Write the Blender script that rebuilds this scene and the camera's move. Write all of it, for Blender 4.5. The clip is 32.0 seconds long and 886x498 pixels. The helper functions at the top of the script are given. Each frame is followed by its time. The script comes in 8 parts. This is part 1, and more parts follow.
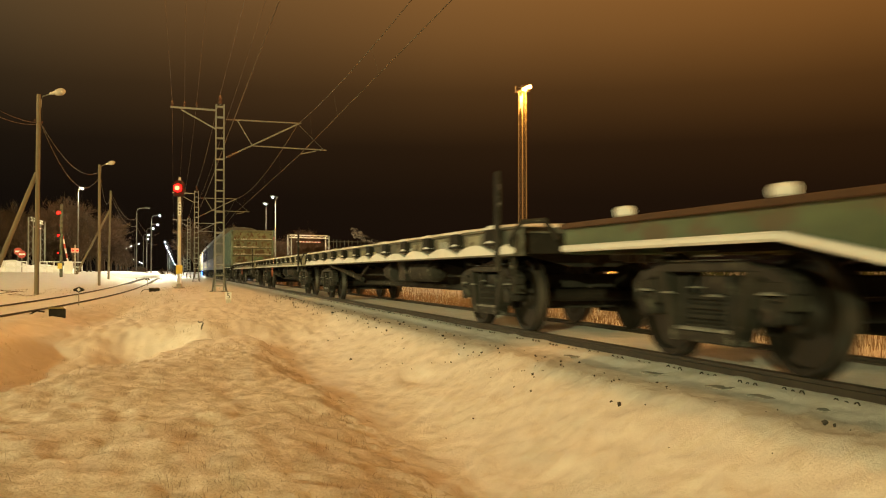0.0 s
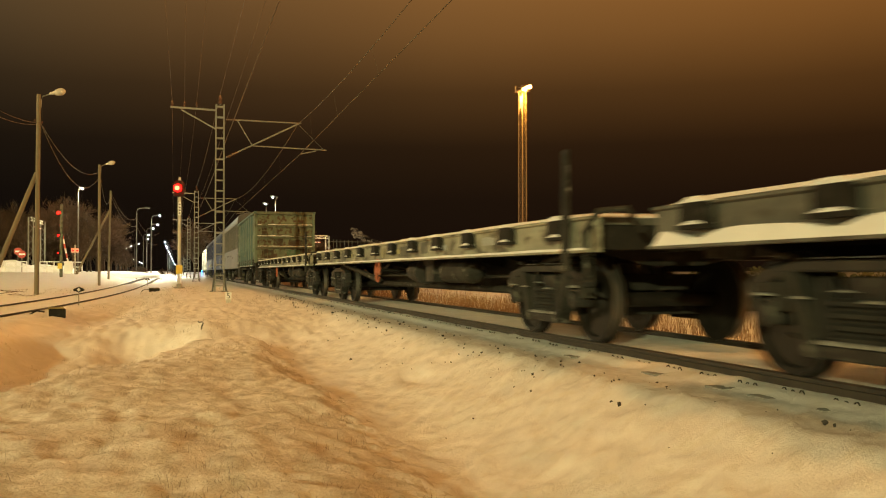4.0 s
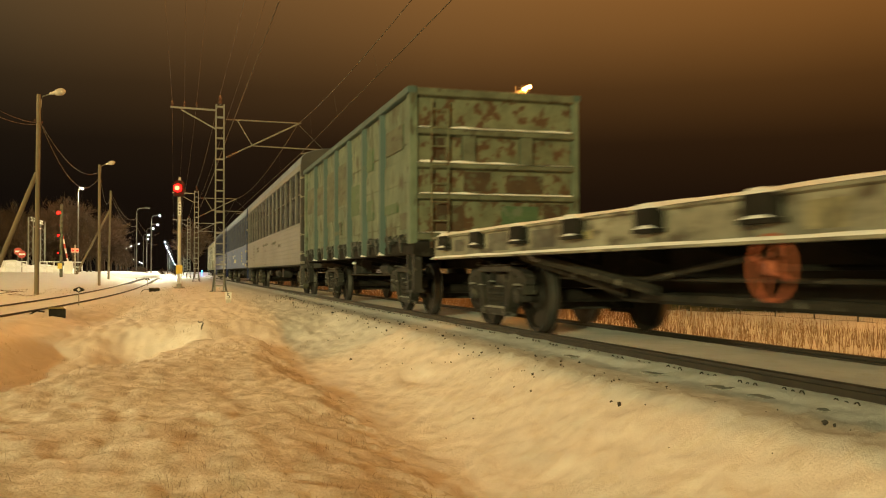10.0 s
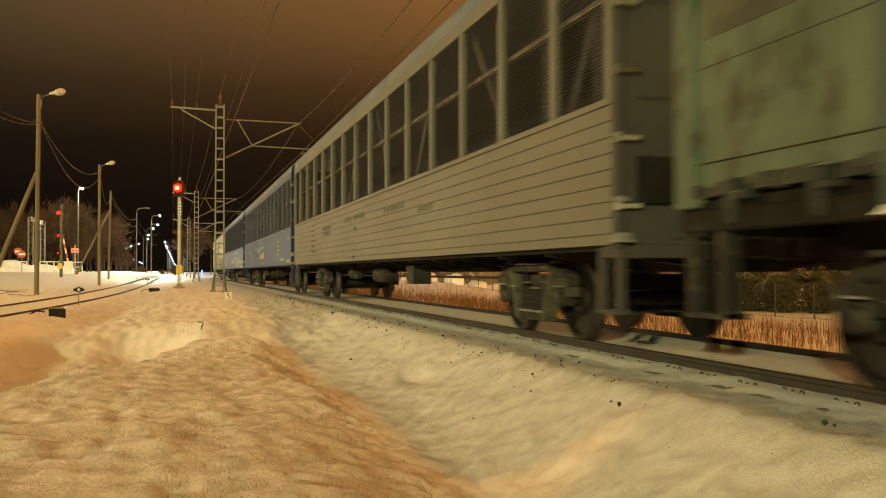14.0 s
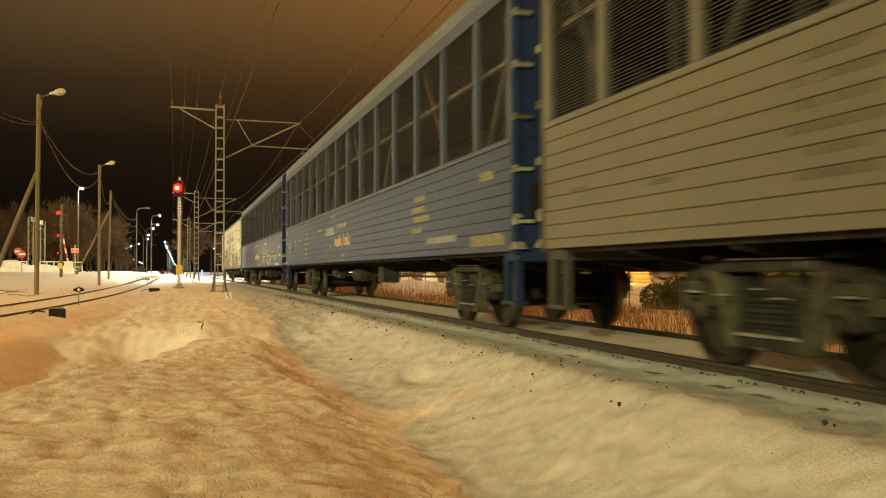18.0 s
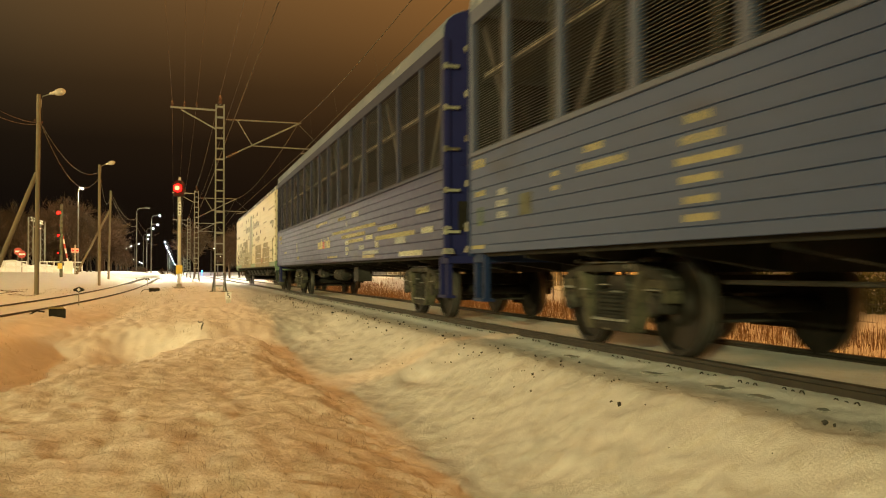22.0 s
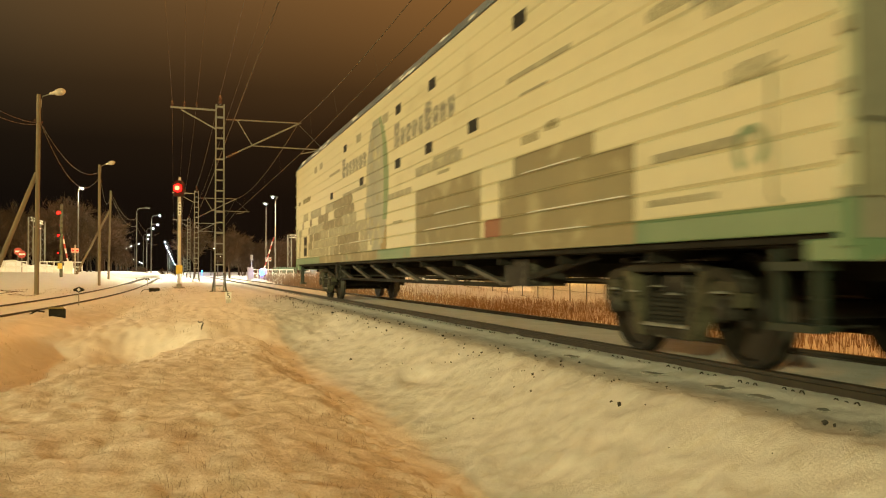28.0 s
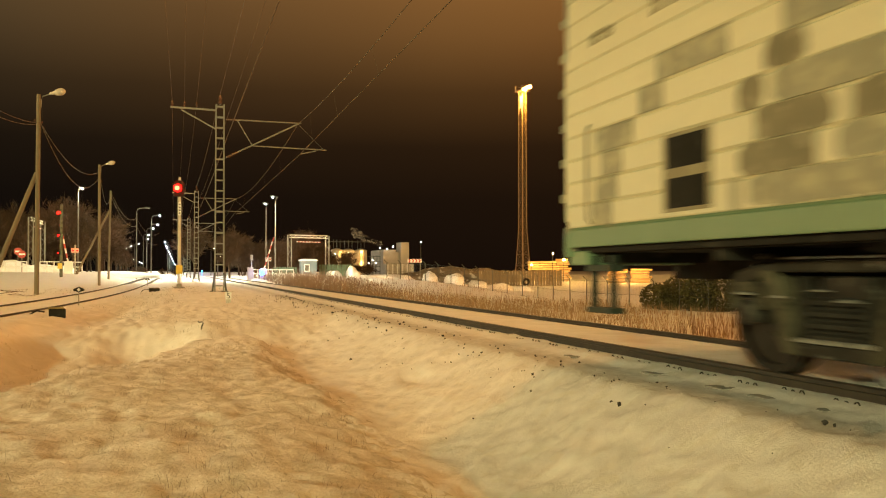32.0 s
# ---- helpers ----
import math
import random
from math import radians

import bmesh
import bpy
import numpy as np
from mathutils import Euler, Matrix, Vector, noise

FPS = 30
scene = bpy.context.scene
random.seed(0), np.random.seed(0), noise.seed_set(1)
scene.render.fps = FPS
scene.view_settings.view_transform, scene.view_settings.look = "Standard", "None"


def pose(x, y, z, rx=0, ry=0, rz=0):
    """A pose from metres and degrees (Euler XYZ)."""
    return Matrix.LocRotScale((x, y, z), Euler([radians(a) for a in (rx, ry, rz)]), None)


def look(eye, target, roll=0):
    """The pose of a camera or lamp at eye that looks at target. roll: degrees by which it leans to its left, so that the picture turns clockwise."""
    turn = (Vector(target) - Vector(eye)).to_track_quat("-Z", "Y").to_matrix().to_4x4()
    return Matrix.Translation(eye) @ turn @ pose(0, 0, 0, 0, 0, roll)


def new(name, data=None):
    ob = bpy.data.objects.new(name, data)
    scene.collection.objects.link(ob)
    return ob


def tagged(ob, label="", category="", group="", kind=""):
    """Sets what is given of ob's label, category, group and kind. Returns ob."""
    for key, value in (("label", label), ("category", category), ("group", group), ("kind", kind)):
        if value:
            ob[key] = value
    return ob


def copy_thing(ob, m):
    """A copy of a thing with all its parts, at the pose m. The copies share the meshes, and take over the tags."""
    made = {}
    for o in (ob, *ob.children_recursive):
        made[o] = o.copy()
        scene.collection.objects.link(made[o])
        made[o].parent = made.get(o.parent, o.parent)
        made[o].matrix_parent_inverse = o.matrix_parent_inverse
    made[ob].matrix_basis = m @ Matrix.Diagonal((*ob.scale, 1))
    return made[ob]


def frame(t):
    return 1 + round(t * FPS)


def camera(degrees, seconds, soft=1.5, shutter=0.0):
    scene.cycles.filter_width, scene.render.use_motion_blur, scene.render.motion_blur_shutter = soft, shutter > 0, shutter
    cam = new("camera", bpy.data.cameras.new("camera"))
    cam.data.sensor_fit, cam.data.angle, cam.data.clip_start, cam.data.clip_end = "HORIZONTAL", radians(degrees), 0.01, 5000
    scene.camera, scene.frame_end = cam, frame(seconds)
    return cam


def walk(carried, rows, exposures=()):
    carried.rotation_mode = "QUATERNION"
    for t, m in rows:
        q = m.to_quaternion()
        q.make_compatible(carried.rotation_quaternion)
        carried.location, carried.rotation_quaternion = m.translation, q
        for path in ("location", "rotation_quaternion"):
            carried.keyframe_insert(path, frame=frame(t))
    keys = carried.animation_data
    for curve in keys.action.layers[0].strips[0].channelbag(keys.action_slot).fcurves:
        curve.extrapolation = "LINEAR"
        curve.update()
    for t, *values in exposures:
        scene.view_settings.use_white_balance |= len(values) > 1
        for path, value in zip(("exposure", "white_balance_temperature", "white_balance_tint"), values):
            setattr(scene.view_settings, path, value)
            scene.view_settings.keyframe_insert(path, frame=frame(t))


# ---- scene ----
# The camera stands on a tripod beside the line; rail top is z = 0, the track runs along y.
D = 5.34            # the track's centre line
SPEED = 5.4156      # metres a second, towards -y
EYE = Vector((0, 0, 0.80))
AIM = Vector((math.sin(0.29084) * math.cos(0.02545), math.cos(0.29084) * math.cos(0.02545), math.sin(0.02545)))
cam = camera(53.46, 32.0, soft=1.15, shutter=1.0)
STAND = look(EYE, EYE + AIM, -0.107)
walk(cam, [(0, STAND), (32.0, STAND)])

# ---- night sky, lamps ----
world = bpy.data.worlds.new("night_sky")
scene.world = world
world.use_nodes = True
wn, wl = world.node_tree.nodes, world.node_tree.links
wn.clear()
w_out, w_bg = wn.new("ShaderNodeOutputWorld"), wn.new("ShaderNodeBackground")
w_tc, w_sep = wn.new("ShaderNodeTexCoord"), wn.new("ShaderNodeSeparateXYZ")
wl.new(w_tc.outputs["Generated"], w_sep.inputs[0])
# low cloud lit from below by the town: greyish brown to the left, orange to the right, black near the horizon
w_az = wn.new("ShaderNodeValToRGB")
w_azm = wn.new("ShaderNodeMapRange")
w_azm.inputs[1].default_value, w_azm.inputs[2].default_value = -0.25, 0.75
wl.new(w_sep.outputs["X"], w_azm.inputs[0])
wl.new(w_azm.outputs[0], w_az.inputs[0])
cr = w_az.color_ramp
cr.elements[0].position, cr.elements[0].color = 0.0, (0.095, 0.060, 0.0245, 1)
cr.elements[1].position, cr.elements[1].color = 1.0, (0.29, 0.112, 0.021, 1)
e = cr.elements.new(0.52)
e.color = (0.235, 0.105, 0.027, 1)
w_el = wn.new("ShaderNodeValToRGB")
cr = w_el.color_ramp
cr.elements[0].position, cr.elements[0].color = 0.0, (0.028, 0.028, 0.028, 1)
cr.elements[1].position, cr.elements[1].color = 0.32, (1, 1, 1, 1)
for at, v in ((0.08, 0.044), (0.14, 0.092), (0.20, 0.29), (0.26, 0.68), (0.55, 0.8), (1.0, 0.4)):
    e = cr.elements.new(at)
    e.color = (v, v, v, 1)
wl.new(w_sep.outputs["Z"], w_el.inputs[0])
w_noise = wn.new("ShaderNodeTexNoise")
w_noise.inputs["Scale"].default_value, w_noise.inputs["Detail"].default_value = 2.2, 3
wl.new(w_tc.outputs["Generated"], w_noise.inputs["Vector"])
w_nm = wn.new("ShaderNodeMapRange")
w_nm.inputs[3].default_value, w_nm.inputs[4].default_value = 0.80, 1.20
wl.new(w_noise.outputs[0], w_nm.inputs[0])
w_add = wn.new("ShaderNodeVectorMath")
w_add.operation = "MULTIPLY"
wl.new(w_az.outputs[0], w_add.inputs[0])
wl.new(w_el.outputs[0], w_add.inputs[1])
w_mul = wn.new("ShaderNodeVectorMath")
w_mul.operation = "MULTIPLY"
wl.new(w_add.outputs[0], w_mul.inputs[0])
wl.new(w_nm.outputs[0], w_mul.inputs[1])
w_hz = wn.new("ShaderNodeVectorMath")
w_hz.operation = "ADD"
w_hz.inputs[1].default_value = (0.0017, 0.0014, 0.0016)
wl.new(w_mul.outputs[0], w_hz.inputs[0])
wl.new(w_hz.outputs[0], w_bg.inputs[0])
w_bg.inputs[1].default_value = 1.0
wl.new(w_bg.outputs[0], w_out.inputs[0])


def lamp_at(name, x, y, z, watts, colour, radius=0.3):
    data = bpy.data.lights.new(name, "POINT")
    data.energy, data.color, data.shadow_soft_size = watts, colour, radius
    ob = new(name, data)
    ob.location = (x, y, z)
    return ob


# station floodlight mast behind the camera on the left, pale yellow; sodium lamps unseen
flood = bpy.data.lights.new("yard_floodlight", "SPOT")
flood.energy, flood.color, flood.shadow_soft_size, flood.spot_size, flood.spot_blend = 7.9e5, (0.97, 0.92, 0.42), 1.2, math.radians(34), 0.8
new("yard_floodlight", flood).matrix_basis = look((-86, -118, 31), (-86 + 64, -118 + 135, 8))
# added overhead fill for the orange glow from above; no mast carries it
lamp_at("sodium_floodlight", 4.5, -60, 120, 1.45e5, (1.0, 0.445, 0.10), 10.0)
lamp_at("sodium_floodlight", 23.0, 20, 55, 3.9e4, (1.0, 0.40, 0.085), 0.8)
# added lamp out of view, turns the snow on the left orange
lamp_at("sodium_street_light", -30, 40, 11, 14000, (1.0, 0.44, 0.10), 0.4)
lamp_at("street_light", -40, 54.7, 9.7, 26000, (1.0, 0.92, 0.48), 0.5)
# added lamp out of view on the right, brightens the dry grass and yard
lamp_at("sodium_floodlight", 82, 46, 4.5, 1.8e5, (1.0, 0.42, 0.10), 1.0)
# the crossing and the works, far off
lamp_at("crossing_lamp", -10.0, 99.0, 9.4, 2000, (1.0, 0.90, 0.62), 0.3)
lamp_at("crossing_lamp", 5.5, 96.5, 6.5, 16000, (1.0, 0.90, 0.62), 0.3)
lamp_at("street_light", 2.0, 140.0, 9.0, 15000, (1.0, 0.90, 0.62), 0.3)
lamp_at("street_light", -3.4, 163.0, 8.4, 12000, (1.0, 0.92, 0.66), 0.3)
lamp_at("street_light", -5.6, 300.0, 7.5, 40000, (1.0, 0.92, 0.66), 0.3)
lamp_at("street_light", -19.0, 345.0, 7.5, 40000, (1.0, 0.92, 0.66), 0.3)
lamp_at("blue_crossing_lamp", 7.9, 91.9, 0.9, 40, (0.12, 0.3, 1.0), 0.3)
lamp_at("works_lamp", 69.1, 151.0, 3.3, 5000, (1.0, 0.52, 0.12), 0.4)
lamp_at("works_lamp", 62.6, 151.0, 2.4, 4500, (1.0, 0.52, 0.12), 0.3)
# added light without a fitting, brightens the plank fence and yard snow
lamp_at("works_lamp", 50.0, 125.0, 7.0, 2500, (1.0, 0.50, 0.13), 0.3)
# added light without a fitting, lifts the portal and the trees behind
lamp_at("portal_lamp", 17.5, 119.0, 4.4, 1500, (1.0, 0.62, 0.24), 0.2)
# added light without a fitting, brightens the nearer timber stacks
lamp_at("works_lamp", 76.0, 138.0, 2.6, 3000, (1.0, 0.45, 0.10), 0.4)
lamp_at("silo_lamp", 40.9, 229.6, 5.6, 380, (1.0, 0.52, 0.12), 0.2)
lamp_at("silo_lamp", 46.2, 229.0, 6.0, 380, (1.0, 0.52, 0.12), 0.2)
lamp_at("silo_lamp", 46.0, 229.0, 3.0, 380, (1.0, 0.52, 0.12), 0.2)
lamp_at("silo_lamp", 42.6, 228.4, 5.6, 140, (1.0, 0.62, 0.2), 0.2)
lamp_at("works_lamp", 57.0, 253.0, 8.0, 600, (1.0, 0.62, 0.24), 0.3)
lamp_at("works_lamp", 63.0, 254.0, 8.6, 700, (1.0, 0.62, 0.24), 0.3)
lamp_at("mast_top_lamp", 80.8, 197.5, 44.5, 30000, (1.0, 0.50, 0.12), 0.4)


# ---- materials ----
def surf(name, a, b, rough=0.6, metal=0.0, big=1.2, small=18.0, bump=0.12, dirt=None, dirt_at=0.58, stretch=(1, 1, 1), rand=0.0, spec=0.5):
    """A surface that drifts from a to b, with fine grain, relief and, where dirt is given, patches of that colour."""
    m = bpy.data.materials.new(name)
    m.use_nodes = True
    n, l = m.node_tree.nodes, m.node_tree.links
    bs = n["Principled BSDF"]
    tc, mp = n.new("ShaderNodeTexCoord"), n.new("ShaderNodeMapping")
    mp.inputs["Scale"].default_value = stretch
    l.new(tc.outputs["Object"], mp.inputs[0])
    n1, n2 = n.new("ShaderNodeTexNoise"), n.new("ShaderNodeTexNoise")
    for node, sc, det in ((n1, big, 4), (n2, small, 5)):
        node.inputs["Scale"].default_value, node.inputs["Detail"].default_value = sc, det
        l.new(mp.outputs[0], node.inputs["Vector"])
    mx = n.new("ShaderNodeMath")
    mx.operation = "MULTIPLY_ADD"
    l.new(n2.outputs[0], mx.inputs[0])
    mx.inputs[1].default_value = 0.45
    l.new(n1.outputs[0], mx.inputs[2])
    rg = n.new("ShaderNodeMapRange")
    rg.inputs[1].default_value, rg.inputs[2].default_value = 0.48, 0.98
    l.new(mx.outputs[0], rg.inputs[0])
    mix = n.new("ShaderNodeMix")
    mix.data_type = "RGBA"
    mix.inputs["A"].default_value, mix.inputs["B"].default_value = (*a, 1), (*b, 1)
    l.new(rg.outputs[0], mix.inputs["Factor"])
    col = mix.outputs["Result"]
    if dirt:
        n3 = n.new("ShaderNodeTexNoise")
        n3.inputs["Scale"].default_value, n3.inputs["Detail"].default_value = big * 2.3, 7
        l.new(mp.outputs[0], n3.inputs["Vector"])
        r3 = n.new("ShaderNodeMapRange")
        r3.inputs[1].default_value, r3.inputs[2].default_value = dirt_at - 0.03, dirt_at + 0.07
        l.new(n3.outputs[0], r3.inputs[0])
        mix2 = n.new("ShaderNodeMix")
        mix2.data_type = "RGBA"
        l.new(r3.outputs[0], mix2.inputs["Factor"])
        l.new(col, mix2.inputs["A"])
        mix2.inputs["B"].default_value = (*dirt, 1)
        col = mix2.outputs["Result"]
    if rand:
        oi, hv, mr = n.new("ShaderNodeObjectInfo"), n.new("ShaderNodeHueSaturation"), n.new("ShaderNodeMapRange")
        mr.inputs[3].default_value, mr.inputs[4].default_value = 1 - rand, 1 + rand
        l.new(oi.outputs["Random"], mr.inputs[0])
        l.new(mr.outputs[0], hv.inputs["Value"])
        l.new(col, hv.inputs["Color"])
        col = hv.outputs[0]
    l.new(col, bs.inputs["Base Color"])
    bs.inputs["Metallic"].default_value = metal
    bs.inputs["Specular IOR Level"].default_value = spec
    rr = n.new("ShaderNodeMapRange")
    rr.inputs[3].default_value, rr.inputs[4].default_value = max(0.05, rough - 0.12), min(1.0, rough + 0.12)
    l.new(n2.outputs[0], rr.inputs[0])
    l.new(rr.outputs[0], bs.inputs["Roughness"])
    if bump:
        bp = n.new("ShaderNodeBump")
        bp.inputs["Strength"].default_value, bp.inputs["Distance"].default_value = bump, 0.02
        l.new(mx.outputs[0], bp.inputs["Height"])
        l.new(bp.outputs[0], bs.inputs["Normal"])
    return m


def glow(name, colour, strength):
    m = bpy.data.materials.new(name)
    m.use_nodes = True
    bs = m.node_tree.nodes["Principled BSDF"]
    bs.inputs["Base Color"].default_value = (*colour, 1)
    bs.inputs["Emission Color"].default_value = (*colour, 1)
    bs.inputs["Emission Strength"].default_value = strength
    return m


SNOW = surf("snow", (0.76, 0.765, 0.78), (0.92, 0.92, 0.93), 0.75, big=2.2, small=55, bump=0.8, dirt=(0.80, 0.795, 0.78), dirt_at=0.57)
SNOW_GRASSY = surf("snow_over_stubble", (0.499, 0.470, 0.403), (0.883, 0.883, 0.883), 0.75, big=5.0, small=26, bump=0.9)
for mat, deep, scale in ((SNOW, 0.032, 56), (SNOW_GRASSY, 0.034, 40)):   # coarse wind-packed grains
    for node in mat.node_tree.nodes:
        if node.type == "BUMP":
            node.inputs["Distance"].default_value = deep
        if node.type == "TEX_NOISE" and node.inputs["Scale"].default_value > 20:
            node.inputs["Scale"].default_value = scale
            node.inputs["Detail"].default_value = 9
            node.inputs["Roughness"].default_value = 0.65
# brake dust blown along the shoulder of the bank beside the near rail
n_, l_ = SNOW.node_tree.nodes, SNOW.node_tree.links
tc_, sep_, wob_, add_, ramp_, mix_, spk_ = (n_.new("ShaderNode" + k) for k in ("TexCoord", "SeparateXYZ", "TexNoise", "Math", "ValToRGB", "Mix", "TexNoise"))
l_.new(tc_.outputs["Object"], sep_.inputs[0])
for node, sc in ((wob_, 1.3), (spk_, 14.0)):
    node.inputs["Scale"].default_value, node.inputs["Detail"].default_value = sc, 6
    l_.new(tc_.outputs["Object"], node.inputs["Vector"])
add_.operation = "MULTIPLY_ADD"
l_.new(wob_.outputs[0], add_.inputs[0])
add_.inputs[1].default_value = 0.55
l_.new(sep_.outputs["X"], add_.inputs[2])
span = n_.new("ShaderNodeMapRange")
span.inputs[1].default_value, span.inputs[2].default_value = 3.5, 4.5
l_.new(add_.outputs[0], span.inputs[0])
l_.new(span.outputs[0], ramp_.inputs[0])
cr = ramp_.color_ramp
cr.elements[0].position, cr.elements[0].color = 0.0, (0, 0, 0, 1)
cr.elements[1].position, cr.elements[1].color = 1.0, (0, 0, 0, 1)
for at, v in ((0.32, 0.55), (0.55, 0.75), (0.72, 0.35)):
    e = cr.elements.new(at)
    e.color = (v, v, v, 1)
dust_ = n_.new("ShaderNodeMath")
dust_.operation = "MULTIPLY"
l_.new(ramp_.outputs[0], dust_.inputs[0])
l_.new(spk_.outputs[0], dust_.inputs[1])
mix_.data_type = "RGBA"
shader = n_["Principled BSDF"]
l_.new(shader.inputs["Base Color"].links[0].from_socket, mix_.inputs["A"])
mix_.inputs["B"].default_value = (0.26, 0.245, 0.21, 1)
l_.new(dust_.outputs[0], mix_.inputs["Factor"])
l_.new(mix_.outputs["Result"], shader.inputs["Base Color"])
SNOW_CRUST = surf("snow_crust", (0.72, 0.73, 0.75), (0.84, 0.84, 0.85), 0.7, big=3, small=30, bump=0.3)
RAIL = surf("rail_steel", (0.020, 0.016, 0.012), (0.042, 0.032, 0.022), 0.75, 0.0, big=4, small=60)
RAIL_TOP = surf("worn_rail_head", (0.05, 0.042, 0.034), (0.09, 0.08, 0.068), 0.40, 0.6, big=5, small=80, bump=0.03)
CONCRETE = surf("sleeper_concrete", (0.20, 0.20, 0.19), (0.32, 0.31, 0.29), 0.85, big=3, small=40, rand=0.12)
IRON = surf("bogie_iron", (0.0107, 0.0098, 0.0080), (0.0329, 0.0294, 0.0250), 0.72, 0.2, big=3, small=26, bump=0.3, dirt=(0.0936, 0.0856, 0.0677), dirt_at=0.60, spec=0.4)
BOGIE_LEG = surf("frosted_bogie_casting", (0.0326, 0.0296, 0.0204), (0.1133, 0.1061, 0.0704), 0.75, big=5, small=24, bump=0.3, dirt=(0.0143, 0.0132, 0.0102), dirt_at=0.60, spec=0.2)
FROST = surf("hoar_frost", (0.1296, 0.1296, 0.1174), (0.3402, 0.3402, 0.3240), 0.8, big=9, small=40, bump=0.3, dirt=(0.0486, 0.0446, 0.0365), dirt_at=0.56)
IRON_DUSTY = surf("snow_dusted_iron", (0.0140, 0.0131, 0.0114), (0.0507, 0.0473, 0.0385), 0.75, 0.1, big=3, small=22, bump=0.3, dirt=(0.2100, 0.2013, 0.1750), dirt_at=0.63, spec=0.15)
UNDER = surf("underframe_black", (0.010, 0.0095, 0.008), (0.028, 0.025, 0.021), 0.8, big=2, small=20, dirt=(0.045, 0.041, 0.033), dirt_at=0.63, spec=0.1)
SPRING = surf("spring_steel", (0.014, 0.013, 0.012), (0.036, 0.033, 0.028), 0.7, big=5, small=30, spec=0.15)
LATCH = surf("grimy_latch_grey", (0.013, 0.014, 0.011), (0.040, 0.044, 0.034), 0.7, big=6, small=20)
WHEEL = surf("wheel_steel", (0.0085, 0.0075, 0.0060), (0.0230, 0.0190, 0.0150), 0.6, 0.1, big=4, small=30, spec=0.2)
TREAD = surf("bright_tyre", (0.10, 0.095, 0.085), (0.20, 0.19, 0.17), 0.38, 0.8, big=5, small=50, bump=0.03)
FLAT_GREY = surf("flat_wagon_paint", (0.1125, 0.1125, 0.0873), (0.3769, 0.3703, 0.2843), 0.7, big=1.9, small=11, dirt=(0.0728, 0.0608, 0.0397), dirt_at=0.55, stretch=(1, 0.55, 1))
FLAT_DARK = surf("faded_wagon_paint", (0.0425, 0.0442, 0.0374), (0.1615, 0.1615, 0.1318), 0.7, big=1.9, small=11, dirt=(0.0425, 0.0340, 0.0238), dirt_at=0.56, stretch=(1, 0.55, 1))
SCUFF = surf("yellowish_worn_paint", (0.17, 0.16, 0.095), (0.32, 0.30, 0.18), 0.7, big=3.5, small=14, dirt=(0.09, 0.08, 0.05), dirt_at=0.54)
FLAT_GREEN = surf("green_wagon_paint", (0.045, 0.075, 0.036), (0.105, 0.145, 0.075), 0.65, big=1.6, small=10, dirt=(0.085, 0.072, 0.038), dirt_at=0.54, stretch=(1, 0.5, 1))
GOND = surf("gondola_green", (0.0621, 0.0915, 0.0621), (0.1627, 0.2034, 0.1469), 0.75, big=1.8, small=9, bump=0.3, dirt=(0.0520, 0.0520, 0.0294), dirt_at=0.575, stretch=(1, 1.1, 0.55))
GRIME = surf("olive_grime", (0.0550, 0.0583, 0.0363), (0.1232, 0.1386, 0.0924), 0.8, big=2.2, small=9, bump=0.2, dirt=(0.0506, 0.0462, 0.0286), dirt_at=0.60, stretch=(1, 0.55, 1.3))
GOND_POST = surf("gondola_post_green", (0.0385, 0.0726, 0.0671), (0.0682, 0.1078, 0.0968), 0.7, big=0.8, small=14, dirt=(0.1111, 0.1034, 0.0605), dirt_at=0.66)
GOND_END = surf("gondola_rusty_green", (0.0782, 0.0851, 0.0483), (0.1667, 0.1782, 0.1127), 0.78, big=2.6, small=12, bump=0.25, dirt=(0.0690, 0.0345, 0.0138), dirt_at=0.525)
GOND_PATCH = surf("repaint_green", (0.040, 0.084, 0.038), (0.068, 0.116, 0.054), 0.7, big=2, small=10, dirt=(0.096, 0.120, 0.080), dirt_at=0.58)
RUST = surf("rust", (0.055, 0.026, 0.012), (0.105, 0.046, 0.018), 0.85, big=2, small=16, bump=0.25)
AR_BEIGE = surf("weathered_beige_panel", (0.1122, 0.1030, 0.0800), (0.1739, 0.1610, 0.1270), 0.6, big=0.8, small=10, dirt=(0.1472, 0.1334, 0.0966), dirt_at=0.62, stretch=(1, 0.35, 1))
AR_BLUE = surf("grey_blue_panel", (0.044, 0.065, 0.146), (0.069, 0.095, 0.196), 0.55, big=0.5, small=10, dirt=(0.055, 0.066, 0.12), dirt_at=0.62, stretch=(1, 0.35, 1), spec=0.2)
AR_VIOLET = surf("violet_blue_panel", (0.0238, 0.0245, 0.0795), (0.0371, 0.0371, 0.1139), 0.46, big=0.5, small=10, bump=0.03, dirt=(0.0451, 0.0411, 0.0696), dirt_at=0.62, stretch=(1, 0.35, 1), spec=0.2)
AR_FRAME_BEIGE = surf("beige_frame_paint", (0.1267, 0.1206, 0.1012), (0.1778, 0.1681, 0.1390), 0.6, big=1, small=14)
AR_FRAME_BLUE = surf("grey_blue_frame_paint", (0.048, 0.063, 0.119), (0.068, 0.086, 0.151), 0.55, big=1, small=14)
AR_FRAME_VIOLET = surf("violet_frame_paint", (0.0311, 0.0329, 0.0646), (0.0425, 0.0444, 0.0824), 0.6, big=1, small=14, spec=0.15)
ROOF_BLUE = surf("blue_grey_roof_sheet", (0.117, 0.140, 0.176), (0.187, 0.211, 0.250), 0.6, big=1.2, small=12, dirt=(0.42, 0.42, 0.42), dirt_at=0.66, stretch=(1, 0.5, 1))
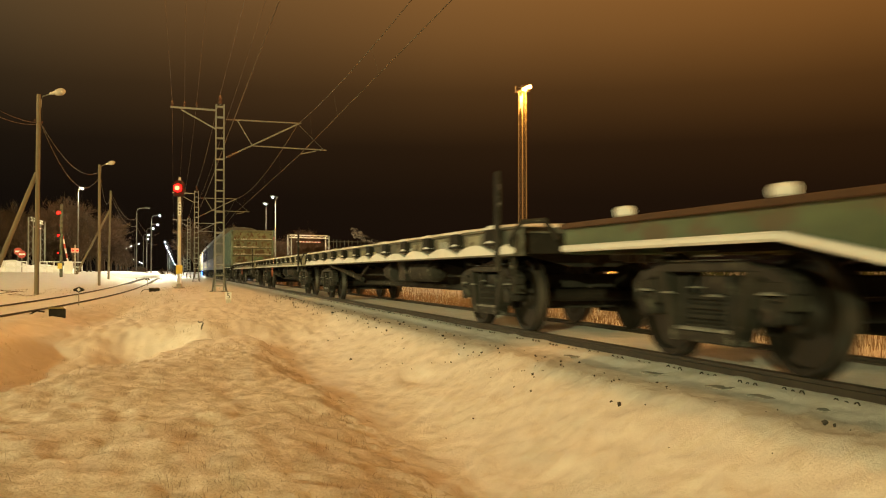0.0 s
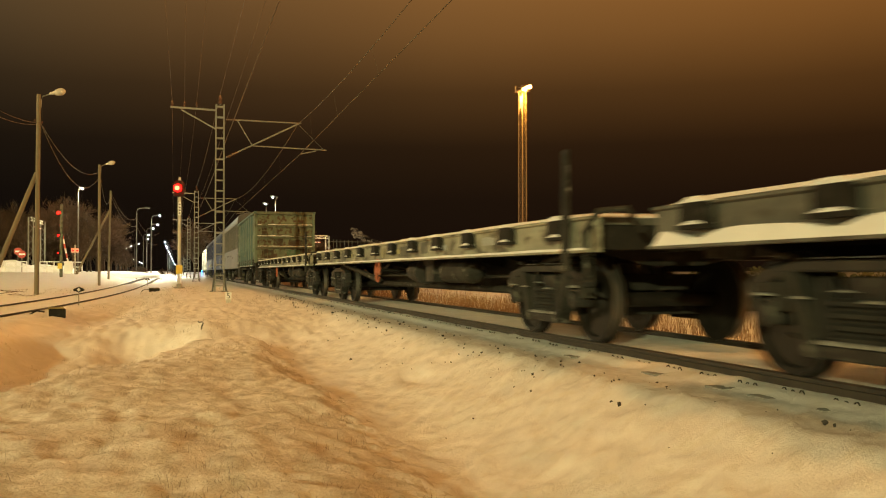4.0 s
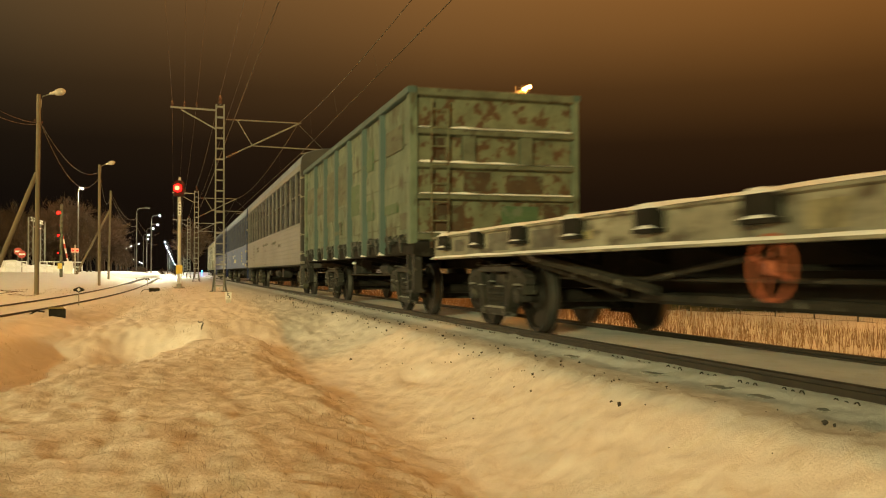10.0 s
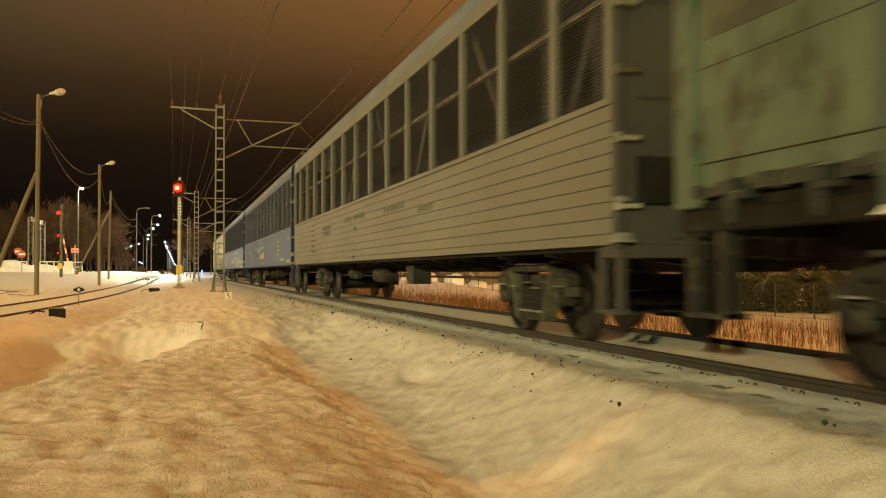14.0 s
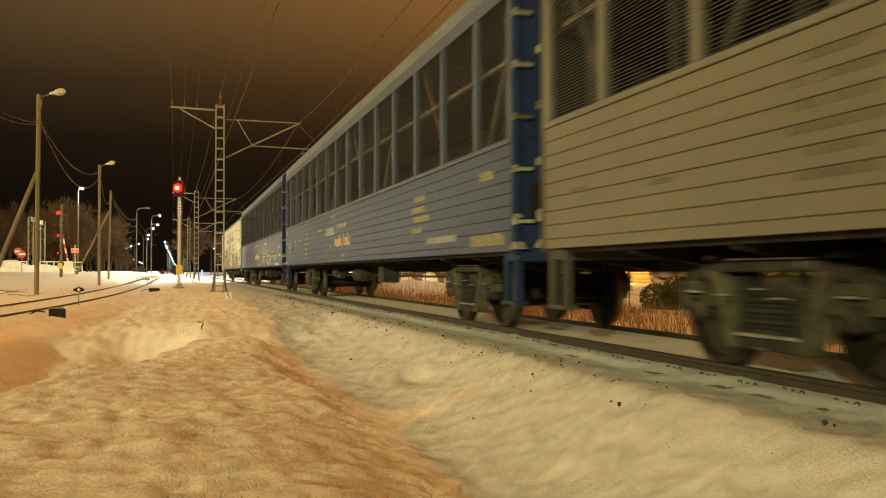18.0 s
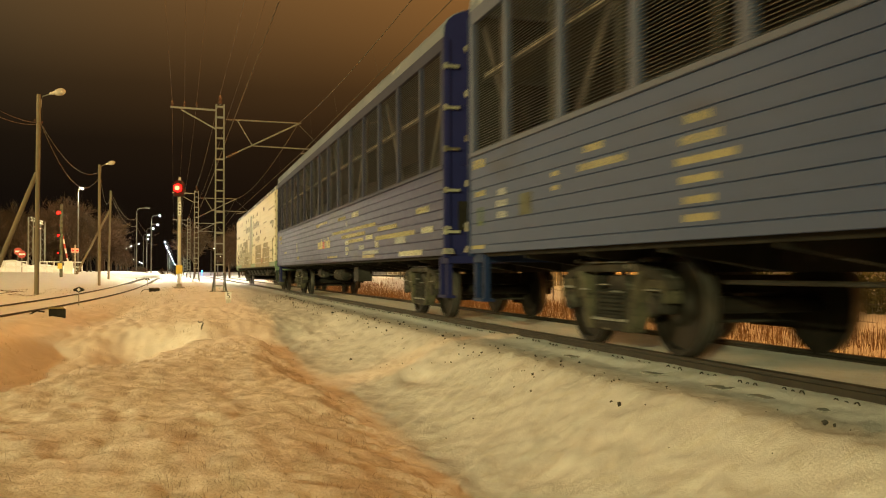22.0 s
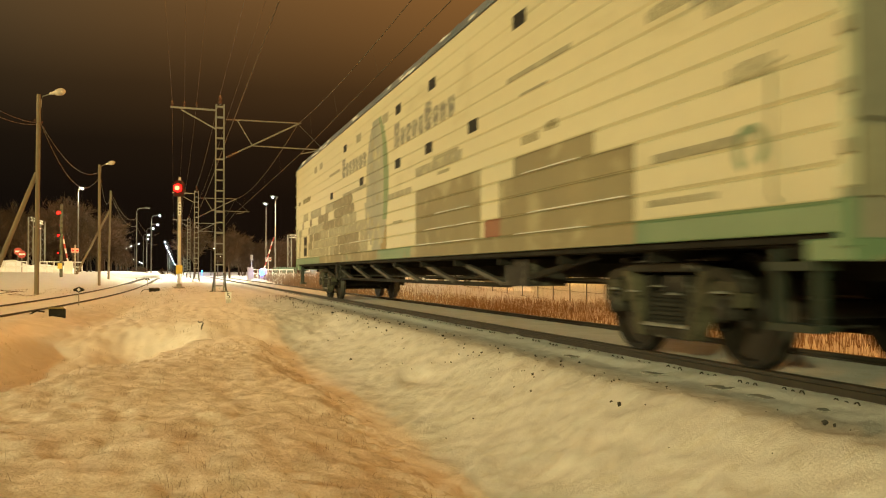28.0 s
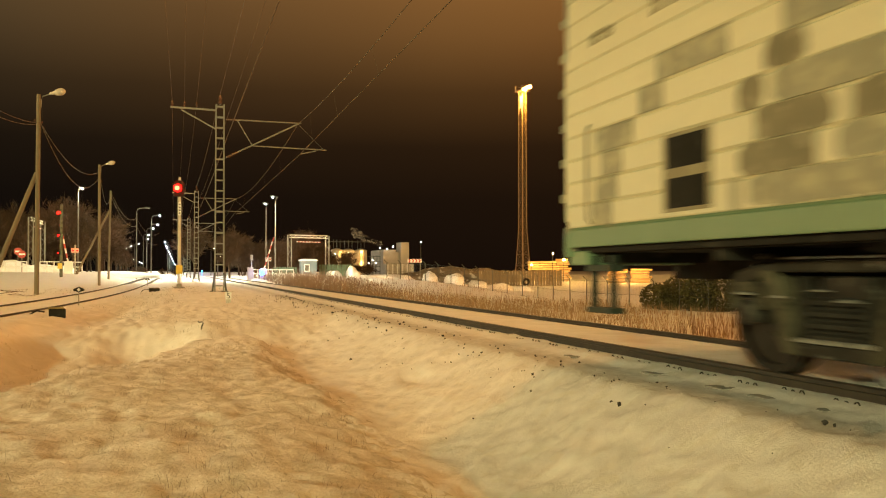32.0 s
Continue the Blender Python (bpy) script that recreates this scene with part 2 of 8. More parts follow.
END_BROWN = surf("charcoal_end_wall", (0.036, 0.034, 0.031), (0.062, 0.057, 0.050), 0.7, big=1, small=12)
END_BLUE = surf("blue_end_wall", (0.010, 0.020, 0.065), (0.018, 0.034, 0.095), 0.6, big=1, small=12, spec=0.15)
END_NAVY = surf("navy_end_wall", (0.011, 0.013, 0.072), (0.015, 0.018, 0.086), 0.6, big=1, small=12, spec=0.15)
END_CREAM = surf("dirty_cream_end_wall", (0.22, 0.21, 0.16), (0.31, 0.29, 0.22), 0.6, big=1, small=12, dirt=(0.24, 0.22, 0.14), dirt_at=0.60)
TRUSS = surf("frosted_truss_steel", (0.038, 0.036, 0.031), (0.111, 0.102, 0.085), 0.7, big=3, small=20)
MESH_WIRE = surf("wire_mesh", (0.0165, 0.0150, 0.0135), (0.0300, 0.0277, 0.0248), 0.6, 0.1, big=3, small=40, bump=0)
# near black: the shade inside the carriers is put into this colour
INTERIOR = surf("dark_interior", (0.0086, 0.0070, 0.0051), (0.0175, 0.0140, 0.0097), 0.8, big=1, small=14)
BRACE = surf("brace_steel", (0.0450, 0.0390, 0.0323), (0.0825, 0.0720, 0.0600), 0.6, big=2, small=20)
BRACE_PALE = surf("pale_deck_edge", (0.20, 0.18, 0.14), (0.38, 0.35, 0.28), 0.6, big=4, small=20, dirt=(0.07, 0.06, 0.045), dirt_at=0.50)
YELLOW_LOGO = surf("yellow_emblem_paint", (0.46, 0.40, 0.15), (0.56, 0.49, 0.20), 0.55, big=3, small=20, bump=0)
CREAM = surf("cream_panel", (0.540, 0.508, 0.351), (0.630, 0.594, 0.414), 0.5, big=0.45, small=9, dirt=(0.49, 0.45, 0.29), dirt_at=0.66, stretch=(1, 0.35, 1))
CAR_GREEN = surf("green_band_paint", (0.115, 0.20, 0.115), (0.17, 0.26, 0.15), 0.55, big=1, small=14, dirt=(0.22, 0.21, 0.13), dirt_at=0.62)
EMBLEM_GREEN = surf("faded_emblem_green", (0.12, 0.215, 0.10), (0.20, 0.28, 0.15), 0.6, big=1.5, small=10)
# tower paint with the orange of the sodium light mixed into it
TOWER_PAINT = surf("red_brown_tower_paint", (0.36, 0.24, 0.13), (0.48, 0.34, 0.19), 0.6, big=1.5, small=10)
GOND_RUST = surf("flaking_rust", (0.036, 0.020, 0.009), (0.066, 0.040, 0.018), 0.82, big=3, small=12, bump=0.25, dirt=(0.075, 0.082, 0.050), dirt_at=0.56)
PATCH_BROWN = surf("brown_repaint", (0.200, 0.172, 0.102), (0.285, 0.245, 0.145), 0.7, big=0.9, small=12, dirt=(0.36, 0.32, 0.20), dirt_at=0.60)
PATCH_GREY = surf("grey_brown_repaint", (0.24, 0.225, 0.155), (0.36, 0.335, 0.235), 0.7, big=1.1, small=12)
MARK_FADED = surf("faded_grey_lettering", (0.085, 0.080, 0.058), (0.13, 0.122, 0.088), 0.7, big=3, small=12, bump=0, dirt=(0.16, 0.148, 0.11), dirt_at=0.56)
PATCH_TAN = surf("ragged_brown_repaint", (0.1620, 0.1418, 0.0850), (0.2232, 0.1980, 0.1238), 0.7, big=3.0, small=9, dirt=(0.2808, 0.2556, 0.1692), dirt_at=0.55)
PATCH_DULL = surf("ragged_grey_repaint", (0.2574, 0.2457, 0.1755), (0.3276, 0.3081, 0.2223), 0.7, big=3.0, small=9, dirt=(0.4056, 0.3744, 0.2496), dirt_at=0.54)
EMBLEM_GREY = surf("faded_grey_emblem", (0.25, 0.255, 0.215), (0.36, 0.36, 0.30), 0.7, big=1.2, small=8, dirt=(0.44, 0.41, 0.27), dirt_at=0.60)
PATCH_RED = surf("red_brown_repaint", (0.22, 0.09, 0.05), (0.28, 0.12, 0.07), 0.7, big=2, small=12)
INK = surf("dark_lettering", (0.08, 0.08, 0.08), (0.14, 0.14, 0.13), 0.6, big=3, small=20, bump=0)
INK_FADED = surf("faded_dark_lettering", (0.11, 0.11, 0.10), (0.24, 0.23, 0.18), 0.6, big=5, small=16, bump=0, dirt=(0.50, 0.47, 0.32), dirt_at=0.53)
YELLOW_MARK = surf("yellow_lettering", (0.27, 0.235, 0.115), (0.40, 0.35, 0.17), 0.6, big=3, small=20, bump=0)
WHITE_MARK = surf("white_lettering", (0.28, 0.29, 0.29), (0.40, 0.41, 0.40), 0.6, big=3, small=20, bump=0)
# lettering whose glints are put into its pale colour
GLINT_MARK = surf("pale_reflective_lettering", (0.3570, 0.3400, 0.2295), (0.4930, 0.4675, 0.3060), 0.35, big=3, small=20, bump=0)
RED_MARK = surf("red_lettering", (0.50, 0.05, 0.03), (0.60, 0.08, 0.05), 0.5, big=3, small=20, bump=0)
HAND_RED = surf("orange_red_paint", (0.36, 0.085, 0.035), (0.46, 0.13, 0.055), 0.5, big=3, small=20)
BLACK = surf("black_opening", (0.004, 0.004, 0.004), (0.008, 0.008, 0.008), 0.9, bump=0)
WOOD_POLE = surf("weathered_pole_wood", (0.105, 0.085, 0.055), (0.19, 0.155, 0.10), 0.85, big=1, small=30, bump=0.3, stretch=(1, 1, 0.12))
MAST_STEEL = surf("galvanised_mast_steel", (0.18, 0.17, 0.145), (0.27, 0.255, 0.215), 0.55, 0.2, big=1.5, small=22)
WIRE = surf("copper_wire", (0.12, 0.095, 0.07), (0.17, 0.135, 0.10), 0.85, 0.0, bump=0, spec=0.05)
LAMP_POST = surf("dull_lamp_post_steel", (0.09, 0.085, 0.07), (0.15, 0.14, 0.115), 0.6, 0.2, big=1.5, small=20)
INSULATOR = surf("brown_porcelain", (0.07, 0.03, 0.02), (0.11, 0.05, 0.03), 0.25, big=4, small=20, bump=0)
SIGNAL_GREY = surf("signal_concrete", (0.42, 0.40, 0.34), (0.54, 0.51, 0.44), 0.7, big=2, small=20)
LID = surf("dull_yellow_lid", (0.20, 0.145, 0.04), (0.30, 0.22, 0.07), 0.6, big=3, small=20)
YELLOW_BOX = surf("yellow_box_paint", (0.62, 0.42, 0.05), (0.72, 0.52, 0.08), 0.5, big=3, small=20)
WHITE_PAINT = surf("white_paint", (0.70, 0.70, 0.68), (0.80, 0.80, 0.78), 0.55, big=2, small=20)
RED_PAINT = surf("red_paint", (0.38, 0.035, 0.022), (0.48, 0.05, 0.03), 0.5, big=2, small=20)
TREE_BARK = surf("bare_twigs", (0.0425, 0.0238, 0.0110), (0.0892, 0.0510, 0.0238), 0.9, big=1, small=14)
DRY_GRASS = surf("dry_grass", (0.18, 0.12, 0.068), (0.34, 0.23, 0.13), 0.85, big=0.6, small=4, bump=0)
GRASS_TIP = surf("dead_grass_tip", (0.045, 0.034, 0.018), (0.11, 0.08, 0.04), 0.85, big=0.6, small=4, bump=0)
DARK_WEED = surf("brown_weed", (0.14, 0.10, 0.075), (0.26, 0.19, 0.14), 0.85, big=0.6, small=4, bump=0)
EVERGREEN = surf("evergreen_hedge", (0.032, 0.034, 0.011), (0.105, 0.098, 0.030), 0.8, big=0.6, small=4, bump=0)
STONE = surf("ballast_stone", (0.025, 0.022, 0.02), (0.06, 0.055, 0.048), 0.85, big=6, small=40)
STEP_GREEN = surf("dark_green_iron", (0.010, 0.018, 0.012), (0.022, 0.036, 0.024), 0.7, big=2, small=20)
KIOSK_BLUE = surf("kiosk_blue_grey", (0.15, 0.20, 0.24), (0.20, 0.25, 0.29), 0.6, big=1, small=14)
FENCE_GREEN = surf("fence_green", (0.06, 0.11, 0.075), (0.10, 0.16, 0.11), 0.6, big=2, small=20)
FENCE_STEEL = surf("fence_post_steel", (0.05, 0.052, 0.045), (0.09, 0.09, 0.075), 0.6, 0.3, big=2, small=20)
SILO = surf("silo_sheet", (0.40, 0.36, 0.30), (0.50, 0.46, 0.38), 0.5, 0.3, big=0.5, small=6)
FACTORY = surf("factory_wall", (0.36, 0.33, 0.28), (0.46, 0.42, 0.36), 0.7, big=0.3, small=5)
LOGS = surf("sawn_timber", (0.40, 0.27, 0.12), (0.56, 0.40, 0.19), 0.8, big=1.5, small=12)
CHIPS = surf("snowy_chips", (0.10, 0.075, 0.045), (0.20, 0.16, 0.11), 0.9, big=0.5, small=6, bump=0.4, dirt=(0.5, 0.48, 0.45), dirt_at=0.6)
LAMP_WHITE = glow("lit_white_lamp", (1.0, 0.95, 0.80), 30)
LAMP_COOL = glow("lit_cool_lamp", (0.85, 0.95, 1.0), 30)
LAMP_ORANGE = glow("lit_sodium_lamp", (1.0, 0.62, 0.20), 40)
LAMP_RED = glow("lit_red_lamp", (1.0, 0.0008, 0.0008), 24)
LAMP_RED_CORE = glow("lit_red_lamp_core", (1.0, 0.24, 0.09), 5.0)
LAMP_BLUE = glow("lit_blue_white_lamp", (0.03, 0.16, 1.0), 16)


# ---- mesh helpers ----
def bx(bm, x0, x1, y0, y1, z0, z1):
    v = [bm.verts.new((x, y, z)) for z in (z0, z1) for y in (y0, y1) for x in (x0, x1)]
    for f in ((0, 2, 3, 1), (4, 5, 7, 6), (0, 1, 5, 4), (2, 6, 7, 3), (0, 4, 6, 2), (1, 3, 7, 5)):
        bm.faces.new([v[i] for i in f])


def prism(bm, poly, axis, a, b):
    """A polygon in the two other axes, drawn out along axis from a to b."""
    def at(p, s):
        return {"x": (s, p[0], p[1]), "y": (p[0], s, p[1]), "z": (p[0], p[1], s)}[axis]
    lo, hi = [bm.verts.new(at(p, a)) for p in poly], [bm.verts.new(at(p, b)) for p in poly]
    n = len(poly)
    bm.faces.new(lo[::-1])
    bm.faces.new(hi)
    for i in range(n):
        bm.faces.new((lo[i], lo[(i + 1) % n], hi[(i + 1) % n], hi[i]))


def tube(bm, p, q, r0, r1=None, n=8):
    p, q = Vector(p), Vector(q)
    r1 = r0 if r1 is None else r1
    d = (q - p).normalized()
    u = d.orthogonal().normalized()
    w = d.cross(u)
    rings = []
    for c, r in ((p, r0), (q, r1)):
        rings.append([bm.verts.new(c + (u * math.cos(k * math.tau / n) + w * math.sin(k * math.tau / n)) * r) for k in range(n)])
    for k in range(n):
        bm.faces.new((rings[0][k], rings[0][(k + 1) % n], rings[1][(k + 1) % n], rings[1][k]))
    bm.faces.new(rings[0][::-1])
    bm.faces.new(rings[1])


def path_tube(bm, pts, r, n=6):
    """A bent tube along points."""
    pts = [Vector(p) for p in pts]
    rings = []
    for i, p in enumerate(pts):
        d = (pts[min(i + 1, len(pts) - 1)] - pts[max(i - 1, 0)]).normalized()
        u = d.orthogonal().normalized() if abs(d.z) > 0.95 else d.cross(Vector((0, 0, 1))).normalized()
        w = d.cross(u)
        rings.append([bm.verts.new(p + (u * math.cos(k * math.tau / n) + w * math.sin(k * math.tau / n)) * r) for k in range(n)])
    for a, b in zip(rings, rings[1:]):
        for k in range(n):
            bm.faces.new((a[k], a[(k + 1) % n], b[(k + 1) % n], b[k]))
    bm.faces.new(rings[0][::-1])
    bm.faces.new(rings[-1])


def lathe(bm, prof, n=24, origin=(0, 0, 0), axis="x"):
    """Turns (along, radius) pairs round an axis."""
    o = Vector(origin)
    rings = []
    for s, r in prof:
        ring = []
        for k in range(n):
            c, d = math.cos(k * math.tau / n) * r, math.sin(k * math.tau / n) * r
            ring.append(bm.verts.new(o + Vector({"x": (s, c, d), "y": (c, s, d), "z": (c, d, s)}[axis])))
        rings.append(ring)
    for a, b in zip(rings, rings[1:]):
        for k in range(n):
            bm.faces.new((a[k], a[(k + 1) % n], b[(k + 1) % n], b[k]))
    bm.faces.new(rings[0][::-1])
    bm.faces.new(rings[-1])


def bar(bm, p, q, w, h):
    """A square bar from p to q, w wide sideways and h deep."""
    p, q = Vector(p), Vector(q)
    d = (q - p).normalized()
    u = d.cross(Vector((0, 0, 1)))
    u = Vector((1, 0, 0)) if u.length < 0.2 else u.normalized()
    v = u.cross(d)
    c = [(-1, -1), (1, -1), (1, 1), (-1, 1)]
    lo, hi = [[bm.verts.new(e + u * a * w / 2 + v * b * h / 2) for a, b in c] for e in (p, q)]
    bm.faces.new(lo[::-1])
    bm.faces.new(hi)
    for i in range(4):
        bm.faces.new((lo[i], lo[(i + 1) % 4], hi[(i + 1) % 4], hi[i]))


def part(name, bm, material, parent=None, label="", bevel=0.0, smooth=False, m=None):
    """Links a bmesh as one mesh object under a thing or under a part."""
    bmesh.ops.recalc_face_normals(bm, faces=bm.faces)
    if bevel:
        bmesh.ops.bevel(bm, geom=list(bm.edges), offset=bevel, segments=1, profile=0.5, affect="EDGES")
    me = bpy.data.meshes.new(name)
    bm.to_mesh(me)
    bm.free()
    if smooth:
        me.shade_smooth()
    for one in (material if isinstance(material, (list, tuple)) else (material,)):
        me.materials.append(one)
    ob = new(name, me)
    if parent is not None:
        ob.parent = parent
    if m is not None:
        ob.matrix_basis = m
    if label:
        ob["label"] = label
    return ob


def again(ob, m, parent=None):
    """Another part on the same mesh."""
    o = new(ob.name.split(".")[0], ob.data)
    o.parent = parent if parent is not None else ob.parent
    o.matrix_basis = m
    if "label" in ob:
        o["label"] = ob["label"]
    return o


def box_part(name, dims, material, parent, label="", bevel=0.0):
    bm = bmesh.new()
    bx(bm, *dims)
    return part(name, bm, material, parent, label, bevel)


def thing(name, m, label, category, group=""):
    ob = new(name)
    ob.empty_display_size = 0.3
    ob.matrix_basis = m
    return tagged(ob, label, category, group)


def step(a, b, x):
    t = np.clip((x - a) / (b - a), 0, 1)
    return t * t * (3 - 2 * t)


# ---- ground: one sheet of snow ----
def siding_x(y):
    """Centre line of the siding, which bends away towards the left of the camera."""
    y = np.asarray(y, float)
    return np.where(y < 60, -3.1 - 0.0000205 * np.maximum(60 - y, 0) ** 3, -3.1 - 0.005 * (y - 60))


def hump(x, y, cx, cy, rx, ry, h, turn=0.0):
    c, s = math.cos(turn), math.sin(turn)
    u, v = (x - cx) * c + (y - cy) * s, -(x - cx) * s + (y - cy) * c
    return h * np.exp(-(u / rx) ** 2 - (v / ry) ** 2)


def ground_z(x, y):
    x, y = np.asarray(x, float), np.asarray(y, float)
    d = x - D
    # left of the line near the camera: ditch, grassy mound, low strip, siding bank
    near = np.interp(x, [-40, -12, -8, -5.6, -4.3, -3.2, -2.2, -0.6, 0.5, 1.4, 2.25, 2.9, 3.5], [-0.3, -0.3, -0.26, -0.27, -0.52, -0.80, -0.88, -0.80, -0.72, -0.67, -0.58, -0.39, -0.12])
    edge_x = np.interp(y, [3, 5, 6.5, 8, 11, 16], [1.22, 1.22, 1.28, 1.32, 1.26, 1.32]) + 0.08 * np.sin(0.9 * y + 0.5) + 0.04 * np.sin(2.9 * y)
    flank = np.interp(y, [3, 5, 6.5, 8, 12, 17], [0.72, 0.72, 0.74, 0.74, 0.70, 0.66])
    brow = np.interp(x, [-4, -1.75, -1.5, -1.1, -0.6, -0.1, 0.3, 1.0, 1.6], [6.0, 9.0, 10.4, 12.0, 12.5, 14.0, 15.2, 14.8, 14.6])
    mound = step(-5.6, -4.4, x) * step(edge_x + flank, edge_x - flank, x) * step(np.interp(x, [0.0, 0.9], [0.85, 3.2]), -0.25, y - brow - 0.12 * np.sin(3.1 * x + 1.0))
    near = np.maximum(near, np.minimum(near + 0.44 * mound, -0.43 + 0.03 * mound)) + hump(x, y, -0.7, 10.0, 0.9, 1.8, 0.06, 0.3) + hump(x, y, 0.3, 6.0, 0.7, 1.6, 0.03)
    plain = np.interp(x, [0.7, 0.97, 1.38, 1.78, 2.0, 2.4, 2.95, 3.5], [-0.40, -0.43, -0.54, -0.65, -0.67, -0.58, -0.37, -0.12])
    by_feet = step(9.0, 6.0, y) * step(0.3, 0.8, x)      # the ditch runs out towards the camera
    near = near * (1 - by_feet) + plain * by_feet
    far = np.interp(x, [-40, -12, -6, -4.5, -1.5, -0.5, 1.6, 3.2, 3.5], [0.0, -0.05, -0.14, -0.20, -0.20, -0.06, -0.05, -0.12, -0.12])
    yy = y + 0.7 * np.sin(x * 1.1 + 0.4) - 0.9 * step(0.3, 1.6, x) + 0.8 * step(-0.9, -2.2, x)
    f = 0.70 * step(17.2, 19.6, yy) + 0.30 * step(20, 36, y)
    left = near * (1 - f) + far * f
    left = left + hump(x, y, -0.50, 17.4, 0.65, 0.95, -0.25, -0.2) + hump(x, y, -1.5, 18.5, 0.35, 0.9, 0.10) + hump(x, y, 0.5, 18.0, 0.35, 1.0, 0.10) + hump(x, y, 1.0, 15.6, 0.65, 2.4, 0.07, -0.15) + hump(x, y, -1.9, 17.6, 0.6, 1.2, 0.12)
    beside = step(2.6, 1.2, np.abs(x - siding_x(y))) * step(80, 66, y)
    left = left * (1 - beside) - 0.145 * beside
    left = left + hump(x, y, 2.70, 10.2, 0.16, 0.42, -0.085) + hump(x, y, 2.92, 10.5, 0.10, 0.40, 0.035)
    left = left + 0.85 * step(62, 92, y) * step(-4.2, -8.5, x)
    # the bed of the line
    edge = step(0.60, 0.70, np.abs(d))
    bed = -0.038 * (1 - edge) - (0.10 + 0.025 * step(1.05, 1.25, np.abs(d))) * edge
    # right of the line: bank down to the waste ground, rising again to the crossing
    drop = np.interp(d, [1.7, 3.2, 6, 14, 26, 60, 120], [-0.14, -0.62, -0.95, -1.45, -1.95, -1.7, -0.9])
    up = step(62, 100, y) * step(40, 15, d)
    right = drop * (1 - up) + np.minimum(drop + 1.9, 0.05) * up
    right = right * (1 - 0.6 * step(120, 200, y))
    wl_, wr_ = step(-1.75, -1.95, d), step(1.65, 1.85, d)
    z = left * wl_ + right * wr_ + bed * (1 - wl_) * (1 - wr_)
    return z + 0.25 * step(110, 260, y)


def grid_steps(stops):
    out = [stops[0][0]]
    for (a, s), (b, _) in zip(stops, stops[1:]):
        n = max(1, round((b - a) / s))
        out += [a + (b - a) * (k + 1) / n for k in range(n)]
    return np.array(out)


gx = grid_steps([(-2500, 900), (-700, 200), (-100, 25), (-25, 4), (-9, 0.5), (-5, 0.12), (-2.6, 0.055), (3.2, 0.06), (7.6, 0.15), (10, 0.6), (22, 3), (60, 12), (180, 80), (600, 500), (2500, 1)])
gy = grid_steps([(-1500, 500), (-100, 30), (-10, 3), (2, 0.05), (10, 0.10), (15, 0.15), (30, 0.4), (60, 2), (130, 10), (260, 60), (600, 300), (3000, 1)])
GX, GY = np.meshgrid(gx, gy)
GZ = ground_z(GX, GY)
close = (GX > -6) & (GX < 9) & (GY > 1) & (GY < 62)
for i, j in zip(*np.nonzero(close)):
    x, y = GX[i, j], GY[i, j]
    d = x - D
    fade = max(0.0, 1 - max(0.0, (y - 20) / 14))
    on = -7.6 < d < -3.75
    if abs(d) < 1.0:
        k, weights = 0.006, (0.4, 0.4, 0.4, 0.3, 0.3)
    elif on:                                        # stubble under the snow
        k, weights = 0.036, (0.9, 0.95, 0.95, 0.60, 0.36)
    else:
        k, weights = 0.022, (0.4, 0.50, 0.60, 0.55, 0.45)
    lump = 0.0
    for w, fx, fy, q in zip(weights, (1.2, 2.7, 5.6, 11.0, 19.0), (0.9, 2.1, 4.6, 9.5, 17.0), (0.3, 5.1, 2.2, 7.2, 3.7)):
        if y < 13 or fx < 10:
            lump += w * noise.noise((x * fx, y * fy, q))
    GZ[i, j] += k * lump * fade
    if y > 12 and d < -1.9 and abs(x - siding_x(y)) > 1.3:      # trodden, windblown snow further off
        calm = 1 - float(hump(x, y, -0.5, 17.6, 1.0, 1.8, 0.9))          # the hollow is drifted smooth
        GZ[i, j] += calm * min(1.0, (y - 12) / 4) * min(1.0, (62 - y) / 15) * (0.036 * noise.noise((x * 2.6, y * 1.5, 4.4)) + 0.034 * noise.noise((x * 6.5, y * 3.2, 8.8)))
    if -3.75 < d < -1.15:                           # wind-cut ridges across the bank
        u, v = 0.80 * x + 0.60 * y, 0.80 * y - 0.60 * x
        warp = 0.5 * noise.noise((x * 1.4, y * 1.1, 2.0))
        cut = 1 - abs(noise.noise((u * 0.9 + warp, v * 2.7 + warp, 9.0)))
        fine = 1 - abs(noise.noise((u * 2.6, v * 7.0 + warp, 4.0)))
        GZ[i, j] += fade * (0.026 * (cut ** 6 - 0.35) + 0.016 * (fine ** 5 - 0.3)) * min(1.0, (-1.15 - d) / 0.4)
    if -1.22 < d < -0.84:                           # ragged lip of snow beside the near rail
        GZ[i, j] += fade * 0.030 * max(0.0, 0.25 + noise.noise((x * 3.0, y * 2.4, 6.0)))
verts = np.stack([GX.ravel(), GY.ravel(), GZ.ravel()], 1)
ny, nx = GX.shape
idx = np.arange(nx * ny).reshape(ny, nx)
faces = np.stack([idx[:-1, :-1].ravel(), idx[:-1, 1:].ravel(), idx[1:, 1:].ravel(), idx[1:, :-1].ravel()], 1)
me = bpy.data.meshes.new("ground")
me.from_pydata(verts.tolist(), [], faces.tolist())
me.shade_smooth()
me.materials.append(SNOW)
me.materials.append(SNOW_GRASSY)
mx_, my_ = (GX[:-1, :-1] + GX[1:, 1:]) / 2, (GY[:-1, :-1] + GY[1:, 1:]) / 2
stubble = (step(-5.5, -4.5, mx_) * step(1.75, 1.25, mx_) * step(14.5, 11.5, my_ - 0.8 * mx_) > np.random.default_rng(3).random(mx_.shape)).ravel()
me.polygons.foreach_set("material_index", stubble.astype(np.int32))
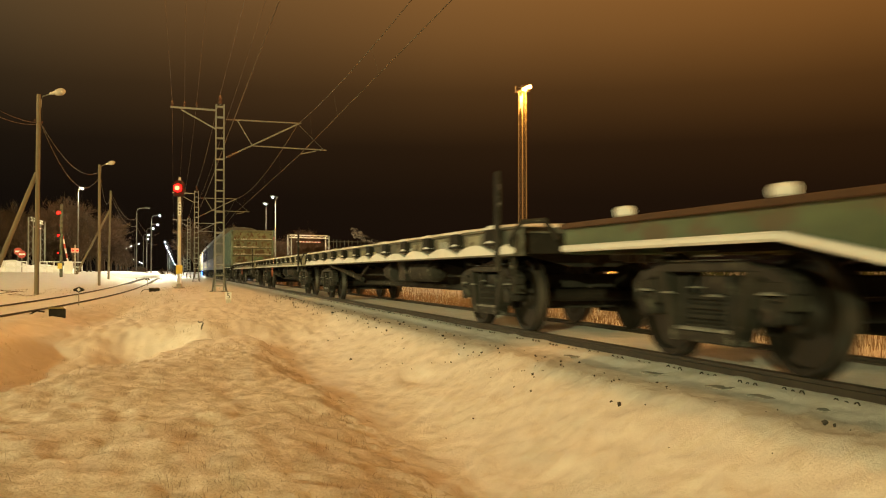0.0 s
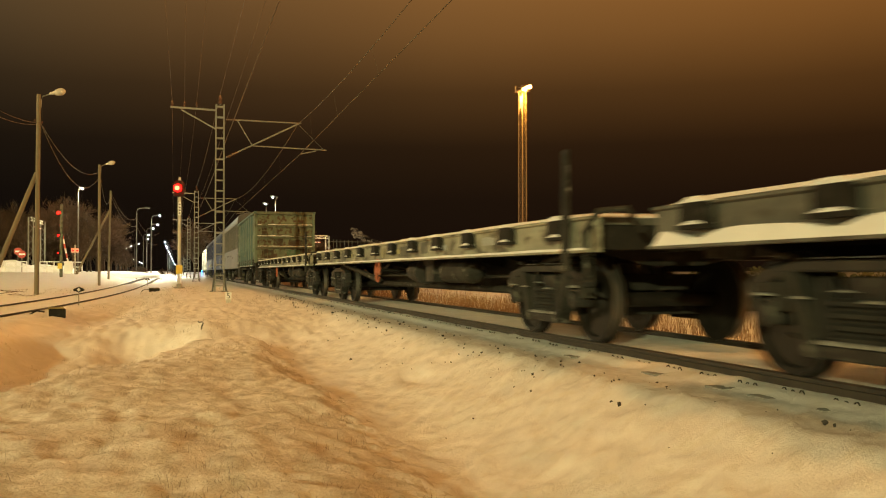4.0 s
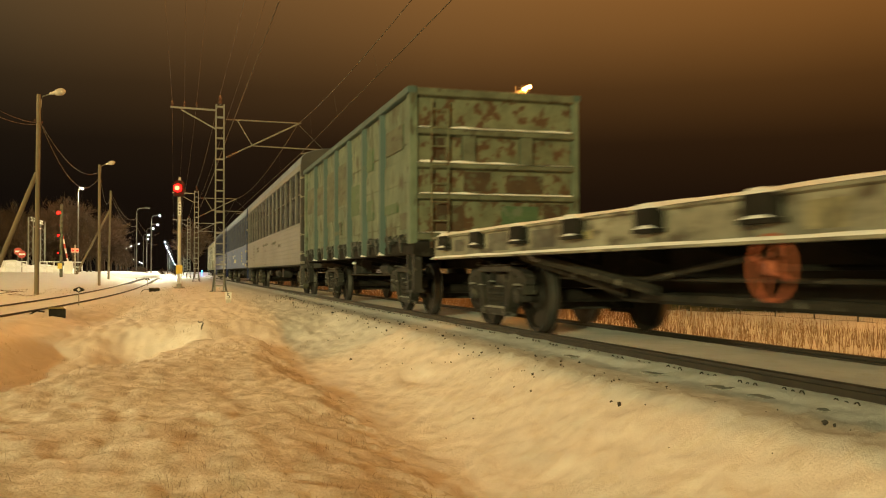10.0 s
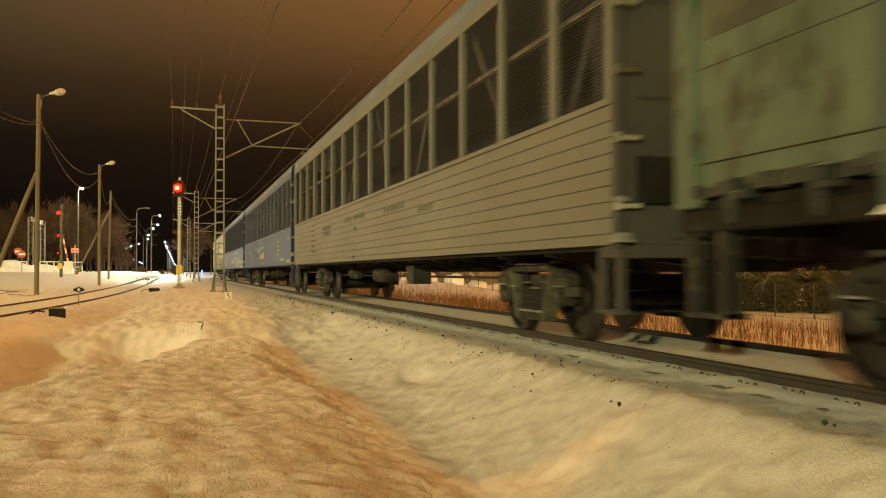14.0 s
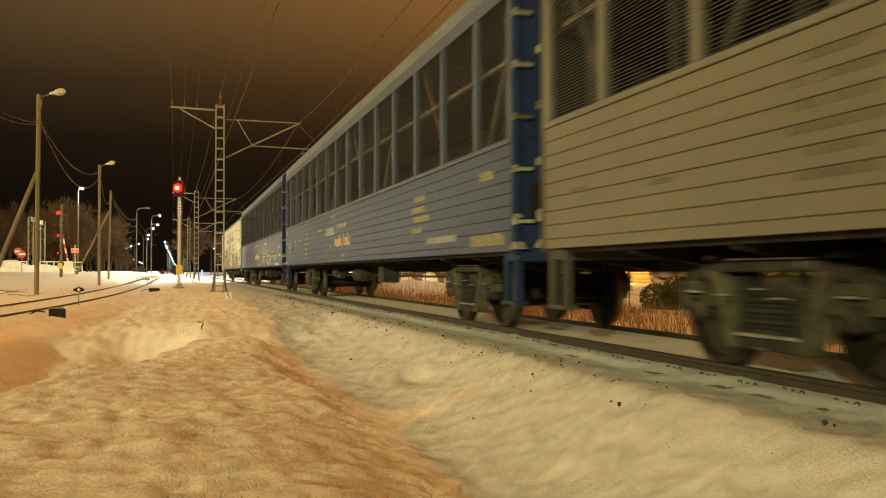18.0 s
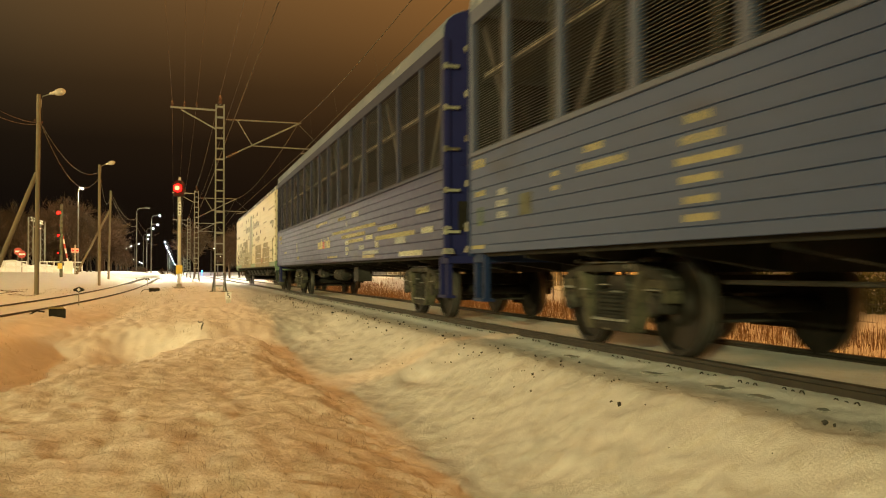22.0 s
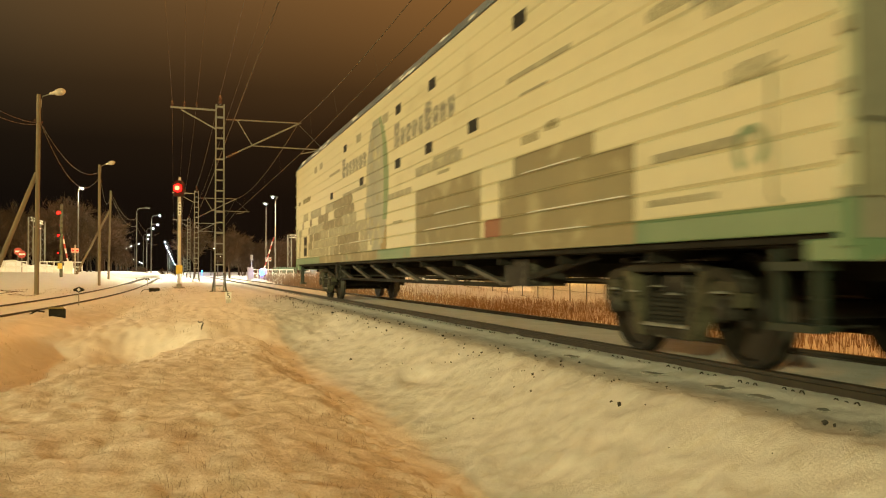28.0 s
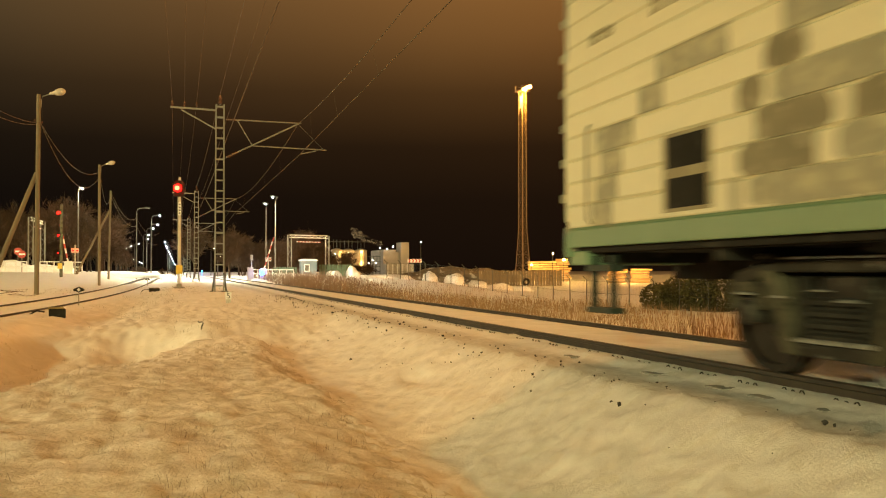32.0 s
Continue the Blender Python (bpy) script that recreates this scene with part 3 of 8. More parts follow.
ground = tagged(new("ground", me), "uneven snow-covered ground with a ditch and grassy mounds", "ground", kind="structure")


# ---- tracks ----
RAIL_SECTION = [(-0.066, -0.180), (0.066, -0.180), (0.066, -0.168), (0.012, -0.150), (0.010, -0.045), (0.037, -0.034), (0.037, -0.006), (0.030, 0.0), (-0.030, 0.0), (-0.037, -0.006), (-0.037, -0.034), (-0.010, -0.045), (-0.012, -0.150), (-0.066, -0.168)]


def rail_part(name, centre, parent, label, head=None):
    """A rail swept along the points (x, y, z of its head)."""
    bm = bmesh.new()
    rings = []
    for i, (x, y, z) in enumerate(centre):
        a, b = centre[max(i - 1, 0)], centre[min(i + 1, len(centre) - 1)]
        t = Vector((b[0] - a[0], b[1] - a[1], 0)).normalized()
        nrm = Vector((t.y, -t.x, 0))
        rings.append([bm.verts.new((x + nrm.x * u, y + nrm.y * u, z + v)) for u, v in RAIL_SECTION])
    n = len(RAIL_SECTION)
    for a, b in zip(rings, rings[1:]):
        for k in range(n):
            f = bm.faces.new((a[k], a[(k + 1) % n], b[(k + 1) % n], b[k]))
            f.material_index = 1 if k == 7 else 0
    return part(name, bm, (RAIL, head or RAIL), parent, label)


main_track = tagged(thing("railway_track", pose(0, 0, 0), "main railway track with worn steel rails in packed snow", "railway track"), kind="structure")
for side, what in ((-1, "near"), (1, "far")):
    rail_part("rail", [(D + side * 0.797, y, 0) for y in (-120, -20, 0, 10, 30, 60, 100, 200, 420)], main_track, "dark rail with a worn head", RAIL_TOP)
bm = bmesh.new()
prism(bm, [(-1.32, -0.33), (1.32, -0.33), (1.32, -0.18), (1.22, -0.160), (-1.22, -0.160), (-1.32, -0.18)], "y", -0.13, 0.13)
sleeper = part("sleeper", bm, CONCRETE, main_track, "snow-covered concrete sleeper")
sleeper.matrix_basis = pose(D, 4.95, 0)
bm = bmesh.new()
bx(bm, D - 1.30, D - 1.10, 4.95 - 0.13, 4.95 + 0.11, -0.135, -0.117)
pad = part("sleeper_end", bm, CONCRETE, main_track, "bare concrete sleeper end swept free of snow")
bm = bmesh.new()
for s in (-0.098, 0.0, 0.098):
    q = 1.0 if s else 0.7
    path_tube(bm, [(0.0, s - 0.030 * q, -0.02), (0.002, s - 0.027 * q, 0.006 * q), (0.004, s - 0.012 * q, 0.023 * q), (0.005, s + 0.014 * q, 0.021 * q), (0.005, s + 0.028 * q, 0.004 * q)], 0.0056, 5)
clip = part("rail_clip", bm, IRON, main_track, "dark spring clip poking out of the snow")
clip.matrix_basis = pose(D - 1.01, 4.95, -0.104)
for k in range(-2, 62):
    y = 4.95 + 0.543 * k
    if k:
        again(sleeper, pose(D, y, 0))
        again(clip, pose(D - 1.01, y, -0.100 + 0.006 * math.sin(k * 2.1)))
    if k in (1, 2, 4, 7):
        again(pad, pose(0, 0.543 * k + 0.04 * math.sin(k), 0))

siding = tagged(thing("siding_track", pose(0, 0, 0), "curved siding track with snow between dark rails", "railway track"), kind="structure")
line = [(float(siding_x(y)), y) for y in (-30, -20, -10, -5, 0, 5, 10, 14, 18, 22, 26, 30, 35, 40, 46, 52, 60, 75, 100, 150)]
for side in (-1, 1):
    rail_part("rail", [(x + side * 0.797, y, -0.10 + 0.15 * float(step(60, 100, y))) for x, y in line], siding, "dark siding rail half sunk in snow")

# stones thrown up on the bank
rng = random.Random(7)
bm = bmesh.new()
for k in range(420):
    y = 4.2 + rng.random() ** 0.85 * 30
    x = D - 1.45 - abs(rng.gauss(0, 0.62)) * (1.0 if y < 14 else 0.8)
    if rng.random() < 0.3:
        y += rng.gauss(0, 0.1)
    s = rng.uniform(0.005, 0.013) * (1.0 if rng.random() > 0.12 else 1.6) * (0.75 + y * 0.026)
    z = float(ground_z(x, y))
    c = Vector((x, y, z + s * 0.45))
    q = Euler((rng.random() * 6, rng.random() * 6, rng.random() * 6)).to_matrix()
    vs = [bm.verts.new(c + q @ Vector((sx * s * rng.uniform(0.6, 1.2), sy * s * rng.uniform(0.5, 1.0), sz * s * rng.uniform(0.35, 0.7)))) for sz in (-1, 1) for sy in (-1, 1) for sx in (-1, 1)]
    for f in ((0, 2, 3, 1), (4, 5, 7, 6), (0, 1, 5, 4), (2, 6, 7, 3), (0, 4, 6, 2), (1, 3, 7, 5)):
        bm.faces.new([vs[i] for i in f])
tagged(part("ballast_stones", bm, STONE), "dark ballast stones scattered on the snowy bank", "stones", kind="stuff")


# ---- dry grass and weeds ----
def blades(name, spots, material, label, category):
    """Thin bent blades; spots: x, y, height, width, lean."""
    vs, fs = [], []
    for x, y, h, w, lx, ly in spots:
        z = float(ground_z(x, y)) - 0.02
        a = rng.random() * math.tau
        dx, dy = math.cos(a) * w, math.sin(a) * w
        i = len(vs)
        vs += [(x - dx, y - dy, z), (x + dx, y + dy, z), (x + dx * 0.7 + lx * 0.4, y + dy * 0.7 + ly * 0.4, z + h * 0.6), (x - dx * 0.7 + lx * 0.4, y - dy * 0.7 + ly * 0.4, z + h * 0.6), (x + lx, y + ly, z + h)]
        fs += [(i, i + 1, i + 2, i + 3), (i + 3, i + 2, i + 4)]
    m = bpy.data.meshes.new(name)
    m.from_pydata(vs, [], fs)
    m.materials.append(material)
    return tagged(new(name, m), label, category, kind="stuff")


spots = []
for k in range(5200):
    y = 6 + rng.random() ** 1.4 * 85
    d = 3.4 + abs(rng.gauss(0, 1)) * (3.0 + y * 0.10) + y * 0.035
    if noise.noise((d * 0.35, y * 0.22, 4.0)) < -0.12 and rng.random() < 0.7:
        continue
    h = rng.uniform(0.25, 0.75) * (1.0 + 0.3 * noise.noise((d * 0.3, y * 0.2, 1.0)))
    spots.append((D + d, y, h, rng.uniform(0.0018, 0.0045) + y * 0.00012, rng.gauss(0, 0.12), rng.gauss(0, 0.12)))
for k in range(9000):
    y = 18 + rng.random() * 50
    d = 5 + rng.random() * (9 + 0.25 * y)
    if noise.noise((d * 0.25, y * 0.16, 2.0)) < 0.0 and rng.random() < 0.85:
        continue
    spots.append((D + d, y, rng.uniform(0.25, 0.8), rng.uniform(0.004, 0.008) + y * 0.00016, rng.gauss(0, 0.12), rng.gauss(0, 0.12)))
blades("dry_grass", spots, DRY_GRASS, "tall dry grass standing along the bank", "grass")
spots = []
for k in range(5200):
    y = 60 + rng.random() * 45
    d = 2.6 + abs(rng.gauss(0, 1)) * 7
    if y > 86 and d > 13:
        continue
    h = rng.uniform(0.4, 1.1) * (1.0 if d < 11 else 0.6)
    spots.append((D + d, y, h, rng.uniform(0.010, 0.025), rng.gauss(0, 0.15), rng.gauss(0, 0.15)))
blades("weeds", spots, DARK_WEED, "brown weeds beside the level crossing", "weeds")
spots = []
for k in range(3600):
    x, y = rng.gauss(-0.4, 1.35), 3.9 + abs(rng.gauss(0, 5.0))
    if x > 1.5 or x < -3.4 or noise.noise((x * 0.9, y * 0.7, 8.0)) < -0.16:
        continue
    big = rng.random() < 0.07
    lean = rng.gauss(0, 0.02)
    for j in range(rng.randint(6, 14) if big else rng.randint(1, 3)):
        spots.append((x + rng.gauss(0, 0.06), y + rng.gauss(0, 0.06), rng.uniform(0.025, 0.11 if big else 0.05), rng.uniform(0.0008, 0.0016), lean + rng.gauss(0, 0.035), rng.gauss(0, 0.035)))
for k in range(2600):                                  # thinner stubble further along, between the lines
    x, y = rng.uniform(-9.5, 2.3), 13 + rng.random() ** 1.2 * 40
    if noise.noise((x * 0.8, y * 0.45, 5.0)) < 0.02 or abs(x - float(siding_x(y))) < 1.5:
        continue
    for j in range(rng.randint(2, 6)):
        spots.append((x + rng.gauss(0, 0.10), y + rng.gauss(0, 0.12), rng.uniform(0.03, 0.09), 0.0016 + y * 0.00007, rng.gauss(0, 0.03), rng.gauss(0, 0.03)))
blades("grass_tufts", spots, GRASS_TIP, "sparse dead grass tips poking through the snow", "grass")


# ---- rolling stock; in a wagon's own space x is across, y along, z above the rail, the front looks to -y ----
def wheelset(wagon, y, proto=None):
    if proto:
        axle = again(proto, pose(0, y, 0.475), wagon)
        for w in proto.children:
            again(w, w.matrix_basis.copy(), axle)
        return axle
    bm = bmesh.new()
    lathe(bm, [(-1.10, 0.065), (-0.98, 0.065), (-0.97, 0.09), (-0.60, 0.085), (0.60, 0.085), (0.97, 0.09), (0.98, 0.065), (1.10, 0.065)], 12)
    axle = part("wheelset", bm, WHEEL, wagon, "solid steel wheelset", smooth=False)
    axle.matrix_basis = pose(0, y, 0.475)
    for s in (-1, 1):
        bm = bmesh.new()
        prof = [(0.70, 0.12), (0.70, 0.17), (0.735, 0.36), (0.725, 0.41), (0.725, 0.495), (0.745, 0.503), (0.765, 0.48), (0.86, 0.470), (0.862, 0.415), (0.815, 0.40), (0.80, 0.20), (0.86, 0.15), (0.86, 0.12)]
        lathe(bm, [(s * a, r) for a, r in prof], 32)
        bm.faces.ensure_lookup_table()
        bm.normal_update()
        for f in bm.faces:
            c = f.calc_center_median()
            r = math.hypot(c.y, c.z)
            f.material_index = 1 if r > 0.44 and abs(f.normal.x) < 0.6 else 0
        part("wheel", bm, (WHEEL, TREAD), axle, "dark disc wheel with a bright tyre")
    return axle


def bogie(wagon, y, dusty, proto=None):
    """Three-piece freight bogie: bolster, two cast side frames, springs, axle boxes."""
    if proto:
        b = again(proto, pose(0, y, 0), wagon)
        for c in proto.children:
            one = again(c, c.matrix_basis.copy(), b)
            for g in c.children:
                again(g, g.matrix_basis.copy(), one)
        return b
    bm = bmesh.new()
    bx(bm, -1.0, 1.0, -0.20, 0.20, 0.56, 0.76)
    lathe(bm, [(0.76, 0.20), (0.90, 0.20)], 16, axis="z")
    bar(bm, (-0.9, -0.55, 0.36), (0.9, -0.55, 0.36), 0.10, 0.16)
    bar(bm, (-0.9, 0.55, 0.36), (0.9, 0.55, 0.36), 0.10, 0.16)
    b = part("bogie", bm, IRON, wagon, "cast iron bogie bolster", 0.012)
    b.matrix_basis = pose(0, y, 0)
    skin = IRON_DUSTY if dusty else IRON
    legs = BOGIE_LEG if dusty else IRON_DUSTY
    for s in (-1, 1):
        lo, hi = sorted((s * 0.94, s * 1.10))
        bm = bmesh.new()
        prism(bm, [(-1.16, 0.62), (-1.15, 0.71), (-1.02, 0.80), (-0.55, 0.875), (0.55, 0.875), (1.02, 0.80), (1.15, 0.71), (1.16, 0.62), (1.0, 0.67), (0.66, 0.79), (-0.66, 0.79), (-1.0, 0.67)], "x", lo, hi)
        for q in (-1, 1):
            prism(bm, [(q * 0.36, 0.32), (q * 0.36, 0.76), (q * 0.30, 0.76), (q * 0.30, 0.32)], "x", lo + 0.02, hi - 0.03)
            lathe(bm, [(0.885, 0.10), (0.925, 0.10), (0.935, 0.07)], 12, (s * 1.02, q * 0.72, 0), "z")
        bx(bm, lo + 0.01, hi - 0.01, -0.46, 0.46, 0.19, 0.29)
        frame = part("side_frame", bm, skin, b, "worn cast side frame dusted with snow" if dusty else "dark cast side frame", 0.014)
        for q in (-1, 1):
            bm = bmesh.new()
            prism(bm, [(q * 0.76, 0.80), (q * 0.60, 0.81), (q * 0.44, 0.46), (q * 0.40, 0.33), (q * 0.33, 0.19), (q * 0.47, 0.19), (q * 0.56, 0.34), (q * 0.60, 0.46)], "x", lo - 0.008, hi + 0.008)
            part("frame_leg", bm, legs, frame, "pale frosted slanting leg" if dusty else "slanting cast leg", 0.012)
            bm = bmesh.new()
            c = q * 0.925
            prism(bm, [(c - 0.205, 0.50), (c - 0.20, 0.62), (c - 0.13, 0.72), (c + 0.13, 0.72), (c + 0.20, 0.62), (c + 0.205, 0.50), (c + 0.145, 0.50), (c + 0.135, 0.58), (c + 0.09, 0.635), (c - 0.09, 0.635), (c - 0.135, 0.58), (c - 0.145, 0.50)], "x", lo - 0.004, hi + 0.012)
            part("axle_guard", bm, legs, frame, "arched jaw over the axle box", 0.010)
        # frost on the ledges; the last three short strips imitate glints
        for x0, x1, a, c, z, h in ((1.03, 1.105, -0.44, 0.44, 0.29, 0.028), (0.99, 1.10, -0.55, 0.55, 0.884, 0.018 if dusty else 0.012), (1.09, 1.135, -1.045, -0.805, 0.615, 0.025), (1.09, 1.135, 0.805, 1.045, 0.615, 0.025), (1.06, 1.115, -0.28, -0.06, 0.585, 0.022), (1.06, 1.115, 0.02, 0.20, 0.655, 0.018), (1.10, 1.13, 0.40, 0.62, 0.60, 0.02)):
            bm = bmesh.new()
            snow_strip(bm, *sorted((s * x0, s * x1)), a, c, z, h, y + s + a, 0.07)
            part("frost_line", bm, FROST, frame, "pale strip for frost and glints on the casting")
        for k in (-1, 0, 1):
            bm = bmesh.new()
            prof = []
            for i in range(4):
                z = 0.30 + i * 0.082
                prof += [(z, 0.058), (z + 0.018, 0.086), (z + 0.046, 0.086), (z + 0.064, 0.058)]
            lathe(bm, prof, 10, (s * 1.02, k * 0.175, 0), "z")
            part("coil_spring", bm, SPRING, b, "stacked coil spring")
        for q in (-1, 1):
            bm = bmesh.new()
            bx(bm, *sorted((s * 0.95, s * 1.08)), q * 0.925 - 0.115, q * 0.925 + 0.115, 0.40, 0.60)
            lathe(bm, [(s * 1.07, 0.10), (s * 1.12, 0.10), (s * 1.135, 0.075)], 16, (0, q * 0.925, 0.475))
            part("axle_box", bm, IRON, b, "round-capped axle box", 0.012)
    return b


def coupling(wagon, y, way):
    bm = bmesh.new()
    bx(bm, -0.13, 0.13, *sorted((y, y + way * 0.42)), 0.93, 1.15)
    prism(bm, [(-0.20, y + way * 0.42), (0.20, y + way * 0.42), (0.22, y + way * 0.62), (0.02, y + way * 0.66), (-0.05, y + way * 0.50), (-0.20, y + way * 0.60)], "z", 0.90, 1.20)
    part("coupler", bm, IRON, wagon, "automatic knuckle coupler", 0.012)
    bm = bmesh.new()
    pts = [(0.25, y, 0.95)] + [(0.25 + 0.02 * k, y + way * 0.1 * k, 0.95 - 0.26 * math.sin(k * math.pi / 6)) for k in range(1, 6)] + [(0.35, y + way * 0.6, 0.95)]
    path_tube(bm, pts, 0.018, 6)
    part("brake_hose", bm, UNDER, wagon, "black rubber brake hose")


def running_gear(wagon, ys, dusty, proto=None):
    """Two bogies and four wheelsets; with a proto wagon they share its meshes."""
    pb = pw = None
    if proto:
        pb = [c for c in proto.children if c.name.startswith("bogie")][0]
        pw = [c for c in proto.children if c.name.startswith("wheelset")][0]
    for y in ys:
        b = bogie(wagon, y, dusty, pb)
        pb = pb or b
        for q in (-0.925, 0.925):
            w = wheelset(wagon, y + q, pw)
            pw = pw or w


def marks(wagon, x, items, name="lettering"):
    """Painted lettering as plain bars on the side at x: y, z, length, height, material."""
    for y, z, ln, h, m in items:
        bm = bmesh.new()
        n = max(1, round(ln / (h * 0.85)))
        for k in range(n):
            w = ln / n
            a, b = y - ln / 2 + k * w + w * 0.10, y - ln / 2 + (k + 1) * w - w * 0.16
            top = h / 2 * (1.0 if (k * 7 + n) % 5 else 0.7)
            if h < 0.07:
                bx(bm, x - 0.004, x + 0.012, a, b, z - h / 2, z + top)
            else:                                     # two strokes and a joining one
                st = (b - a) * 0.30
                bx(bm, x - 0.004, x + 0.012, a, a + st, z - h / 2, z + top)
                bx(bm, x - 0.004, x + 0.012, b - st, b, z - h / 2, z + top)
                zz = z + (-h / 2 if k % 3 == 0 else (-0.1 * h if k % 3 == 1 else top - 0.26 * h))
                bx(bm, x - 0.004, x + 0.012, a + st, b - st, zz, zz + 0.26 * h)
        part(name, bm, m, wagon, "row of painted marks")


def snow_strip(bm, x0, x1, ya, yb, z, h, seed, pitch=0.35, heap=0.0):
    """A lumpy ridge of snow along y; with heap it swells between supports that far apart."""
    n = max(2, int((yb - ya) / pitch))
    rings = []
    for k in range(n + 1):
        y = ya + (yb - ya) * k / n
        t = h * (0.55 + 0.75 * (0.5 + 0.5 * noise.noise((seed, y * 1.1, 0.0)))) * (0.15 if k in (0, n) else 1)
        if heap:
            t *= 0.25 + 1.0 * abs(math.sin(math.pi * (y - 8.5) / heap)) ** 0.7
        w = (x1 - x0) * (0.06 + 0.10 * abs(noise.noise((seed + 5, y * 1.7, 0))))
        rings.append([bm.verts.new(p) for p in ((x0, y, z), (x0 + w * 0.3, y, z + t * 0.6), (x0 + w * 1.6, y, z + t), (x1 - w * 1.6, y, z + t), (x1 - w * 0.3, y, z + t * 0.6), (x1, y, z))])
    for a, b in zip(rings, rings[1:]):
        for i in range(5):
            bm.faces.new((a[i], a[i + 1], b[i + 1], b[i]))
        bm.faces.new((a[5], a[0], b[0], b[5]))
    bm.faces.new(rings[0][::-1])
    bm.faces.new(rings[-1])


def flat_wagon(label, paint, ledge, proto=None, belly=False):
    """Long flat wagon, 18.4 m over the frame, with stake pockets along the sides."""
    w = thing("flat_wagon", pose(D, 0, 0), label, "rail wagon", "wagons of the train")
    for s in (-1, 1):
        bm = bmesh.new()
        lo, hi = (1.30, 1.43)
        prism(bm, [(s * lo, 0.99), (s * (hi + 0.03), 0.99), (s * (hi + 0.03), 1.015), (s * (hi - 0.04), 1.03), (s * (hi - 0.04), 1.31), (s * hi, 1.325), (s * hi, 1.35), (s * lo, 1.35)], "y", -9.2, 9.2)
        part("side_sill", bm, paint, w, "grimy painted side sill")
        for k in range(12):
            y = 8.5 - 1.54 * k
            bm = bmesh.new()
            bx(bm, *sorted((s * 1.385, s * 1.49)), y - 0.17, y + 0.17, 1.16, 1.34)
            bx(bm, *sorted((s * 1.385, s * 1.50)), y - 0.20, y + 0.20, 1.13, 1.165)
            part("stake_pocket", bm, UNDER, w, "dark stake pocket")
            bm = bmesh.new()
            snow_strip(bm, *sorted((s * 1.39, s * 1.50)), y - 0.17, y + 0.17, 1.165, 0.035, y + s, 0.1)
            snow_strip(bm, *sorted((s * 1.36, s * 1.50)), y - 0.20, y + 0.20, 1.34, 0.045, y + s + 3, 0.1)
            part("snow_cap", bm, SNOW_CRUST, w, "cap of snow on a pocket")
        bm = bmesh.new()
        snow_strip(bm, *sorted((s * 1.38, s * 1.462)), -9.15, 9.15, 1.012, 0.03 + 0.085 * ledge, 2.0 + s, 0.14, 1.54 if ledge else 0.0)
        part("snow_ledge", bm, SNOW_CRUST, w, "ridge of snow on the lower flange")
    bm = bmesh.new()
    bx(bm, -1.32, 1.32, -8.97, 8.97, 1.28, 1.36)
    part("deck", bm, FLAT_DARK, w, "worn plank deck")
    bm = bmesh.new()
    snow_strip(bm, -1.42, 1.42, -8.99, 8.99, 1.355, 0.07, 11.0, 0.4)
    part("deck_snow", bm, SNOW_CRUST, w, "blanket of snow on the deck")
    for s in (-1, 1):
        bm = bmesh.new()
        bx(bm, -1.36, 1.36, *sorted((s * 8.95, s * 8.85)), 1.02, 1.28)
        part("end_beam", bm, UNDER, w, "dark end beam", 0.01)
        bm = bmesh.new()
        prism(bm, [(-7.0, 1.25), (7.0, 1.25), (7.0, 1.0), (4.6, 0.48), (-4.6, 0.48), (-7.0, 1.0)], "x", *sorted((s * 0.30, s * 0.34)))
        bx(bm, *sorted((s * 0.20, s * 0.46)), -4.6, 4.6, 0.455, 0.485)
        bar(bm, (s * 0.33, -7.0, 0.99), (s * 0.33, -4.6, 0.47), 0.26, 0.03)
        bar(bm, (s * 0.33, 7.0, 0.99), (s * 0.33, 4.6, 0.47), 0.26, 0.03)
        bx(bm, *sorted((s * 0.30, s * 0.34)), -9.1, 9.1, 1.0, 1.28)
        part("centre_sill", bm, UNDER, w, "fish-bellied centre sill")
        bm = bmesh.new()
        snow_strip(bm, *sorted((s * 0.345, s * 0.46)), -4.5, 4.5, 0.486, 0.075, 5.0 + s, 0.3)
        part("sill_snow", bm, IRON_DUSTY, w, "dark frozen slush on the sill flange")
        coupling(w, s * 9.2, s)
    for k in range(12):
        y = 8.5 - 1.54 * k
        bm = bmesh.new()
        prism(bm, [(-1.35, 1.27), (1.35, 1.27), (1.35, 1.10), (0.34, 0.86), (-0.34, 0.86), (-1.35, 1.10)], "y", y - 0.02, y + 0.02)
        part("cross_beam", bm, UNDER, w, "tapered cross beam")
    # hand brake wheel, air tank, brake cylinder and rods
    if ledge < 0.5:
        bm = bmesh.new()
        pts = [(-1.40, 0.75 + 0.22 * math.cos(a), 0.82 + 0.23 * math.sin(a)) for a in [k * math.tau / 20 for k in range(21)]]
        path_tube(bm, pts, 0.018, 6)
        for k in range(4):
            a = k * math.pi / 2 + 0.4
            tube(bm, (-1.40, 0.75, 0.82), (-1.40, 0.75 + 0.22 * math.cos(a), 0.82 + 0.23 * math.sin(a)), 0.013, n=6)
        lathe(bm, [(-1.43, 0.05), (-1.37, 0.06), (-1.36, 0.04)], 12, (0, 0.75, 0.82))
        part("brake_wheel", bm, HAND_RED, w, "orange-red hand brake wheel")
        bm = bmesh.new()
        tube(bm, (-1.36, 0.75, 0.82), (-0.4, 0.75, 0.82), 0.025, n=6)
        part("brake_shaft", bm, UNDER, w, "dark brake shaft")
    bm = bmesh.new()
    lathe(bm, [(-4.32, 0.05), (-4.27, 0.14), (-4.18, 0.19), (-2.88, 0.19), (-2.79, 0.14), (-2.74, 0.05)], 16, (-0.95, 0, 0.80), "y")
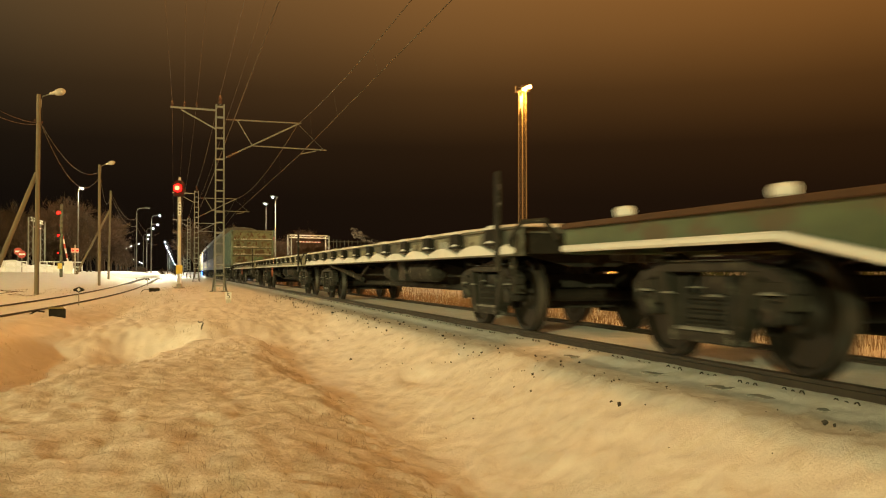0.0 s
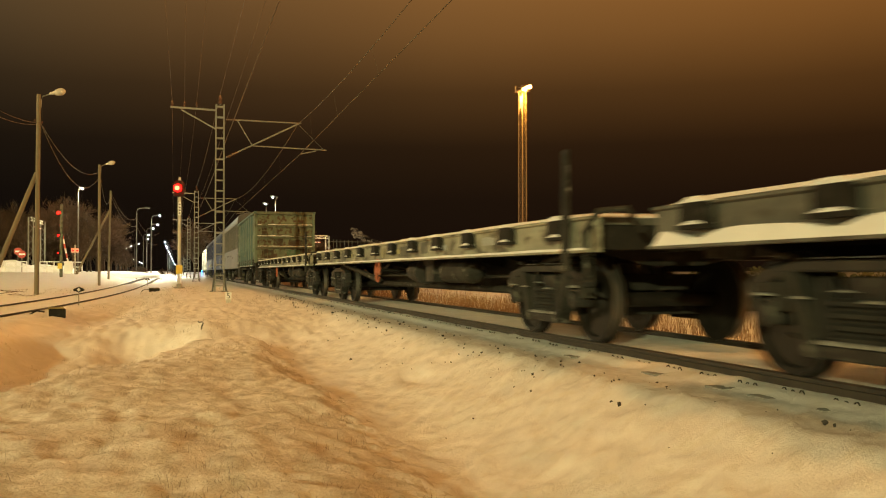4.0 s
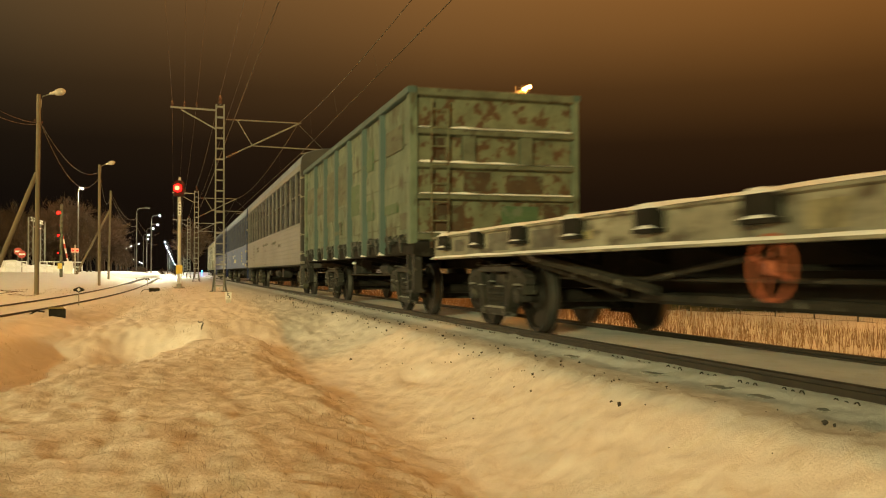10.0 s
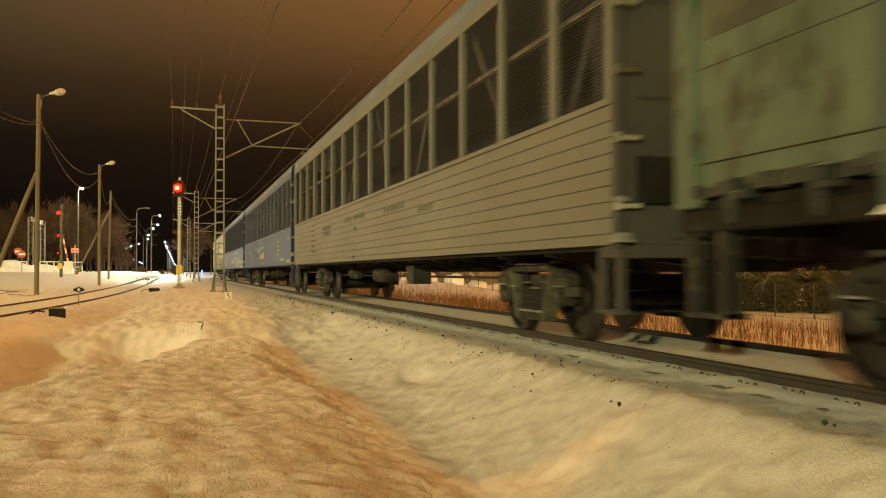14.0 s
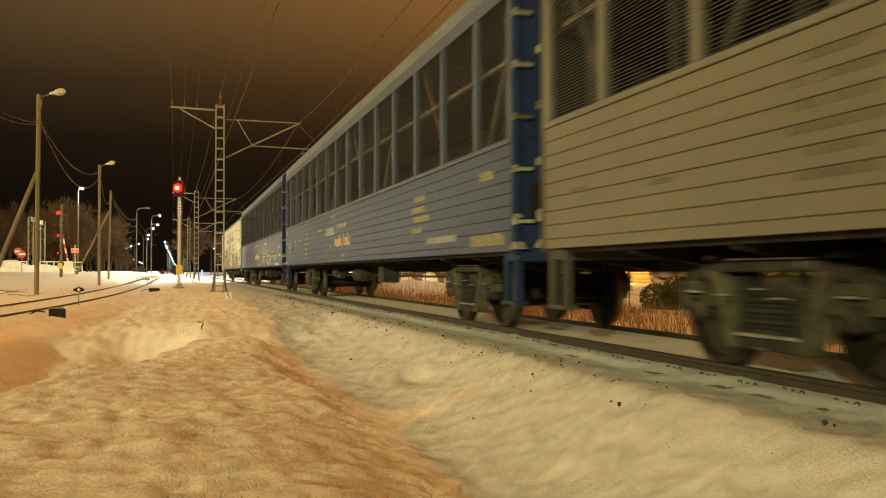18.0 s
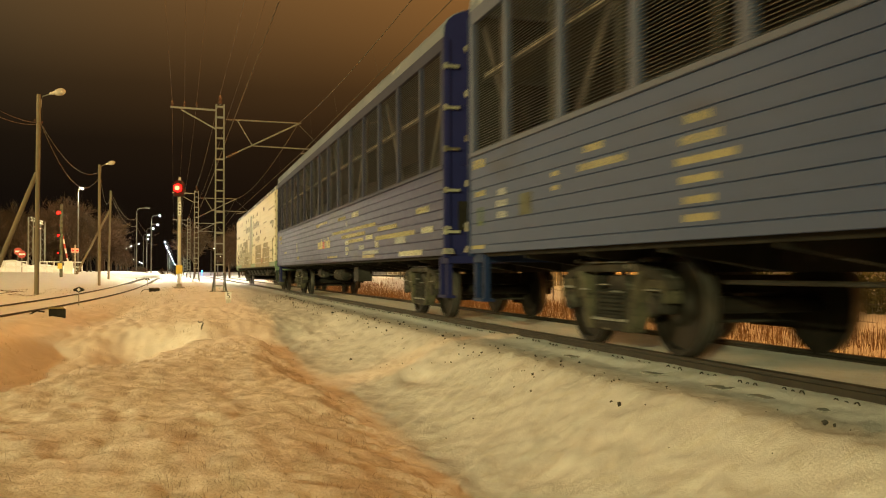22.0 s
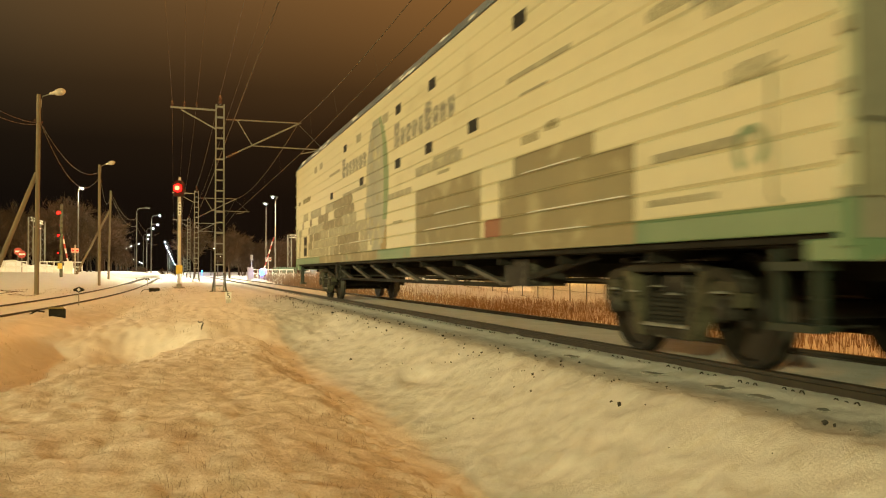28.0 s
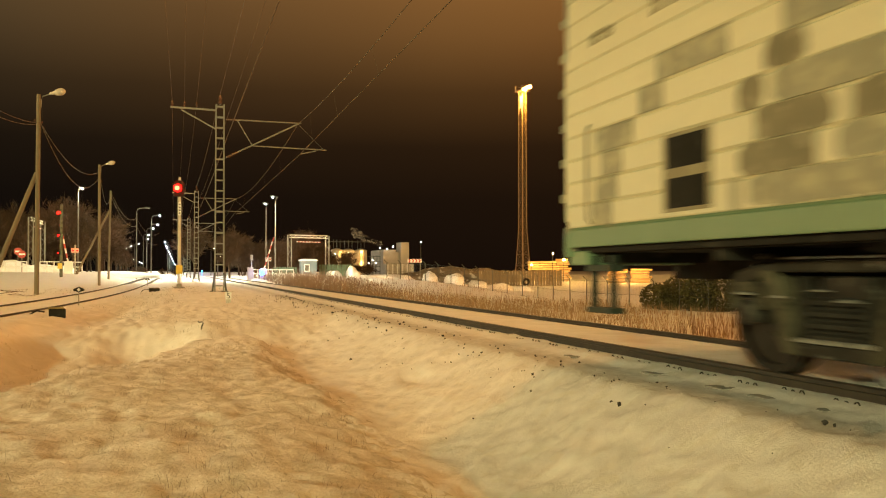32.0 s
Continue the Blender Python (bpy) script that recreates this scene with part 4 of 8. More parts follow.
    part("air_tank", bm, IRON_DUSTY, w, "grimy air reservoir")
    bm = bmesh.new()
    lathe(bm, [(-0.42, 0.10), (-0.40, 0.23), (-0.05, 0.23), (0.10, 0.19), (0.45, 0.17), (0.50, 0.08)], 16, (-0.9, -0.85, 0.80), "y")
    bx(bm, -1.05, -0.65, -2.25, -1.75, 0.62, 1.0)
    bx(bm, -1.0, -0.8, -1.60, -1.42, 0.9, 1.25)
    part("brake_cylinder", bm, IRON, w, "brake cylinder under the frame")
    for a, b, r in (((-0.7, -6.0, 0.72), (-0.7, 6.2, 0.72), 0.022), ((-1.1, 1.0, 0.95), (-0.6, 4.6, 0.62), 0.03), ((-1.2, -8.4, 1.0), (-0.9, -6.2, 0.85), 0.03), ((-1.25, 5.8, 1.02), (-0.75, 3.4, 0.60), 0.06), ((-1.0, 6.4, 0.98), (-0.55, 4.4, 0.55), 0.05)):
        bm = bmesh.new()
        tube(bm, a, b, r, n=6)
        part("brake_rod", bm, IRON_DUSTY, w, "brake rod with hoar frost")
    # end stake, uncoupling lever, stowed lashings by the front end
    bm = bmesh.new()
    bx(bm, -1.50, -1.44, -8.76, -8.66, 0.80, 2.07)
    part("end_stake", bm, IRON_DUSTY, w, "upright steel end stake", 0.006)
    bm = bmesh.new()
    bx(bm, 1.40, 1.46, -3.4, -3.33, 1.1, 1.62)
    part("side_stake", bm, IRON, w, "short steel side stake")
    bm = bmesh.new()
    path_tube(bm, [(-1.38, -9.0, 0.75), (-1.42, -9.05, 1.18), (-1.36, -9.25, 1.40), (-1.1, -9.35, 1.42), (-0.9, -9.3, 1.2)], 0.035, 7)
    path_tube(bm, [(-1.44, -8.95, 0.70), (-1.45, -9.28, 0.70), (-1.45, -9.30, 1.25)], 0.02, 6)
    part("grab_rail", bm, IRON_DUSTY, w, "snowy bent grab rail")
    marks(w, -1.395, [(y + 0.75, 1.17, 0.62, 0.09, YELLOW_MARK if k % 3 else WHITE_MARK) for k, y in enumerate((-4.6, -1.6, 3.1))] + [(-6.9 + 0.8, 1.2, 0.5, 0.11, WHITE_MARK)])
    rs = random.Random(len(label))
    for k in range(11):                               # worn paler panels between the pockets
        y = 8.5 - 1.54 * k - rs.uniform(0.30, 0.45)
        bm = bmesh.new()
        bx(bm, -1.394, -1.38, y - rs.uniform(0.35, 0.85), y, 1.06 + rs.uniform(0, 0.05), 1.25 + rs.uniform(0, 0.05))
        part("worn_panel", bm, rs.choice((SCUFF, FLAT_GREY, FLAT_DARK)), w, "worn yellowish paint between stake pockets")
    running_gear(w, (-7.2, 7.2), False, proto)
    return w


def green_flat():
    """Fish-bellied flat wagon of another build, painted green."""
    w = thing("flat_wagon", pose(D, 0, 0), "green fish-bellied flat wagon heaped with snow", "rail wagon", "wagons of the train")
    for s in (-1, 1):
        bm = bmesh.new()
        prism(bm, [(-9.2, 1.03), (-9.2, 1.27), (9.2, 1.27), (9.2, 1.01), (5.6, 1.01), (4.2, 0.76), (-4.2, 0.76), (-5.6, 1.01)], "x", *sorted((s * 1.36, s * 1.40)))
        part("side_sill", bm, FLAT_GREEN, w, "green fish-bellied side sill")
        bm = bmesh.new()
        bx(bm, *sorted((s * 1.36, s * 1.47)), -9.2, 9.2, 1.245, 1.30)
        part("top_flange", bm, RUST, w, "rusty top flange", 0.008)
        bm = bmesh.new()
        path = [(-9.1, 1.02), (-5.6, 1.02), (-4.2, 0.77), (4.2, 0.77), (5.6, 1.02), (9.1, 1.02)]
        for (a, za), (b, zb) in zip(path, path[1:]):
            prism(bm, [(a, za - 0.02), (b, zb - 0.02), (b, zb + 0.05), (a, za + 0.05)], "x", *sorted((s * 1.40, s * 1.50)))
        part("snow_ledge", bm, SNOW_CRUST, w, "thick ridge of snow on the flange", 0.02)
        coupling(w, s * 9.2, s)
        for k in range(8):
            y = 7.9 - k * 2.25
            bm = bmesh.new()
            bx(bm, *sorted((s * 1.32, s * 1.46)), y - 0.09, y + 0.09, 1.29, 1.40)
            part("lashing_block", bm, SNOW_CRUST, w, "snow-covered lashing block", 0.03)
    bm = bmesh.new()
    bx(bm, -1.36, 1.36, -9.2, 9.2, 1.20, 1.295)
    part("deck", bm, FLAT_DARK, w, "worn plank deck")
    bm = bmesh.new()
    snow_strip(bm, -1.34, 1.34, -9.18, 9.18, 1.295, 0.035, 31.0, 0.4)
    part("deck_snow", bm, SNOW_CRUST, w, "heaped snow on the deck")
    for s in (-1, 1):
        bm = bmesh.new()
        bx(bm, -1.40, 1.40, *sorted((s * 9.2, s * 9.08)), 0.98, 1.27)
        part("end_beam", bm, FLAT_GREEN, w, "green end beam", 0.01)
        bm = bmesh.new()
        prism(bm, [(-9.0, 1.20), (9.0, 1.20), (9.0, 1.0), (6.0, 1.0), (4.6, 0.62), (-4.6, 0.62), (-6.0, 1.0), (-9.0, 1.0)], "x", *sorted((s * 0.30, s * 0.35)))
        part("centre_sill", bm, UNDER, w, "black centre sill")
    running_gear(w, (-7.1, 7.1), False)
    return w


def gondola():
    """Open high-sided wagon, 13.3 m long, with seven bays a side."""
    w = thing("gondola_wagon", pose(D, 0, 0), "rusty pale green open gondola wagon with ribbed sides", "rail wagon", "wagons of the train")
    L, top, bot = 6.65, 3.88, 1.42
    rg = random.Random(21)
    posts = [-4.35, -2.6, -0.85, 0.9, 2.65, 4.4]
    edges = [-L + 0.12] + posts + [L - 0.12]
    for s in (-1, 1):
        for a, b in zip(edges, edges[1:]):
            bm = bmesh.new()
            x = s * 1.50
            # each bay is a pressed sheet with shallow swages
            zs = [bot, bot + 0.55, bot + 0.62, bot + 1.35, bot + 1.42, top - 0.35, top - 0.28, top]
            ds = [0.0, 0.0, 0.022, 0.022, 0.0, 0.0, 0.015, 0.015]
            prism(bm, [(x + s * dd, z) for z, dd in zip(zs, ds)] + [(x - s * 0.03, top), (x - s * 0.03, bot)], "y", a, b)
            part("side_panel", bm, GOND, w, "faded green steel side sheet")
            bm = bmesh.new()                         # welded seams, rusting
            for z in (1.62, 2.38 + 0.04 * math.sin(a), 3.05):
                bx(bm, *sorted((s * 1.50, s * (1.531 if 2.0 < z < 2.8 else 1.528))), a + 0.12, b - 0.12, z - 0.004, z + 0.004)
            tagged(part("weld_seams", bm, GRIME, w, "thin rusty weld seams"), kind="stuff")
            bm = bmesh.new()                         # ragged bent lip under the sheet
            y = a + 0.12
            while y < b - 0.14:
                ln, dz = rg.uniform(0.06, 0.22), rg.uniform(0.0, 0.09)
                bx(bm, *sorted((s * 1.47, s * rg.uniform(1.505, 1.56))), y, min(b - 0.12, y + ln), 1.34 + dz * 0.4, 1.40 + dz)
                y += ln + rg.uniform(-0.02, 0.05)
            tagged(part("bent_lip", bm, LATCH, w, "bent grimy lower lip"), kind="stuff")
            bm = bmesh.new()
            bx(bm, *sorted((s * 1.36, s * 1.40)), a, b, 1.10, 1.44)
            part("hatch_flap", bm, UNDER, w, "black floor hatch edge")
            for k in range(2):                       # unloading hatch latches below the sheet
                y = a + (b - a) * (0.3 + 0.42 * k)
                bm = bmesh.new()
                prism(bm, [(s * 1.52, 1.47), (s * 1.585, 1.44), (s * 1.585, 1.30), (s * 1.56, 1.15), (s * 1.53, 1.13), (s * 1.535, 1.32)], "y", y - 0.05, y + 0.05)
                bx(bm, *sorted((s * 1.44, s * 1.58)), y - 0.15, y + 0.0, 1.31, 1.36)
                part("hatch_latch", bm, LATCH, w, "curved grey hatch latch", 0.006)
                bm = bmesh.new()
                snow_strip(bm, *sorted((s * 1.48, s * 1.58)), y - 0.14, y + 0.05, 1.36 if k else 1.45, 0.014, y * 3, 0.06)
                part("snow_cap", bm, FROST, w, "smear of snow on a latch")
        for y in posts:
            bm = bmesh.new()
            prism(bm, [(s * 1.50, y - 0.13), (s * 1.60, y - 0.065), (s * 1.60, y + 0.065), (s * 1.50, y + 0.13)], "z", 1.12, top)
            part("side_post", bm, GOND_POST, w, "blue-green pressed side post")
            bm = bmesh.new()
            snow_strip(bm, *sorted((s * 1.45, s * 1.62)), y - 0.11, y + 0.11, 1.115, 0.05, y, 0.07)
            part("snow_cap", bm, SNOW_CRUST, w, "lump of snow on a post foot")
        for e in (-1, 1):
            bm = bmesh.new()
            bx(bm, *sorted((s * 1.44, s * 1.58)), *sorted((e * L, e * (L - 0.24))), 1.28, top)
            part("corner_post", bm, GOND, w, "pale green corner post", 0.012)
        bm = bmesh.new()
        bx(bm, *sorted((s * 1.46, s * 1.62)), -L, L, top - 0.02, top + 0.11)
        part("top_rail", bm, GOND_POST, w, "dented top rail", 0.015)
        bm = bmesh.new()
        bx(bm, *sorted((s * 1.30, s * 1.52)), -L, L, 1.10, 1.26)
        part("lower_sill", bm, UNDER, w, "black lower side sill", 0.01)
    for e in (-1, 1):
        y = e * L
        bm = bmesh.new()
        bx(bm, -1.46, 1.46, *sorted((y - e * 0.10, y - e * 0.06)), 1.30, top)
        part("end_wall", bm, GOND_END, w, "rust-eaten pale green end wall")
        for z, h in ((1.32, 0.16), (2.02, 0.13), (2.56, 0.13), (3.14, 0.15), (3.80, 0.18)):
            bm = bmesh.new()
            prism(bm, [(y - e * 0.06, z), (y + e * 0.06, z + 0.03), (y + e * 0.06, z + h - 0.03), (y - e * 0.06, z + h)], "x", -1.46, 1.46)
            part("end_rib", bm, GRIME, w, "pale green horizontal end rib", 0.006)
            if z < 3.7:
                bm = bmesh.new()
                snow_strip2(bm, -1.42, 1.42, *sorted((y - e * 0.055, y + e * 0.06)), z + h - 0.015, 0.035, z)
                part("rib_snow", bm, SNOW_CRUST, w, "line of snow on a rib")
        for x in (-0.52, 0.55):
            bm = bmesh.new()
            bx(bm, x - 0.12, x + 0.12, *sorted((y - e * 0.06, y + e * 0.03)), 2.64, 3.18)
            part("end_stiffener", bm, GRIME, w, "short upright stiffener", 0.01)
        for x, z0, x1, z1 in ((-0.38, 2.70, 0.42, 3.10), (0.75, 2.70, 1.40, 3.10), (-1.35, 2.18, -0.9, 2.52), (0.1, 1.6, 0.8, 1.95)):
            bm = bmesh.new()
            bx(bm, x, x1, *sorted((y - e * 0.062, y - e * 0.045)), z0, z1)
            part("plate", bm, GOND_END if z0 > 2 else GOND_PATCH, w, "patched plate")
        for x, z0, wd, hh in ((0.35, 2.72, 0.30, 0.36), (-0.6, 2.20, 0.5, 0.34), (0.2, 2.18, 0.7, 0.32), (-1.2, 2.72, 0.25, 0.4), (-1.1, 1.5, 0.5, 0.45), (0.9, 1.5, 0.4, 0.5)):
            bm = bmesh.new()
            bx(bm, x, x + wd, *sorted((y - e * 0.063, y - e * 0.052)), z0, z0 + hh)
            part("rust_patch", bm, GOND_RUST, w, "flaking brown rust")
        bm = bmesh.new()                              # ladder on the end
        for x in (-1.22, -0.92):
            bx(bm, x - 0.015, x + 0.015, *sorted((y + e * 0.06, y + e * 0.085)), 1.2, 3.75)
        for k in range(8):
            tube(bm, (-1.22, y + e * 0.08, 1.35 + 0.32 * k), (-0.92, y + e * 0.08, 1.35 + 0.32 * k), 0.014, n=6)
        part("ladder", bm, GOND_END, w, "thin end ladder")
        bm = bmesh.new()
        bx(bm, -1.50, 1.50, *sorted((y, y - e * 0.3)), 1.06, 1.32)
        part("end_beam", bm, UNDER, w, "black end beam", 0.012)
        bm = bmesh.new()
        bx(bm, -1.50, -1.36, *sorted((y - e * 0.55, y - e * 0.45)), 0.45, 1.2)
        bx(bm, -1.50, -1.36, *sorted((y - e * 0.15, y - e * 0.05)), 0.45, 1.2)
        bx(bm, -1.52, -1.30, *sorted((y - e * 0.55, y - e * 0.05)), 0.44, 0.48)
        part("step_iron", bm, IRON, w, "hanging shunter's step")
        coupling(w, y, e)
    bm = bmesh.new()
    bx(bm, -1.46, 1.46, -L + 0.1, L - 0.1, 1.26, 1.34)
    part("floor", bm, UNDER, w, "dark hatch floor")
    bm = bmesh.new()
    bx(bm, -0.3, 0.3, -L, L, 0.86, 1.26)
    part("centre_sill", bm, UNDER, w, "black centre sill")
    for y in (-4.35, -2.6, -0.85, 0.9, 2.65, 4.4):
        bm = bmesh.new()
        prism(bm, [(-1.4, 1.26), (1.4, 1.26), (1.4, 1.12), (0.3, 0.9), (-0.3, 0.9), (-1.4, 1.12)], "y", y - 0.06, y + 0.06)
        part("cross_beam", bm, UNDER, w, "black cross beam")
    bm = bmesh.new()
    lathe(bm, [(-2.5, 0.05), (-2.45, 0.15), (-1.7, 0.15), (-1.65, 0.05)], 14, (-0.85, 0, 0.86), "y")
    tube(bm, (-0.8, -4, 0.72), (-0.8, 4, 0.72), 0.022, n=6)
    bx(bm, -1.1, -0.7, 0.6, 0.95, 0.75, 1.1)
    part("brake_gear", bm, IRON, w, "brake tank and rods")
    for y0, y1, z0, z1, m, lab in ((-3.35, -2.80, 2.90, 3.36, GOND_PATCH, "dark green repaint over old marks"), (-1.90, -0.99, 2.06, 2.74, GOND_PATCH, "dark green repaint over old marks"), (-5.5, -4.49, 1.88, 2.06, GOND_PATCH, "dark green repaint over old marks"),
                                   (-3.4, -2.80, 1.86, 2.28, GOND_PATCH, "dark green repaint over old marks"), (-0.71, 0.76, 2.42, 3.42, GRIME, "olive grime over the sheet"), (1.04, 2.50, 2.10, 3.40, GRIME, "olive grime over the sheet"), (2.80, 4.25, 2.40, 3.2, GRIME, "olive grime over the sheet"),
                                   (4.6, 6.3, 2.55, 3.3, GRIME, "olive grime over the sheet"), (0.35, 0.62, 1.70, 2.02, GRIME, "olive grime over the sheet"), (-6.3, -5.7, 1.55, 1.84, GRIME, "olive grime over the sheet"), (-5.9, -4.6, 3.0, 3.45, GRIME, "olive grime over the sheet")):
        bm = bmesh.new()
        bx(bm, -1.529 if not 2.0 < z0 < 2.8 else -1.5285, -1.50, y0, y1, z0, z1)
        part("repaint_patch", bm, m, w, lab)
    bm = bmesh.new()
    bmesh.ops.create_icosphere(bm, subdivisions=2, radius=0.055)
    for v in bm.verts:
        v.co = Vector((-1.30 + v.co.x, -0.19 + v.co.y * 1.3, 1.0 + v.co.z * 0.7 * (1 + 0.4 * noise.noise(v.co * 9))))
    part("snow_lump", bm, SNOW_CRUST, w, "lump of snow caught under the sill")
    running_gear(w, (-4.325, 4.325), False)
    return w


def snow_strip2(bm, x0, x1, y0, y1, z, h, seed):
    """A thin ridge of snow along x."""
    n = max(2, int((x1 - x0) / 0.12))
    rings = []
    for k in range(n + 1):
        x = x0 + (x1 - x0) * k / n
        t = h * max(0.12, 0.7 + 0.9 * noise.noise((x * 2.3, seed, 1.0)))
        rings.append([bm.verts.new(p) for p in ((x, y0, z), (x, y0 + (y1 - y0) * 0.25, z + t), (x, y0 + (y1 - y0) * 0.75, z + t), (x, y1, z))])
    for a, b in zip(rings, rings[1:]):
        for i in range(3):
            bm.faces.new((a[i], a[i + 1], b[i + 1], b[i]))
        bm.faces.new((a[3], a[0], b[0], b[3]))
    bm.faces.new(rings[0][::-1])
    bm.faces.new(rings[-1])


def arch(half, eave, crown, n=20):
    """Roof section from eave to eave."""
    return [(half * math.cos(math.pi * k / n) if 0 < k < n else (half if k == 0 else -half), eave + (crown - eave) * math.sin(math.pi * k / n) ** 0.6) for k in range(n + 1)]


PILLARS = [-11.55] + [-10.27 + 1.58 * k for k in range(14)] + [11.55]


def autorack(label, panel, frame_paint, end_paint, mark_rows, logo):
    """Two-deck car carrier, 23.2 m long: planked lower side, wire-mesh windows above, arched roof."""
    w = thing("car_carrier_wagon", pose(D, 0, 0), label, "rail wagon", "wagons of the train")
    L, X = 11.6, 1.555
    for s in (-1, 1):
        for k in range(9):
            z0, h = (1.04, 0.104) if k == 0 else (1.144 + 0.149 * (k - 1), 0.149)
            bm = bmesh.new()
            prism(bm, [(s * (X - 0.04), z0 + 0.001), (s * (X - 0.003), z0 + 0.001), (s * X, z0 + 0.006), (s * X, z0 + h - 0.012), (s * (X - 0.009), z0 + h - 0.002), (s * (X - 0.04), z0 + h - 0.002)], "y", -L, L)
            part("side_plank", bm, panel, w, "long horizontal side board")
        bm = bmesh.new()
        bx(bm, *sorted((s * (X - 0.05), s * (X + 0.02))), -L, L, 2.335, 2.40)
        part("window_sill_rail", bm, frame_paint, w, "sill rail below the mesh", 0.008)
        bm = bmesh.new()
        bx(bm, *sorted((s * (X - 0.07), s * (X + 0.008))), -L, L, 4.14, 4.34)
        part("cant_rail", bm, frame_paint, w, "cant rail under the roof", 0.01)
        for k, y in enumerate(PILLARS):
            wd = 0.075 if k in (0, 15) else 0.06
            bm = bmesh.new()
            bx(bm, *sorted((s * (X - 0.07), s * (X + 0.006))), max(-L, y - wd), min(L, y + wd), 2.398, 4.142)
            part("window_pillar", bm, frame_paint, w, "upright pillar between mesh windows")
        for p, q in zip(PILLARS, PILLARS[1:]):        # the wires of one window each, all alike
            bm = bmesh.new()
            for j in range(51):
                z = 2.42 + j * 0.0337
                bx(bm, *sorted((s * (X - 0.030), s * (X - 0.022))), p + 0.06, q - 0.06, z, z + 0.008)
            tagged(part("window_mesh", bm, MESH_WIRE, w, "close-set horizontal window wires"), kind="stuff")
        bm = bmesh.new()
        bar(bm, (s * (X - 0.14), -L, 1.02), (s * (X - 0.14), L, 1.02), 0.10, 0.05)
        part("lower_sill", bm, UNDER, w, "black lower sill")
        # braces and the upper deck's edge, seen through the mesh
        for k in range(15):
            bm = bmesh.new()
            y0, y1 = PILLARS[k] + 0.1, PILLARS[k + 1] - 0.1
            if k % 4 == 0:
                bar(bm, (s * 1.40, y0, 4.1), (s * 1.40, y1, 2.4), 0.03, 0.11)
            elif k % 4 == 2:
                bar(bm, (s * 1.40, y0, 2.4), (s * 1.40, y1, 4.1), 0.03, 0.11)
            bar(bm, (s * 1.36, y0 + 0.5, 2.4), (s * 1.36, y0 + 0.5, 4.1), 0.06, 0.05)
            part("inner_brace", bm, BRACE, w, "steel inner brace")
        bm = bmesh.new()
        bx(bm, *sorted((s * 1.25, s * 1.42)), -L + 0.2, L - 0.2, 3.40, 3.46)
        part("deck_edge", bm, BRACE_PALE, w, "pale edge of the upper deck")
        for e in (-1, 1):
            y = e * L
            bm = bmesh.new()
            bx(bm, *sorted((s * (X - 0.10), s * (X + 0.012))), *sorted((y, y + e * 0.10)), 1.0, 4.3)
            part("corner_post", bm, end_paint, w, "rounded corner post", 0.02)
            for k in range(5):
                bm = bmesh.new()
                bx(bm, *sorted((s * (X - 0.02), s * (X + 0.03))), *sorted((y + e * 0.10, y + e * 0.16)), 1.35 + 0.62 * k, 1.43 + 0.62 * k)
                bx(bm, *sorted((s * (X - 0.22), s * (X + 0.0))), *sorted((y + e * 0.10, y + e * 0.14)), 1.37 + 0.62 * k, 1.41 + 0.62 * k)
                part("door_hinge", bm, FLAT_GREY, w, "snowy door hinge")
            bm = bmesh.new()
            snow_strip(bm, *sorted((s * (X - 0.12), s * (X + 0.04))), *sorted((y + e * 0.02, y + e * 0.20)), 1.06, 0.10, y + s, 0.05)
            part("snow_clump", bm, FROST, w, "snow packed round the corner post")
            bm = bmesh.new()
            snow_strip(bm, *sorted((s * (X - 0.08), s * (X + 0.035))), *sorted((y + e * 0.09, y + e * 0.18)), 1.43, 0.05, y - s, 0.03)
            part("snow_clump", bm, FROST, w, "snow packed round the corner post")
            for a, b in ((0.02, -0.05), (-0.33, -0.40)):
                bm = bmesh.new()
                bx(bm, *sorted((s * 1.42, s * 1.50)), *sorted((y + e * a, y + e * b)), 0.44, 1.02)
                part("step_hanger", bm, end_paint, w, "flat hanger of the footstep")
            bm = bmesh.new()
            bx(bm, *sorted((s * 1.36, s * 1.52)), *sorted((y + e * 0.02, y - e * 0.40)), 0.40, 0.44)
            part("step_tread", bm, end_paint, w, "hanging footstep")
    bm = bmesh.new()
    prof = arch(X + 0.01, 4.33, 4.90)
    prism(bm, prof + [(-X + 0.03, 4.30), (X - 0.03, 4.30)], "y", -L - 0.02, L + 0.02)
    part("roof", bm, ROOF_BLUE, w, "arched blue-grey sheet roof")
    for y in PILLARS:
        bm = bmesh.new()
        outer, inner = arch(X + 0.016, 4.33, 4.908), arch(X, 4.33, 4.88)
        prism(bm, outer + inner[::-1], "y", y - 0.025, y + 0.025)
        part("roof_rib", bm, ROOF_BLUE, w, "narrow roof seam")
    bm = bmesh.new()
    r2 = random.Random(len(label))
    for k in range(20):
        y, t = r2.uniform(-L, L), r2.uniform(0.45, 0.85)
        x, z = -X * math.cos(t), 4.33 + 0.57 * math.sin(t) ** 0.6 - 0.006
        n = 7
        ring = [bm.verts.new((x + 0.06 * math.cos(a) * r2.uniform(0.6, 1.4), y + r2.uniform(0.15, 0.6) * math.sin(a), z - 0.01 + 0.06 * math.cos(a) * 0.6)) for a in [i * math.tau / n for i in range(n)]]
        c = bm.verts.new((x - 0.01, y, z + 0.018))
        for i in range(n):
            bm.faces.new((ring[i], ring[(i + 1) % n], c))
    part("roof_snow", bm, SNOW_CRUST, w, "patches of snow clinging to the roof")
